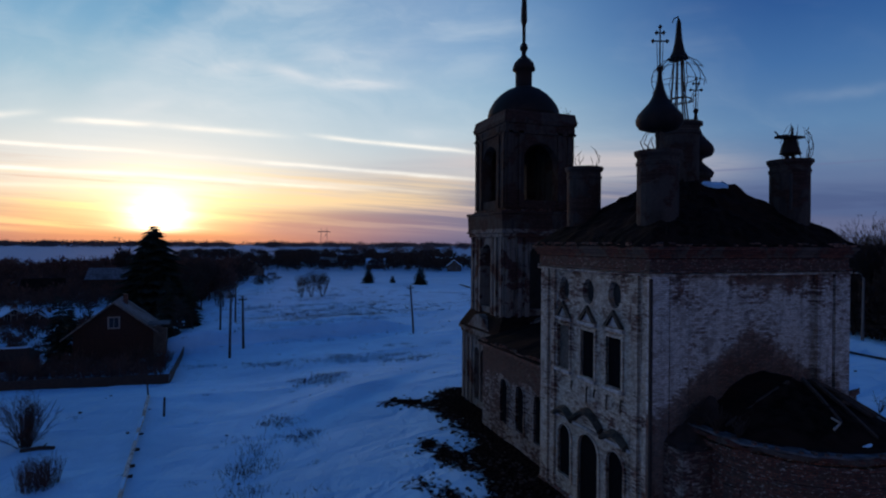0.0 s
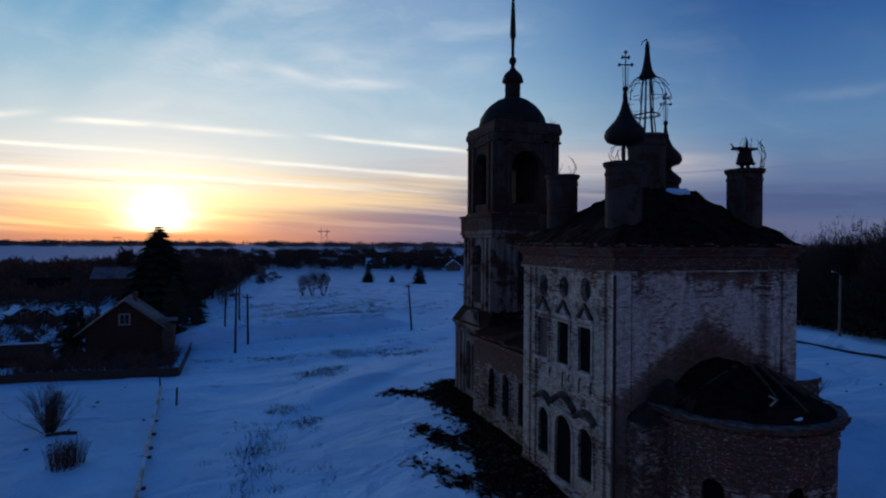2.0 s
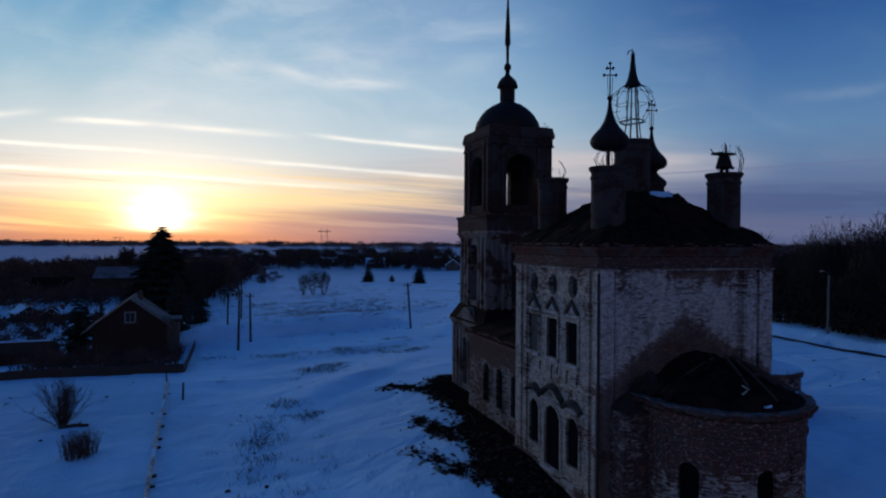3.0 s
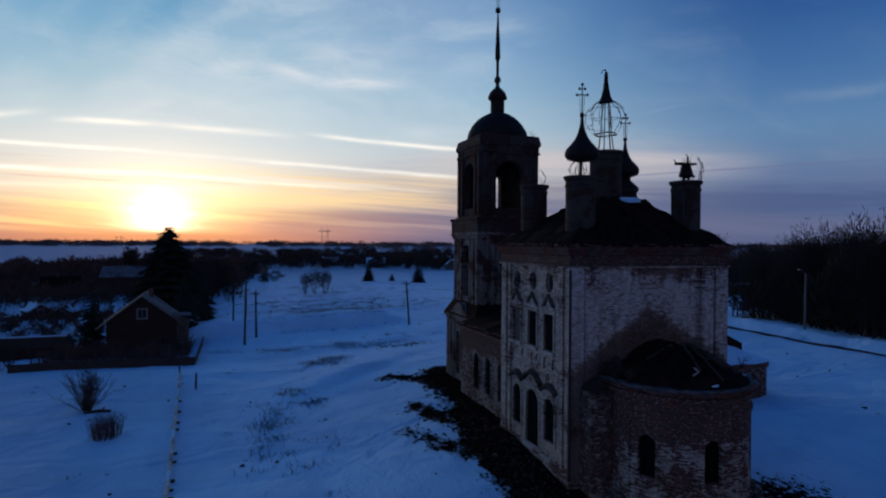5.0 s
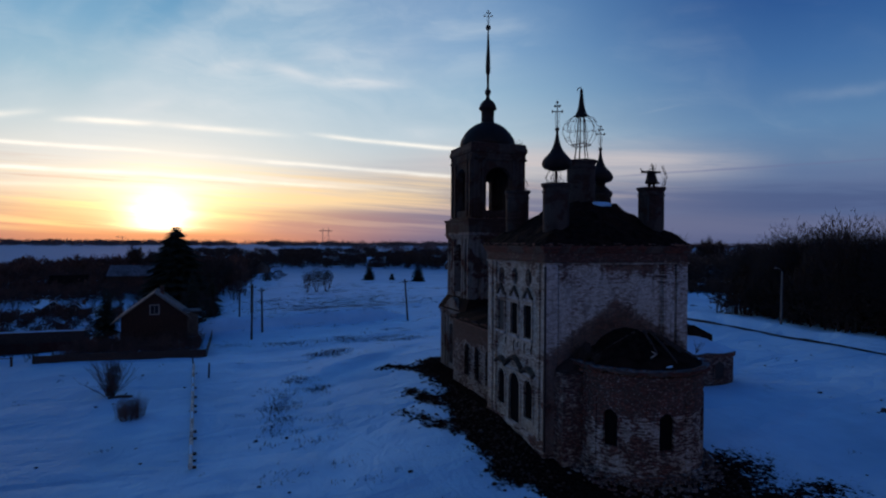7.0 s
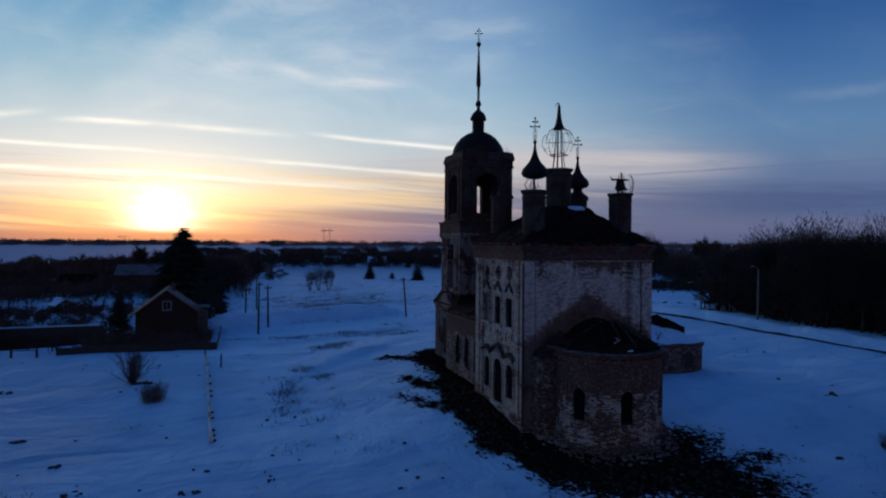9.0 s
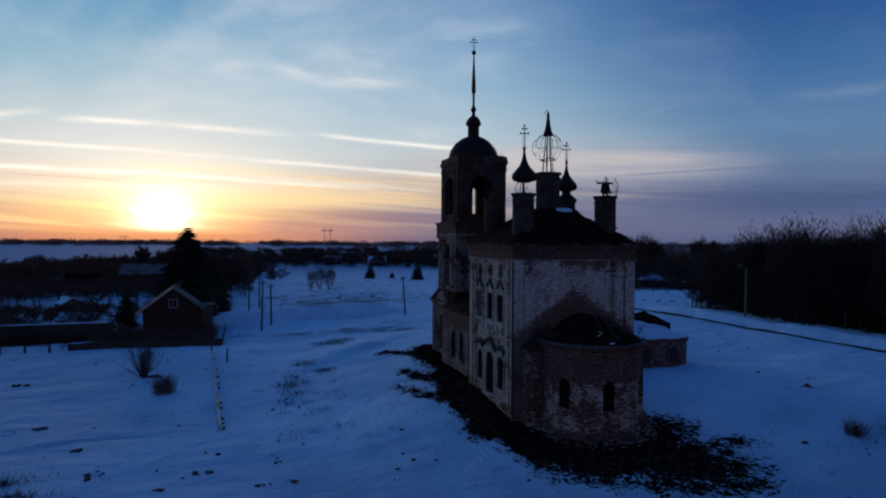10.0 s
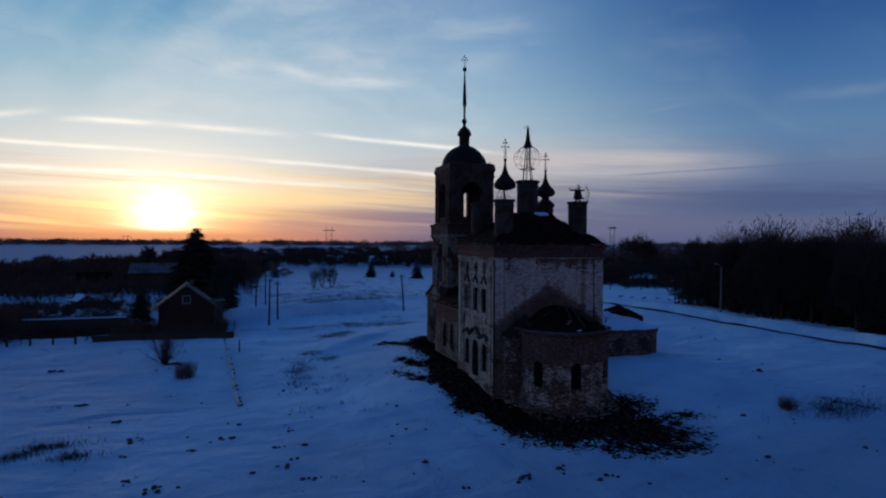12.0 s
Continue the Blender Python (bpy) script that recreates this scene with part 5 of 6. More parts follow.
for i in range(20):
    for j in range(14):
        rb.faces.new((vv[i, j], vv[i + 1, j], vv[i + 1, j + 1], vv[i, j + 1]))
croof = part("roof", rb, M["snow"], chapel, "snow-covered sagging roof")
sl = bmesh.new()
for p in [((19.3, 11.2, 6.15), (21.2, 11.0, 6.6), (24.3, 12.0, 5.4), (24.1, 12.8, 5.4), (21.4, 12.6, 6.8), (19.3, 12.6, 6.35))]:
    top = [sl.verts.new(q) for q in p]
    low = [sl.verts.new((q[0], q[1], q[2] - 0.85)) for q in p]
    sl.faces.new(top), sl.faces.new(low[::-1])
    for i in range(6):
        sl.faces.new((low[i], low[(i + 1) % 6], top[(i + 1) % 6], top[i]))
bmesh.ops.recalc_face_normals(sl, faces=sl.faces[:])
part("roof_sheet", sl, M["roof_iron"], croof, "dark fallen sheet of roofing")


# ---- houses ----
def gable_house(name, x, y, z, w, d, wall_h, ridge_h, yaw, mat, label, snow=True, windows=2, gable_window=True, wall_label="", roof="roof_iron", long_side=1.12, boards=False):
    """A gabled house whose front looks to -y. w: width of the gable, d: depth."""
    t = thing(name, (0, 0, 0), label, "house")
    h = w / 2
    outline = [(-h, 0), (h, 0), (h, wall_h), (0, ridge_h), (-h, wall_h)]
    holes = []
    if gable_window:
        holes.append(rect(-0.55, wall_h + 0.35, 0.55, wall_h + 1.6))
    for k in range(windows):
        c = -h + w * (k + 0.5) / windows
        holes.append(rect(c - 0.5, 0.95, c + 0.5, 2.25))
    part("wall", panel(outline, holes, 0.25, face_east(0.0)), mat, t, wall_label)
    part("wall", panel(outline, [], 0.25, face_west(d)), mat, t)
    for s in (-1, 1):
        part("wall", boxes((s * h - (0.25 if s > 0 else 0), 0.25, 0, s * h + (0 if s > 0 else 0.25), d - 0.25, wall_h)), mat, t)
    for hole in holes:
        (u0, z0), _, (u1, z1), _ = hole
        wn = part("window", panel(hole, [], 0.04, face_east(0.12)), M["glass"], t)
        part("window_frame", panel(grow(hole, 0.1), [grow(hole, -0.06)], 0.1, face_east(-0.05)), M["white_paint"], wn, "white painted frame")
        part("window_frame", boxes(((u0 + u1) / 2 - 0.035, 0.02, z0, (u0 + u1) / 2 + 0.035, 0.1, z1)), M["white_paint"], wn)
    for s in (-1, 1):
        for nm, lift, th, m2, grow_by in (("roof", 0.02, 0.08, M[roof], 0.0), ("roof_snow", 0.145, 0.16, M["snow"], -0.06)):
            if nm == "roof_snow" and not snow:
                continue
            bm = bmesh.new()
            k = (long_side if s < 0 else 1.12) + grow_by * 0.5
            e, r = Vector((s * h * k, 0, ridge_h - (ridge_h - wall_h) * k)), Vector((0, 0, ridge_h))
            n = Vector((s * (ridge_h - wall_h), 0, h)).normalized()
            y0, y1 = -0.45 - grow_by * 0.6, d + 0.45
            vs = [bm.verts.new(p) for p in (e + n * lift + Vector((0, y0, 0)), r + n * lift + Vector((0, y0, 0)), r + n * lift + Vector((0, y1, 0)), e + n * lift + Vector((0, y1, 0)))]
            ws = [bm.verts.new(v.co + n * th) for v in vs]
            bm.faces.new(vs), bm.faces.new(ws[::-1])
            for i in range(4):
                bm.faces.new((vs[i], ws[i], ws[(i + 1) % 4], vs[(i + 1) % 4]))
            bmesh.ops.recalc_face_normals(bm, faces=bm.faces[:])
            part(nm, bm, m2, t, "thin snow on the roof" if nm == "roof_snow" else "")
        if boards:
            k = long_side if s < 0 else 1.12
            lift = Vector((0, -0.46, -0.02))
            a, b = Vector((s * h * k, 0, ridge_h - (ridge_h - wall_h) * k)) + lift, Vector((0, 0, ridge_h)) + lift
            bb = bmesh.new()
            q = [a, b, b + Vector((0, 0, 0.2)), a + Vector((0, 0, 0.2))]
            lo, hi = [bb.verts.new(p) for p in q], [bb.verts.new(p + Vector((0, -0.05, 0))) for p in q]
            bb.faces.new(lo), bb.faces.new(hi[::-1])
            for i in range(4):
                bb.faces.new((lo[i], lo[(i + 1) % 4], hi[(i + 1) % 4], hi[i]))
            bmesh.ops.recalc_face_normals(bb, faces=bb.faces[:])
            part("bargeboard", bb, M["dull_board"], t, "worn pale bargeboard")
    part("chimney", boxes((0.5, d * 0.55, ridge_h - 0.8, 1.05, d * 0.55 + 0.55, ridge_h + 0.7)), M["wall_red"], t)
    t.matrix_world = pose(x, y, z, 0, 0, yaw)
    return t


zh = terrain(-29, 60) - 0.1
gable_house("wooden_house", -28.9, 59.6, zh, 8.4, 9.0, 3.3 - zh, 6.58 - zh, 4, M["wood_brown"], "brown wooden gabled house with pale bargeboards behind a fence", snow=False, windows=0, roof="roof_zinc", long_side=1.28, boards=True)
porch = thing("garden_hut", (-24.2, 60.6, terrain(-24.2, 60.6)), "small pale plank hut beside the wooden house", "hut")
zh = terrain(-24.2, 60.6) - 0.2
for i in range(5):
    part("wall_plank", boxes((-25.1 + 0.36 * i, 60.0, zh, -24.76 + 0.36 * i, 60.06, zh + 3.1 + 0.3 * (1 - abs(i - 2) / 2))), M["wood_grey"], porch)
part("wall", boxes((-25.1, 60.07, zh, -23.3, 61.6, zh + 2.9)), M["wood_dark"], porch)
part("roof", prism([(-25.4, 59.8), (-23.0, 59.8), (-23.0, 61.8), (-25.4, 61.8)], zh + 3.45, zh + 3.6, lambda x, y: zh + 3.55 + 0.1 * (y - 59.8)), M["roof_zinc"], porch)
zh = terrain(-48, 178) - 0.1
gable_house("log_house", -41.2, 176, zh, 9.0, 14.0, 3.4 - zh, 6.2 - zh, 88, M["wood_dark"], "large dark log house with a dull grey sheet roof", snow=False, roof="roof_zinc")
gable_house("log_cottage", -54.6, 112, terrain(-56, 112) - 0.3, 4.0, 5, 1.7, 3.0, 30, M["wood_dark"], "small dark log cottage with snow on its roof")
gable_house("log_cottage", -50.0, 109, terrain(-49, 106) - 0.4, 3.4, 4, 1.6, 2.7, -12, M["wood_dark"], "small dark log cottage with snow on its roof")
for k, (x, y, w, d, yw) in enumerate(((-86, 150, 7, 9, 70), (-60, 168, 7, 9, 100), (-30, 190, 7, 9, 60), (-8, 240, 8, 9, 20), (62, 300, 8, 10, 75), (88, 260, 7, 10, -20), (40, 330, 8, 9, 80), (112, 330, 8, 12, 60), (-110, 190, 8, 11, 80), (-140, 170, 8, 11, 95))):
    gable_house("village_house", x, y, terrain(x, y) - 0.2, w, d, 2.8, 5.6, yw, M["wall_far"], "far village house with a snowy gabled roof", snow=x > 20, windows=2, gable_window=False)
gable_house("village_house", 56, 352, -2.4, 9.0, 10, 3.2, 7.6, -12, M["trim"], "far village house with a pale gable", snow=False, gable_window=False)
for x, y, w, d, yw, h in ((128, 128, 9, 30, -62, 3.4), (96, 10, 8, 12, 30, 3.6), (104, -4, 8, 12, -60, 3.6)):
    gable_house("farm_building", x, y, terrain(x, y) - 0.2, w, d, h, h + 2.6, yw, M["wall_far"], "long low farm building with a dull sheet roof", snow=False, windows=2, gable_window=False, roof="roof_zinc")

hs = thing("garden_shrub_row", (-29, 52, 0), "row of leafless garden shrubs before the wooden house", "shrub")
hrng = random.Random(15)
hb = bmesh.new()
for _ in range(1700):
    x, y = hrng.uniform(-38, -22.5), hrng.uniform(47.5, 59)
    q = Vector((x, y, terrain(x, y) - 0.1))
    d = Vector((hrng.gauss(0, 0.3), hrng.gauss(0, 0.3), 1)) * hrng.uniform(1.0, 3.6) * (0.6 + 0.6 * noise.noise((x * 0.4, y * 0.4, 0)))
    tube(hb, [q, q + d * 0.5, q + d], 0.035, 0.01, 3)
    for _ in range(3):
        a_ = Vector((hrng.gauss(0, 1), hrng.gauss(0, 1), hrng.uniform(0.2, 1.2))).normalized() * 0.8
        vs = [hb.verts.new(c) for c in (q + d * 0.6 - Vector((0.03, 0, 0)), q + d * 0.6 + Vector((0.03, 0, 0)), q + d * 0.6 + a_)]
        hb.faces.new(vs)
part("twig_mass", hb, M["russet_twig"], hs)

# the shed with its snow-edged flat roof
shed = thing("long_shed", (-46.0, 63.5, 0), "long dark red plank shed with a snow-edged roof", "shed")
zs = terrain(-46, 62) - 0.3
for i in range(8):
    x0 = -54.0 + i * 1.98
    part("wall_panel", boxes((x0, 61.8, zs, x0 + 1.95, 61.92, 1.42)), M["wood_red"], shed)
part("wall_panel", boxes((-54.0, 66.2, zs, -38.2, 66.3, 0.1)), M["wood_red"], shed)
part("wall_panel", boxes((-38.3, 61.93, zs, -38.18, 66.2, 0.1)), M["wood_red"], shed)
part("roof", prism([(-54.4, 61.4), (-37.9, 61.4), (-37.9, 66.6), (-54.4, 66.6)], 0.0, 2, lambda x, y: 1.55 - 0.30 * (y - 61.4)), M["wood_dark"], shed)
part("roof_snow", prism([(-54.3, 61.35), (-38.0, 61.35), (-38.0, 61.62), (-54.3, 61.62)], 1.46, 2, lambda x, y: 1.66 - 0.2 * (y - 61.4)), M["snow"], shed, "strip of snow along the eaves")

# ---- fences ----
fence = thing("board_fence", (-30.5, 44.4, 0), "dark board fence half buried in snow", "fence")
for i in range(9):
    x0, x1 = -39.4 + i * 2.0, -39.4 + (i + 1) * 2.0 - 0.03
    y0 = 44.9 - 0.045 * (x0 + 39.4)
    zt = terrain(x0, y0)
    fp = bmesh.new()
    box(fp, x0, y0, zt - 0.2, x1, y0 + 0.03, zt + 0.9 + 0.08 * noise.noise((x0 * 3, 0, 0)))
    part("board_panel", fp, M["wood_dark"], fence)
    part("post", boxes((x0 - 0.07, y0 + 0.032, zt - 0.3, x0 + 0.07, y0 + 0.16, zt + 1.0)), M["wood_dark"], fence)
for i in range(8):
    y0 = 44.3 + i * 2.2
    zt = terrain(-21.4, y0)
    part("board_panel", boxes((-21.42, y0, zt - 0.2, -21.38, y0 + 2.15, zt + 0.95)), M["wood_dark"], fence)
post_fence = thing("post_fence", (-46, 45.5, 0), "row of dark posts with thin rails standing in snow", "fence")
for i in range(6):
    x = -41.5 - i * 2.6
    zt = terrain(x, 45.2)
    part("post", boxes((x - 0.11, 45.1, zt - 0.3, x + 0.11, 45.3, zt + 1.1)), M["wood_dark"], post_fence)
    part("rail", boxes((x - 2.5, 45.18, zt + 0.9, x - 0.115, 45.23, zt + 0.98)), M["wood_dark"], post_fence)

# the fallen rail with its stubs
rail = thing("broken_rail_fence", (-21.4, 21.5, 0.1), "broken low wooden rail on short stubs, dusted with snow", "fence")
n = 20
for i in range(n):
    t0, t1 = i / n, (i + 1) / n
    a = Vector((-20.5 - 1.85 * t0, 6.3 + 31 * t0, 0))
    b = Vector((-20.5 - 1.85 * t1, 6.3 + 31 * t1, 0))
    for e in (a, b):
        e.z = terrain(e.x, e.y) + 0.27 + 0.05 * math.sin(e.y * 1.3)
    part("rail", tube(bmesh.new(), [a, a.lerp(b, 0.99)], 0.13, 0.12, 8), M["wood_pale"], rail)
    if i in (2, 7, 12, 14, 15):
        part("rail_snow", tube(bmesh.new(), [a + Vector((0, 0, 0.09)), a.lerp(b, 0.99) + Vector((0, 0, 0.09))], 0.10, 0.10, 6), M["snow"], rail, "snow on the rail")
    if i < 14 and i not in (3, 6, 7, 10, 12):
        p = a.lerp(b, 0.5)
        part("stub", boxes((p.x - 0.10, p.y - 0.09, p.z - 0.40, p.x + 0.34, p.y + 0.07, p.z - 0.12)), M["wood_dark"], rail)
zp = terrain(-20.6, 32)
part("post", tube(bmesh.new(), [(-20.6, 32, zp - 0.3), (-20.55, 32, zp + 1.5)], 0.1, 0.08), M["wood_dark"], rail)
part("post", tube(bmesh.new(), [(-22.4, 37.6, terrain(-22.4, 37.6) - 0.3), (-22.5, 37.6, terrain(-22.4, 37.6) + 1.25)], 0.09, 0.07), M["wood_dark"], rail)


# ---- poles ----
def pole(x, y, h, lean=0.0, lamp=False, concrete=False, label="wooden utility pole standing in snow"):
    z = terrain(x, y)
    t = thing("street_lamp" if lamp else "utility_pole", (x, y, z), label, "pole", "poles by the meadow")
    m = M["concrete"] if concrete else M["pole"]
    part("pole", tube(bmesh.new(), [(x, y, z - 0.4), (x + lean * 0.5, y, z + h * 0.5), (x + lean, y, z + h)], 0.16, 0.11, 8), m, t)
    if lamp:
        part("lamp_arm", tube(bmesh.new(), [(x, y, z + h - 0.1), (x - 0.3, y, z + h + 0.35), (x - 1.0, y - 0.1, z + h + 0.5)], 0.05, 0.04), M["steel"], t)
        part("lamp_head", lathe(bmesh.new(), x - 1.15, y - 0.1, [(0.1, z + h + 0.38), (0.2, z + h + 0.42), (0.2, z + h + 0.54), (0.05, z + h + 0.6)], 10), M["steel"], t, "cold lamp head")
    else:
        part("crossbar", boxes((x + lean - 0.5, y - 0.06, z + h - 0.5, x + lean + 0.5, y + 0.06, z + h - 0.38)), m, t)
        for s in (-0.42, 0.42):
            part("insulator", lathe(bmesh.new(), x + lean + s, y, [(0.04, z + h - 0.38), (0.06, z + h - 0.3), (0.03, z + h - 0.2)], 6), M["white_paint"], t)
    return t


pole(9.2, 63.8, 7.0, -0.55)
pole(-16.0, 56.4, 7.9, 0.15)
pole(-14.4, 59.6, 6.5, -0.1)
pole(-17.6, 78.5, 7.0, 0.1)
pole(-15.4, 88.0, 6.6, 0.0)
pole(51.3, 28.2, 7.4, 0.1, True, True, "concrete street lamp beside the road")


# far pylons and a mast
def pylon(x, y, h, w):
    t = thing("power_pylon", (x, y, 0), "far portal pylon of a power line", "pylon", "power line")
    for s in (-1, 1):
        part("mast", tube(bmesh.new(), [(x + s * w, y, -1), (x + s * w * 0.85, y, h)], 0.75, 0.55, 5), M["steel"], t)
    part("crossbeam", boxes((x - w * 1.9, y - 0.4, h * 0.82, x + w * 1.9, y + 0.4, h * 0.86)), M["steel"], t)
    part("brace", tube(bmesh.new(), [(x - w, y, h * 0.3), (x + w, y, h * 0.78)], 0.35, 0.35, 4), M["steel"], t)
    return t


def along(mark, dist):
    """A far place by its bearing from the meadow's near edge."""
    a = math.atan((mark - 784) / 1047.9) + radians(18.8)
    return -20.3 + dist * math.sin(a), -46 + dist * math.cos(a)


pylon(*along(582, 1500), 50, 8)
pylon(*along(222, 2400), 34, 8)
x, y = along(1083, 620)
mast = thing("lattice_mast", (x, y, 0), "far lattice mast above the woods", "mast")
for s in (-1, 1):
    part("leg", tube(bmesh.new(), [(x + s * 3.2, y, 0), (x + s * 2.4, y, 29)], 0.3, 0.25, 4), M["steel"], mast)
    part("brace", tube(bmesh.new(), [(x - s * 3.0, y, 8), (x + s * 2.6, y, 24)], 0.2, 0.2, 4), M["steel"], mast)
part("platform", boxes((x - 3.4, y - 2, 28.6, x + 3.4, y + 2, 30.2)), M["steel"], mast)


# ---- trees ----
def limb(bm, rng, p, d, length, r, depth, twigs, droop=0.0, spread_=0.6):
    pts = [p.copy()]
    n = 4
    for i in range(n):
        d = (d + Vector((rng.uniform(-0.16, 0.16), rng.uniform(-0.16, 0.16), rng.uniform(-0.04, 0.12) - droop))).normalized()
        pts.append(pts[-1] + d * (length / n))
    tube(bm, pts, r, r * 0.45, 5 if depth > 1 else 3)
    if depth == 0:
        twigs.append((pts, length))
        return
    kids = rng.randint(3, 5) if depth > 1 else rng.randint(4, 6)
    for k in range(kids):
        t = rng.uniform(0.35, 1.0)
        i = min(n - 1, int(t * n))
        q = pts[i].lerp(pts[i + 1], t * n - i)
        side = Vector((rng.gauss(0, 1), rng.gauss(0, 1), rng.gauss(0, 0.5))).normalized()
        limb(bm, rng, q, (d + side * spread_ * 1.3).normalized(), length * rng.uniform(0.5, 0.72), max(0.012, r * 0.5), depth - 1, twigs, droop, spread_)


def sliver(bm, p, d, w):
    a = d.orthogonal().normalized() * w
    vs = [bm.verts.new(q) for q in (p - a, p + a, p + d)]
    bm.faces.new(vs)


def bare_tree(name, seed, h, depth=3, stems=1, label="", category="tree", group="", width=0.5, trunk_r=None, density=7, tw=0.02, fill=0):
    rng = random.Random(seed)
    t = thing(name, (0, 0, 0), label, category, group)
    tb, cb, tips = bmesh.new(), bmesh.new(), []
    r0 = trunk_r or 0.018 * h
    for s in range(stems):
        lean = Vector((rng.uniform(-1, 1), rng.uniform(-1, 1), 0)) * (0.08 if stems == 1 else 0.5)
        base = Vector((rng.uniform(-0.3, 0.3), rng.uniform(-0.3, 0.3), -0.3)) if stems > 1 else Vector((0, 0, -0.3))
        pts, d = [base], (Vector((0, 0, 1)) + lean).normalized()
        for i in range(6):
            d = (d + Vector((rng.uniform(-0.09, 0.09), rng.uniform(-0.09, 0.09), 0.06))).normalized()
            pts.append(pts[-1] + d * h * 0.82 / 6)
        tube(tb, pts, r0, r0 * 0.22, 7)
        for k in range(11 if stems == 1 else 5):
            f = rng.uniform(0.22, 0.85 if fill else 1.0) * 5.99
            i = int(f)
            q = pts[i].lerp(pts[i + 1], f - i)
            a = rng.uniform(0, 6.283)
            dd = Vector((math.cos(a) * width * 1.6, math.sin(a) * width * 1.6, rng.uniform(0.5, 1.1))).normalized()
            limb(cb, rng, q, dd, h * (0.3 if fill else 1.0) * rng.uniform(0.2, 0.34) * (1.15 - f / 12), max(0.015, r0 * 0.36), depth - 1, tips)
    for pts, ln in tips:
        for _ in range(density):
            i = rng.randint(0, len(pts) - 2)
            q = pts[i].lerp(pts[i + 1], rng.random())
            dd = Vector((rng.gauss(0, 1), rng.gauss(0, 1), rng.gauss(0.3, 0.8))).normalized() * ln * rng.uniform(0.35, 0.9)
            sliver(cb, q, dd, tw)
    lobes = [rng.uniform(0, 6.283) for _ in range(3)]
    for _ in range(fill):
        d = Vector((rng.gauss(0, 1), rng.gauss(0, 1), rng.gauss(0, 1))).normalized()
        a = math.atan2(d.y, d.x)
        k = rng.random() ** 0.5 * (1 + 0.22 * math.sin(3 * a + lobes[0]) + 0.16 * math.sin(5 * d.z + lobes[1]) + 0.1 * math.sin(7 * a + lobes[2]))
        q = Vector((d.x * k * 0.29 * h, d.y * k * 0.29 * h, h * (0.62 + 0.40 * d.z * k)))
        way = (d * 0.6 + Vector((rng.gauss(0, 0.35), rng.gauss(0, 0.35), 0.5 + rng.gauss(0, 0.3)))).normalized()
        sliver(cb, q, way * h * rng.uniform(0.035, 0.09), tw * rng.uniform(0.5, 1.0))
    part("trunk", tb, M["bark"], t)
    part("crown", cb, M["twig"], t, "bare winter twigs")
    return t


def fir_tree(name, seed, h, r, label, group="", ragged=0.3, per=17, full=0.72):
    rng = random.Random(seed)
    t = thing(name, (0, 0, 0), label, "tree", group)
    part("trunk", tube(bmesh.new(), [(0, 0, -0.3), (0.05, 0, h * 0.5), (0, 0, h * 0.97)], 0.02 * h, 0.01, 7), M["bark"], t)
    bm = bmesh.new()
    tiers = int(h * 2.1)
    for k in range(tiers):
        f = k / tiers
        z = h * (0.05 + 0.95 * f)
        reach = r * (1 - f) ** full * (1 + 0.15 * math.sin(k * 2.1)) + 0.08
        for j in range(int(per * (1 - 0.55 * f))):
            a = rng.uniform(0, 6.283)
            ln = reach * rng.uniform(1 - ragged, 1.05)
            out = Vector((math.cos(a), math.sin(a), 0))
            tip = Vector((0, 0, z)) + out * ln + Vector((0, 0, -0.30 * ln + rng.uniform(-0.1, 0.25)))
            root = Vector((0, 0, z + 0.1))
            side = Vector((-out.y, out.x, 0))
            m_ = root.lerp(tip, 0.55) + Vector((0, 0, 0.06 * ln))
            wv = 0.2 * ln + 0.14
            hang = Vector((0, 0, -0.2 * ln - 0.12))
            for s in (-1, 1):
                vs = [bm.verts.new(q) for q in (root, m_ + side * s * wv + hang * 0.5, tip, m_)]
                bm.faces.new(vs)
            for _ in range(3):
                u_ = rng.uniform(0.35, 1.0)
                q = root.lerp(tip, u_)
                sliver(bm, q, (side * rng.choice((-1, 1)) * 0.5 + out * 0.5 + Vector((0, 0, rng.uniform(-0.6, 0.1)))).normalized() * (0.25 * ln + 0.2), 0.05)
    part("crown", bm, M["needle"], t, "dense dark needles")
    return t


def plant_all(first, places):
    """Sets the first at the first place and copies it to the rest: (x, y, yaw, scale)."""
    for x, y, yaw, s in places[1:]:
        copy_thing(first, pose(x, y, terrain(x, y) - 0.05, 0, 0, yaw) @ Matrix.Diagonal((s, s, s, 1)))
    x, y, yaw, s = places[0]
    first.matrix_basis = pose(x, y, terrain(x, y) - 0.05, 0, 0, yaw) @ Matrix.Diagonal((s, s, s, 1))


plant_all(fir_tree("spruce", 3, 19.4, 9.6, "tall broad dark spruce beyond the wooden house", ragged=0.4, per=56, full=0.6), [(-30.9, 112.0, 0, 1)])
plant_all(fir_tree("spruce", 5, 9.0, 2.6, "dark young spruce among the village gardens"), [(-36.7, 68.5, 0, 0.98), (-40.0, 88, 90, 0.8), (-25.5, 84.0, 40, 1.1), (-22.5, 90, 200, 1.0)])
plant_all(fir_tree("spruce", 11, 5.4, 2.7, "bushy young spruce at the end of the meadow", per=30, full=0.45), [(28.1, 184, 0, 1.0), (44.3, 175, 130, 1.1), (36.5, 183, 40, 0.5)])
plant_all(fir_tree("spruce", 8, 7.0, 2.4, "dark spruce at the roadside"), [(57.0, 8.2, 0, 0.96), (60.5, 14.0, 60, 1.2), (62, 20, 10, 1.4), (66, 2, 220, 1.3), (64, 31, 20, 1.6)])

grove = random.Random(42)
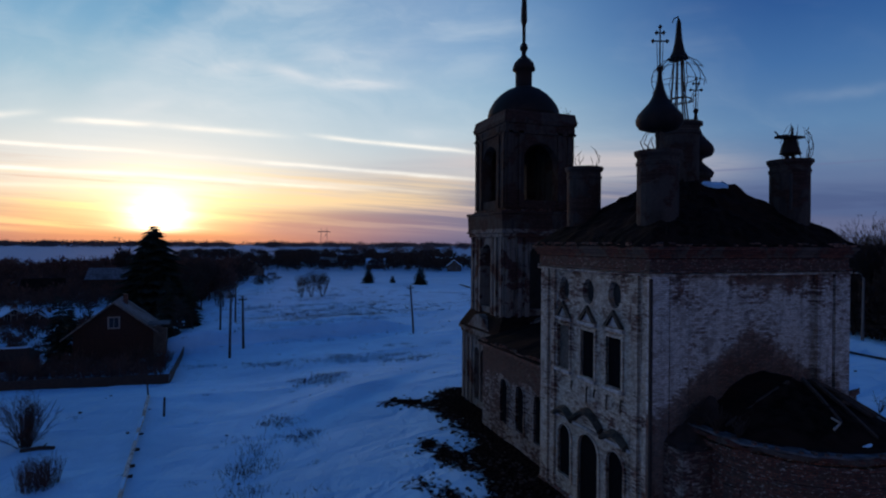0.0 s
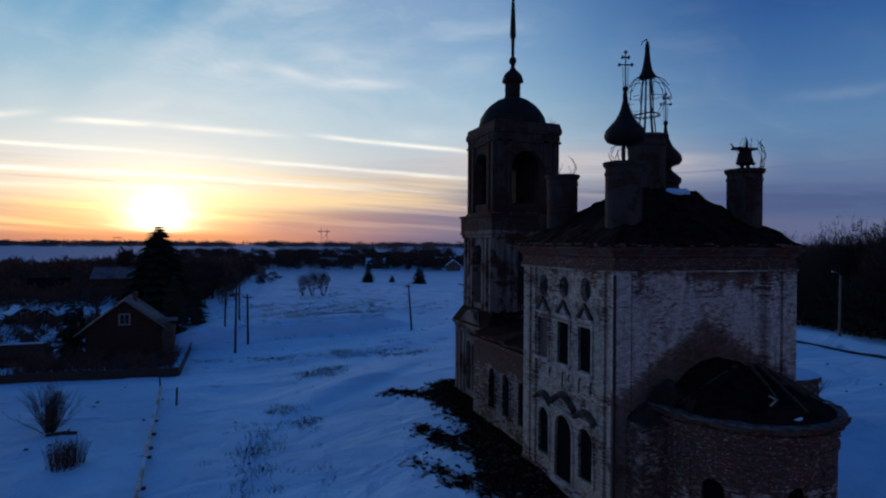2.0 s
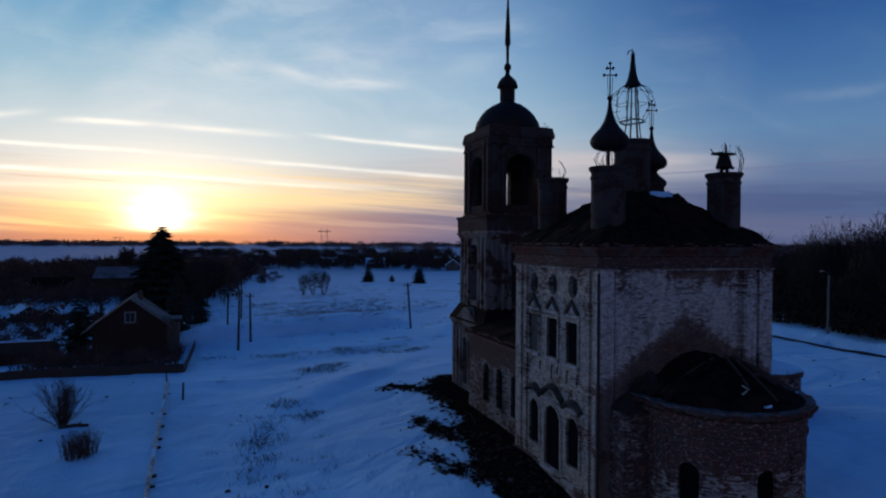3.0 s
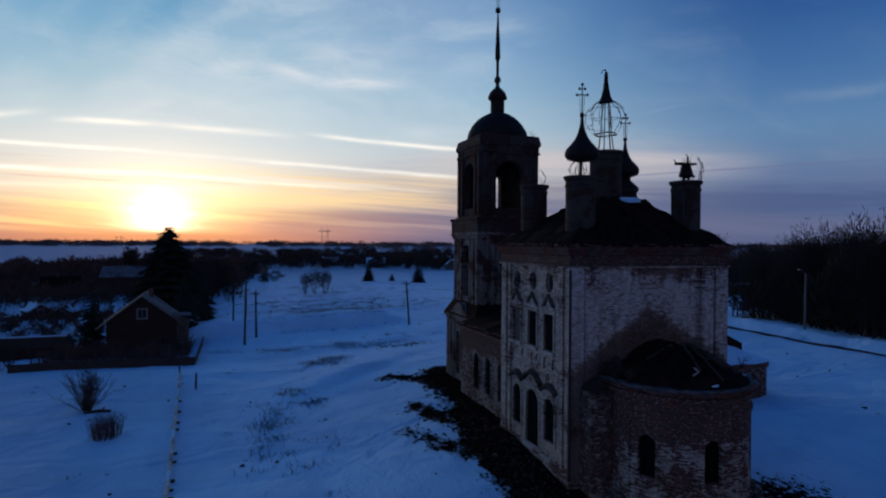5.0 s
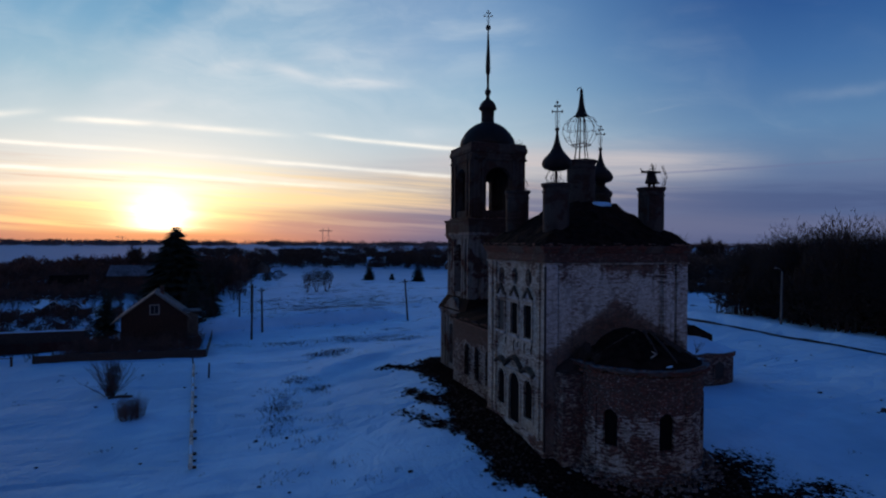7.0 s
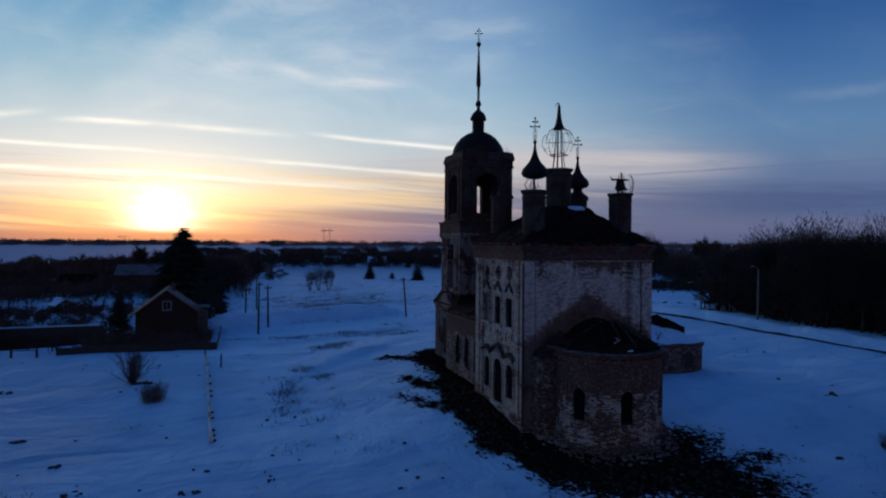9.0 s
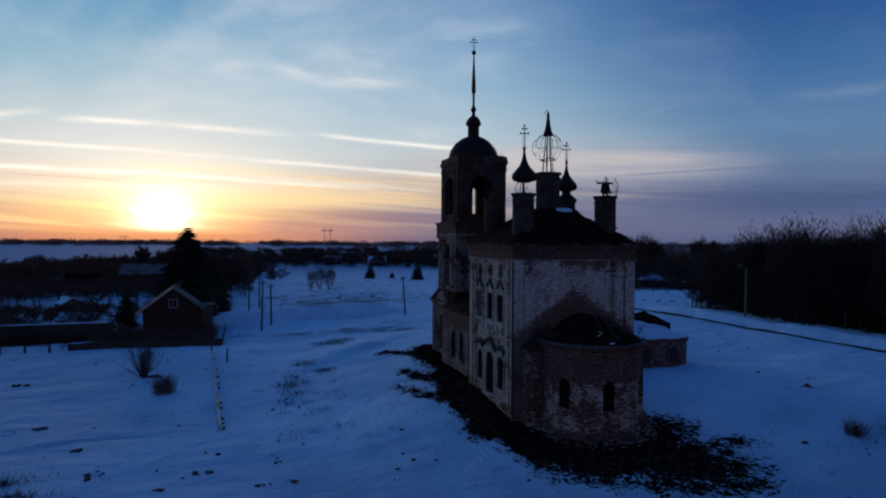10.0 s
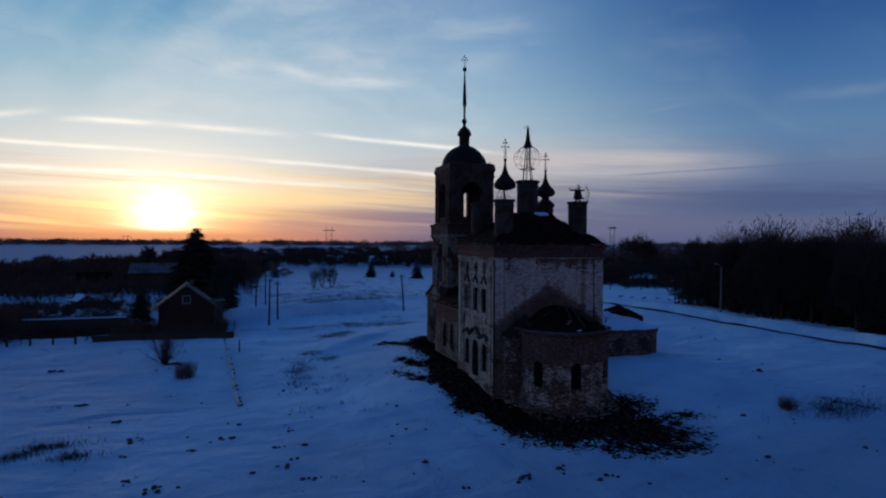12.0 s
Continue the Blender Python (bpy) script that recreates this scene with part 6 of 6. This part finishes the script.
variants = [bare_tree("bare_tree", 60 + k, hgt, 3, 1, "leafless broad tree in a dark roadside grove", group="grove beyond the road", density=2, tw=0.055, fill=4800) for k, hgt in enumerate((13.5, 12.0, 10.5, 14.5))]
spots = [[] for _ in variants]
for i in range(140):
    y = grove.uniform(-16, 46)
    x = grove.uniform(57, 80)
    tall = 0.70 + 0.22 * math.exp(-((y - 22) / 18) ** 2) + grove.uniform(-0.06, 0.06)
    spots[i % 4].append((x, y, grove.uniform(0, 360), tall))
for v_, s_ in zip(variants, spots):
    plant_all(v_, s_)

gard = random.Random(7)
garden = [bare_tree("garden_tree", 80 + k, 6.5, 3, 2, "leafless garden tree among the village plots", group="village garden trees", density=5, tw=0.03, fill=500) for k in range(3)]
spots = [[] for _ in garden]
for i in range(66):
    if i < 30:
        x, y = gard.uniform(-66, -22), gard.uniform(66, 150)
    elif i < 48:
        x, y = gard.uniform(-50, -22.5), gard.uniform(46.5, 58)
    else:
        x, y = gard.uniform(-28, -16), gard.uniform(84, 150)
    s = gard.uniform(0.5, 1.15) if not 30 <= i < 48 else gard.uniform(0.25, 0.5)
    spots[i % 3].append((x, y, gard.uniform(0, 360), s))
for v_, s_ in zip(garden, spots):
    plant_all(v_, s_)

plant_all(bare_tree("young_tree", 97, 3.4, 3, 1, "thin leafless young tree in a row beyond the road", group="row of young trees", density=3, tw=0.03, fill=160), [(64 + 2.6 * k + 0.5 * math.sin(5 * k), 81 - 1.9 * k, 70 * k, 0.75 + 0.2 * math.sin(3 * k)) for k in range(8)])

# the two shrubs in the near snow
def fan_shrub(seed, h, stems, label):
    rng = random.Random(seed)
    t = thing("bare_shrub", (0, 0, 0), label, "shrub")
    sb, tb = bmesh.new(), bmesh.new()
    for _ in range(stems):
        a, lean = rng.uniform(0, 6.283), abs(rng.gauss(0, 0.42))
        out = Vector((math.cos(a), math.sin(a), 0))
        p, d = Vector((rng.gauss(0, 0.12), rng.gauss(0, 0.12), -0.2)), (Vector((0, 0, 1)) + out * lean).normalized()
        ln = h * rng.uniform(0.6, 1.05)
        pts = [p]
        for i in range(5):
            d = (d + Vector((rng.gauss(0, 0.10), rng.gauss(0, 0.10), 0.02))).normalized()
            pts.append(pts[-1] + d * ln / 5)
        tube(sb, pts, 0.035, 0.008, 4)
        for _ in range(16):
            f = rng.uniform(0.9, 4.95)
            q = pts[int(f)].lerp(pts[int(f) + 1], f - int(f))
            dd = (d + Vector((rng.gauss(0, 0.5), rng.gauss(0, 0.5), rng.uniform(-0.1, 0.4)))).normalized() * ln * rng.uniform(0.14, 0.3)
            sliver(tb, q, dd, 0.011)
            for _ in range(3):
                sliver(tb, q + dd * rng.uniform(0.3, 0.9), (dd.normalized() + Vector((rng.gauss(0, 0.5), rng.gauss(0, 0.5), rng.gauss(0, 0.4)))).normalized() * ln * rng.uniform(0.06, 0.13), 0.008)
    part("stem_clump", sb, M["bark"], t)
    part("twig_mass", tb, M["russet_twig"], t, "fine brown twigs")
    return t


plant_all(bare_tree("meadow_tree", 53, 6.8, 3, 3, "leafless low tree in the far meadow", group="far meadow trees", density=5, tw=0.045, fill=1800), [(0.4, 134, 0, 0.85), (3.2, 136, 70, 1.0), (5.6, 135, 150, 0.95)])
plant_all(fan_shrub(31, 3.6, 52, "leafless brown shrub fanning out of the snow"), [(-28.6, 27.5, 0, 1.0)])

zl = terrain(-26.5, 26.6)
log = thing("fallen_log", (-26.5, 26.6, zl), "dark fallen log lying in the snow beside a shrub", "log")
part("trunk", tube(bmesh.new(), [(-28.6, 26.5, zl + 0.06), (-27.6, 26.75, zl + 0.14), (-26.7, 26.7, zl + 0.10)], 0.2, 0.13, 8), M["bark"], log)
part("branch_stub", tube(bmesh.new(), [(-27.4, 26.75, zl + 0.15), (-27.1, 26.5, zl + 0.5)], 0.06, 0.04, 6), M["bark"], log)


def stalk_bush(seed, r, h, n, label, lean=0.14):
    rng = random.Random(seed)
    t = thing("twig_bush", (0, 0, 0), label, "shrub")
    bm = bmesh.new()
    for _ in range(n):
        a, q = rng.uniform(0, 6.283), r * math.sqrt(rng.random())
        p = Vector((q * math.cos(a), q * math.sin(a), -0.2))
        d = Vector((rng.gauss(0, lean), rng.gauss(0, lean), 1)).normalized() * h * rng.uniform(0.6, 1.05)
        tube(bm, [p, p + d * 0.6 + Vector((rng.uniform(-0.06, 0.06), 0, 0)), p + d], 0.016, 0.006, 3)
        for _ in range(3):
            sliver(bm, p + d * rng.uniform(0.4, 0.95), Vector((rng.gauss(0, 0.3), rng.gauss(0, 0.3), 0.5)) * h * 0.4, 0.009)
    part("stem_clump", bm, M["russet_twig"], t, "close upright dry stems")
    return t


plant_all(stalk_bush(4, 1.0, 1.9, 200, "clump of dense upright dry stems in the snow"), [(-25.9, 20.1, 0, 1.0)])
plant_all(stalk_bush(14, 0.5, 1.3, 110, "low dry bush leaning all ways out of the snow", 0.45), [(19.3, -11.8, 60, 1.0)])


# woods past counting: one object for each belt
def woods(name, label, spots, mat, seed, n=80, low=0.12, thick=0.0005):
    """Bare crowns of fine twigs on trunks, one mesh; low: where the crown begins, as a share of the height."""
    rs = np.random.RandomState(seed)
    t = np.array(spots)
    many = np.repeat(t, n, axis=0)
    x, y, z, h, w = many.T
    d = rs.normal(size=(len(many), 3))
    d /= np.linalg.norm(d, axis=1)[:, None]
    turn = np.repeat(rs.uniform(0, 6.283, (len(t), 2)), n, axis=0)
    lobe = 1 + 0.24 * np.sin(3 * np.arctan2(d[:, 1], d[:, 0]) + turn[:, 0]) + 0.2 * np.sin(4 * np.arcsin(d[:, 2]) + turn[:, 1])
    rad = rs.uniform(0.05, 1, len(many)) ** 0.45 * lobe * 0.92
    half = (1 - low) / 2
    root = np.stack([x + d[:, 0] * rad * w, y + d[:, 1] * rad * w, z + h * (low + half + half * d[:, 2] * rad)], axis=1)
    way = d * 0.6 + (0, 0, 0.5) + rs.normal(0, 0.3, d.shape)
    way *= (h * rs.uniform(0.10, 0.24, len(many)) / np.linalg.norm(way, axis=1))[:, None]
    side = np.cross(way, rs.normal(size=d.shape))
    far = np.hypot(x + 20, y + 46)
    side *= (thick * far * rs.uniform(0.6, 1.4, len(many)) / np.linalg.norm(side, axis=1))[:, None]
    twig = np.stack([root - side, root + side, root + way], axis=1).reshape(-1, 3)
    verts = twig.tolist()
    faces = [(i, i + 1, i + 2) for i in range(0, len(verts), 3)]
    for x0, y0, z0, h0, w0 in spots:
        i, r = len(verts), 0.014 * h0 + 0.05
        verts += [(x0 - r, y0, z0 - 0.5), (x0 + r, y0 - r, z0 - 0.5), (x0, y0 + r, z0 - 0.5), (x0, y0, z0 + 0.72 * h0)]
        faces += [(i, i + 1, i + 3), (i + 1, i + 2, i + 3), (i + 2, i, i + 3)]
    me = bpy.data.meshes.new(name)
    me.from_pydata(verts, [], faces)
    me.materials.append(mat)
    return tagged(new(name, me), label, "woods", kind="stuff")


wr = random.Random(19)


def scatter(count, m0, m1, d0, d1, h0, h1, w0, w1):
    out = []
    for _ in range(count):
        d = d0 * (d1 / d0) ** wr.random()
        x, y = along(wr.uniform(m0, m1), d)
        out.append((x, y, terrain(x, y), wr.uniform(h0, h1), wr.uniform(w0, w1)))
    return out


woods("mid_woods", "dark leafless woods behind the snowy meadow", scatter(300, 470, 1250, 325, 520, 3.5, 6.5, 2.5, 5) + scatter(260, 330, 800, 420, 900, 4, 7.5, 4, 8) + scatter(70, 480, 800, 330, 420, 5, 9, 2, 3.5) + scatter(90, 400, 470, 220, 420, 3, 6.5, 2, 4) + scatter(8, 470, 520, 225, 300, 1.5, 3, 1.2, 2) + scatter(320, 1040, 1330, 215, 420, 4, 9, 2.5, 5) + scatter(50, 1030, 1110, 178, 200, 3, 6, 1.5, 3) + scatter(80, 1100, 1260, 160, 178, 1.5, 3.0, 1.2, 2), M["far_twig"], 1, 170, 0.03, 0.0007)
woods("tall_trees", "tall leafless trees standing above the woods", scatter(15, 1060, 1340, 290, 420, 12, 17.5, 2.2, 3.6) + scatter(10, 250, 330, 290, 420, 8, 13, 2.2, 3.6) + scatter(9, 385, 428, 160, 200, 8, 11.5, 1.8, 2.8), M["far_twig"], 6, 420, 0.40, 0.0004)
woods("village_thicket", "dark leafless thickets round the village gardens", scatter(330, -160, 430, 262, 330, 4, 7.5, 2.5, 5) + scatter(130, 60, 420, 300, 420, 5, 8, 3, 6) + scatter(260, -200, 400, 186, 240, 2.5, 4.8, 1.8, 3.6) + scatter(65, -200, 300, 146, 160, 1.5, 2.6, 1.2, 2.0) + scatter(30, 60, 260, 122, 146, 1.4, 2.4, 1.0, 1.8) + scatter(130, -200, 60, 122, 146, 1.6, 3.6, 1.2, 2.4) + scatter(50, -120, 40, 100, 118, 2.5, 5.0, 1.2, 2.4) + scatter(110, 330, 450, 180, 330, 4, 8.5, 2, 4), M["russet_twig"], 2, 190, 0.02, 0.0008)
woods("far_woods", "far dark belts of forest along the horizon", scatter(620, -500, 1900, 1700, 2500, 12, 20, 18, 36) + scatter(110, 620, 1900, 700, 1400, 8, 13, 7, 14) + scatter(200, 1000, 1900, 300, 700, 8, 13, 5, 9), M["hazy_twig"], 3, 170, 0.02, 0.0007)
woods("grove_thicket", "dark undergrowth beneath the roadside grove", [(wr.uniform(58, 86), wr.uniform(-8, 38), 2.6, wr.uniform(2.5, 6.5), wr.uniform(1.4, 2.8)) for _ in range(330)] + [(wr.uniform(56.5, 68), wr.uniform(22, 46), 2.4, wr.uniform(3.5, 8.0), wr.uniform(1.4, 2.6)) for _ in range(130)], M["twig"], 4, 150, 0.02, 0.0007)


# ---- weeds, clods and rubble ----
def tufts(name, label, spots, seed, mat, h0=0.25, h1=0.6, blades=20, wd=0.014):
    rng = random.Random(seed)
    verts, faces = [], []
    for x, y, s in spots:
        z = terrain(x, y) - 0.05
        for _ in range(blades):
            a, q = rng.uniform(0, 6.283), 0.9 * s * rng.random()
            bx, by = x + q * math.cos(a) * 1.5, y + q * math.sin(a)
            h = s * rng.uniform(h0, h1) * 0.75
            lx, ly = rng.gauss(0, 0.4) * h, rng.gauss(0, 0.4) * h
            i = len(verts)
            verts += [(bx - wd, by, z), (bx + wd, by, z), (bx + lx, by + ly, z + h)]
            faces.append((i, i + 1, i + 2))
    me = bpy.data.meshes.new(name)
    me.from_pydata(verts, [], faces)
    me.materials.append(mat)
    return tagged(new(name, me), label, "grass", kind="stuff")


tr = random.Random(77)
weed = []
for cx, cy, rx, ry, nn in ((-11.4, 49.9, 2.5, 2, 20), (-4, 48.5, 3.5, 1.4, 26), (0.5, 47.5, 3, 1.5, 18), (-7.6, 38.7, 2.2, 2.6, 40), (3, 44, 3, 1.5, 24), (-12.1, 26.6, 1.4, 1.2, 14), (-11.1, 22.6, 1.6, 1.2, 14), (-11.6, 111, 5, 6, 30), (5, 89, 8, 5, 60), (6, 104, 16, 12, 170), (-6, 96, 8, 8, 60), (2, 52, 9, 3, 10), (-14.6, 17, 1.0, 6, 34), (-13, 9, 3, 6, 14), (0, 66, 14, 5, 40), (12, 95, 20, 16, 60), (-4, 84, 10, 12, 40), (-33.9, -1.8, 1.2, 0.7, 26), (-32.6, -0.3, 1.2, 0.6, 26), (-30.7, -3.1, 0.8, 0.5, 18), (-36.0, -2.4, 1.5, 0.6, 14), (23.5, -13, 4, 2, 110), (-24, 52, 5, 3, 20)):
    for _ in range(int(nn * 1.15)):
        weed.append((cx + tr.gauss(0, rx * 0.55), cy + tr.gauss(0, ry * 0.55), tr.uniform(0.5, 1.3)))
for _ in range(260):
    weed.append((tr.uniform(-55, 40), tr.uniform(-40, 90), tr.uniform(0.25, 0.6)))
for _ in range(420):
    x, y = tr.uniform(-20, 40), tr.uniform(74, 170)
    if noise.noise((x * 0.08, y * 0.05, 3.0)) > -0.1:
        weed.append((x, y, tr.uniform(0.7, 1.6)))
weed = [w_ for w_ in weed if not (-1 < w_[0] < 24 and -6 < w_[1] < 26)]
tufts("dry_weeds", "dry brown weeds that poke through the snow", weed, 5, M["grass"], 0.25, 0.65, 18, 0.016)


def lumps(name, label, spots, seed, mat, category):
    rng = random.Random(seed)
    verts, faces = [], []
    for x, y, z, s in spots:
        i = len(verts)
        ring = [(x + s * rng.uniform(0.6, 1.2) * math.cos(k * 1.047), y + s * rng.uniform(0.6, 1.2) * math.sin(k * 1.047)) for k in range(6)]
        verts += [(a, b, z - 0.05) for a, b in ring]
        verts += [(x + (a - x) * rng.uniform(0.45, 0.8), y + (b - y) * rng.uniform(0.45, 0.8), z + s * rng.uniform(0.25, 0.55)) for a, b in ring]
        faces += [(i + k, i + (k + 1) % 6, i + 6 + (k + 1) % 6, i + 6 + k) for k in range(6)]
        faces.append(tuple(i + 6 + k for k in range(6)))
    me = bpy.data.meshes.new(name)
    me.from_pydata(verts, [], faces)
    me.materials.append(mat)
    return tagged(new(name, me), label, category, kind="stuff")


def mud_distance(x, y):
    best = 99.0
    for ax, ay, bx, by, r in MUD:
        ln2 = (bx - ax) ** 2 + (by - ay) ** 2
        t = max(0.0, min(1.0, ((x - ax) * (bx - ax) + (y - ay) * (by - ay)) / ln2))
        best = min(best, math.hypot(x - ax - t * (bx - ax), y - ay - t * (by - ay)) - r)
    return best


clods = []
while len(clods) < 1500:
    x, y = tr.uniform(-6, 17), tr.uniform(-18, 28)
    d = max(0.0, mud_distance(x, y))
    inside = -0.3 < x < 10.7 and -5.6 < y < 24.8
    if inside or tr.random() < (d / 0.9) ** 0.5:
        continue
    clods.append((x, y, terrain(x, y), tr.uniform(0.04, 0.17)))
heap = []
for k in range(420):
    a, out = tr.uniform(0.0, math.pi), abs(tr.gauss(0, 0.45))
    x, y = AX - (AR + 0.2 + out) * math.cos(a), AY - (AR + 0.2 + out) * math.sin(a)
    heap.append((x, y, terrain(x, y) + max(0.0, 0.55 - out) * tr.uniform(0.3, 1.2), tr.uniform(0.07, 0.2)))
lumps("brick_rubble", "broken whitewashed bricks fallen at the foot of the apse", heap, 12, M["wall_chapel"], "rubble")
lumps("rubble", "fallen brick, clods and dead grass round the church walls", clods, 6, M["rubble"], "rubble")
specks = [(tr.uniform(-40, 30), tr.uniform(-38, 5), 0, tr.uniform(0.08, 0.26)) for _ in range(170)] + [(tr.uniform(-30, 40), tr.uniform(5, 75), 0, tr.uniform(0.08, 0.22)) for _ in range(60)]
for x, y, s in ((-27.2, -0.2, 0.42), (-38.4, 27.0, 0.7), (-32.9, 10.6, 0.5), (-29.5, 4.8, 0.35), (-21.2, -2.0, 0.3), (-23.3, -3.9, 0.36), (-17.4, -7.6, 0.3), (-17.9, -8.9, 0.34), (-18.1, -5.2, 0.3), (-25.0, -10.0, 0.4), (-16.4, -11.0, 0.3), (-26.8, -8.2, 0.35), (-27.6, -3.4, 0.3), (-17.2, -1.4, 0.3), (-4.2, -14.4, 0.45), (-1.6, -13.6, 0.4), (0.4, -16.0, 0.35), (27.0, -2.0, 0.5), (55.5, 60.5, 0.6), (57.3, 59.0, 0.55), (59.4, 57.6, 0.6), (61.5, 56.0, 0.5)):
    for _ in range(5):
        specks.append((x + tr.gauss(0, s * 0.8), y + tr.gauss(0, s * 0.5), 0, s * tr.uniform(0.3, 0.7)))
lumps("frozen_clods", "dark frozen clods scattered over the snow", [(x, y, terrain(x, y), s) for x, y, _, s in specks if not (-1 < x < 24 and -6 < y < 26)], 9, M["clod"], "clods")

# ---- the road ----
rv, rf = [], []
for k in range(150):
    y = -70 + k * 1.6
    for off in (-0.8, -0.35, 0.25, 0.65):
        x = road_line(y) + off + (0.35 * noise.noise((y * 0.35, off, 0)) if abs(off) > 1 else 0)
        rv.append((x, y, terrain(x, y) + 0.06))
    if k:
        i = 4 * k
        rf += [(i - 4 + j, i - 3 + j, i + 1 + j, i + j) for j in range(3)]
me = bpy.data.meshes.new("road")
me.from_pydata(rv, [], rf)
me.materials.append(M["road"])
tagged(new("road", me), "narrow dark road ploughed through the snow", "road", kind="structure")

# ---- loose and broken bricks along the worn edges of the church ----
kr = random.Random(33)
brick_mesh = []
for k in range(4):
    bm = bmesh.new()
    vs = box(bm, -0.13, -0.062, -0.035, 0.13 - 0.05 * (k % 2), 0.062, 0.035)
    for v in vs:
        v.co += Vector((kr.uniform(-0.014, 0.014), kr.uniform(-0.01, 0.01), kr.uniform(-0.008, 0.008)))
    bmesh.ops.bevel(bm, geom=bm.edges[:4], offset=0.008, segments=1, affect="EDGES")
    me = bpy.data.meshes.new("brick")
    bm.to_mesh(me)
    bm.free()
    me.materials.append(M["wall_red"] if k else M["cornice"])
    brick_mesh.append(me)


def lay_brick(x, y, z, yaw):
    ob = new("brick", kr.choice(brick_mesh))
    ob.parent = church
    ob.matrix_parent_inverse = Matrix.Translation(church.location).inverted()
    ob.matrix_basis = pose(x, y, z, kr.gauss(0, 4), kr.gauss(0, 4), yaw + kr.gauss(0, 9))


def along_edge(a, b, z, count, yaw, stack=2, keep=0.5):
    for i in range(count):
        t = (i + 0.5) / count
        x, y = a[0] + (b[0] - a[0]) * t, a[1] + (b[1] - a[1]) * t
        h = noise.noise((x * 0.9, y * 0.9, z))
        for s in range(stack):
            if h + kr.uniform(-0.25, 0.25) > s * 0.3 - keep * 0.3:
                lay_brick(x, y, z + 0.04 + 0.075 * s, yaw)


along_edge((-0.3, -0.36), (W + 0.3, -0.36), 13.76, 38, 0)
along_edge((-0.36, -0.2), (-0.36, L + 0.3), 13.76, 28, 90)
along_edge((TX - 2.6, TY - 2.62), (TX + 2.6, TY - 2.62), 22.98, 16, 0)
along_edge((TX - 2.62, TY - 2.4), (TX - 2.62, TY + 2.5), 22.98, 16, 90)
along_edge((TX - 3.1, TY - 3.12), (TX + 3.1, TY - 3.12), 16.13, 18, 0)
along_edge((TX - 3.12, TY - 3), (TX - 3.12, TY + 3), 16.13, 18, 90)
along_edge((RX - 0.25, L + 0.3), (RX - 0.25, 17.4), 7.43, 24, 90)
for i in range(34):
    a = math.pi * (i + 0.5) / 34
    x, y = AX - (AR + 0.2) * math.cos(a), AY - (AR + 0.2) * math.sin(a)
    if noise.noise((x * 0.8, y * 0.8, 9.0)) > -0.05 and kr.random() < 0.5:
        lay_brick(x, y, 6.86, math.degrees(math.atan2(-math.cos(a) * -1, math.sin(a))))

# saplings that have seeded on the ledges
sap = [(W + 0.1, 0.2, 13.8), (W - 0.3, 0.0, 13.8), (9.9, 1.2, 14.2), (0.0, 3.4, 13.85), (1.0, 0.2, 13.9), (TX + 2.4, TY - 2.3, 23.1), (TX - 2.5, TY - 2.5, 16.2), (9.3, -2.4, 7.1), (9.4, -1.0, 7.0), (1.75, -1.6, 6.8), (2.0, -2.4, 6.8), (1.7, -0.8, 6.8), (2.3, -1.2, 6.9), (2.1, -0.4, 6.9)]
for k, (x, y, z) in enumerate(sap):
    sb = bmesh.new()
    for _ in range(9 if k < 9 else 34):
        d = Vector((kr.gauss(0, 0.35), kr.gauss(0, 0.35), 1)).normalized() * kr.uniform(0.35, 1.0)
        q = Vector((x, y, z - 0.05))
        tube(sb, [q, q + d * 0.5 + Vector((0.03, 0, 0)), q + d], 0.014, 0.005, 3)
        for _ in range(2):
            sliver(sb, q + d * kr.uniform(0.4, 0.9), Vector((kr.gauss(0, 0.2), kr.gauss(0, 0.2), 0.25)), 0.008)
    tagged(part("sapling", sb, M["twig"], None), "leafless sapling rooted on a church ledge", "plant", "saplings on the ledges")
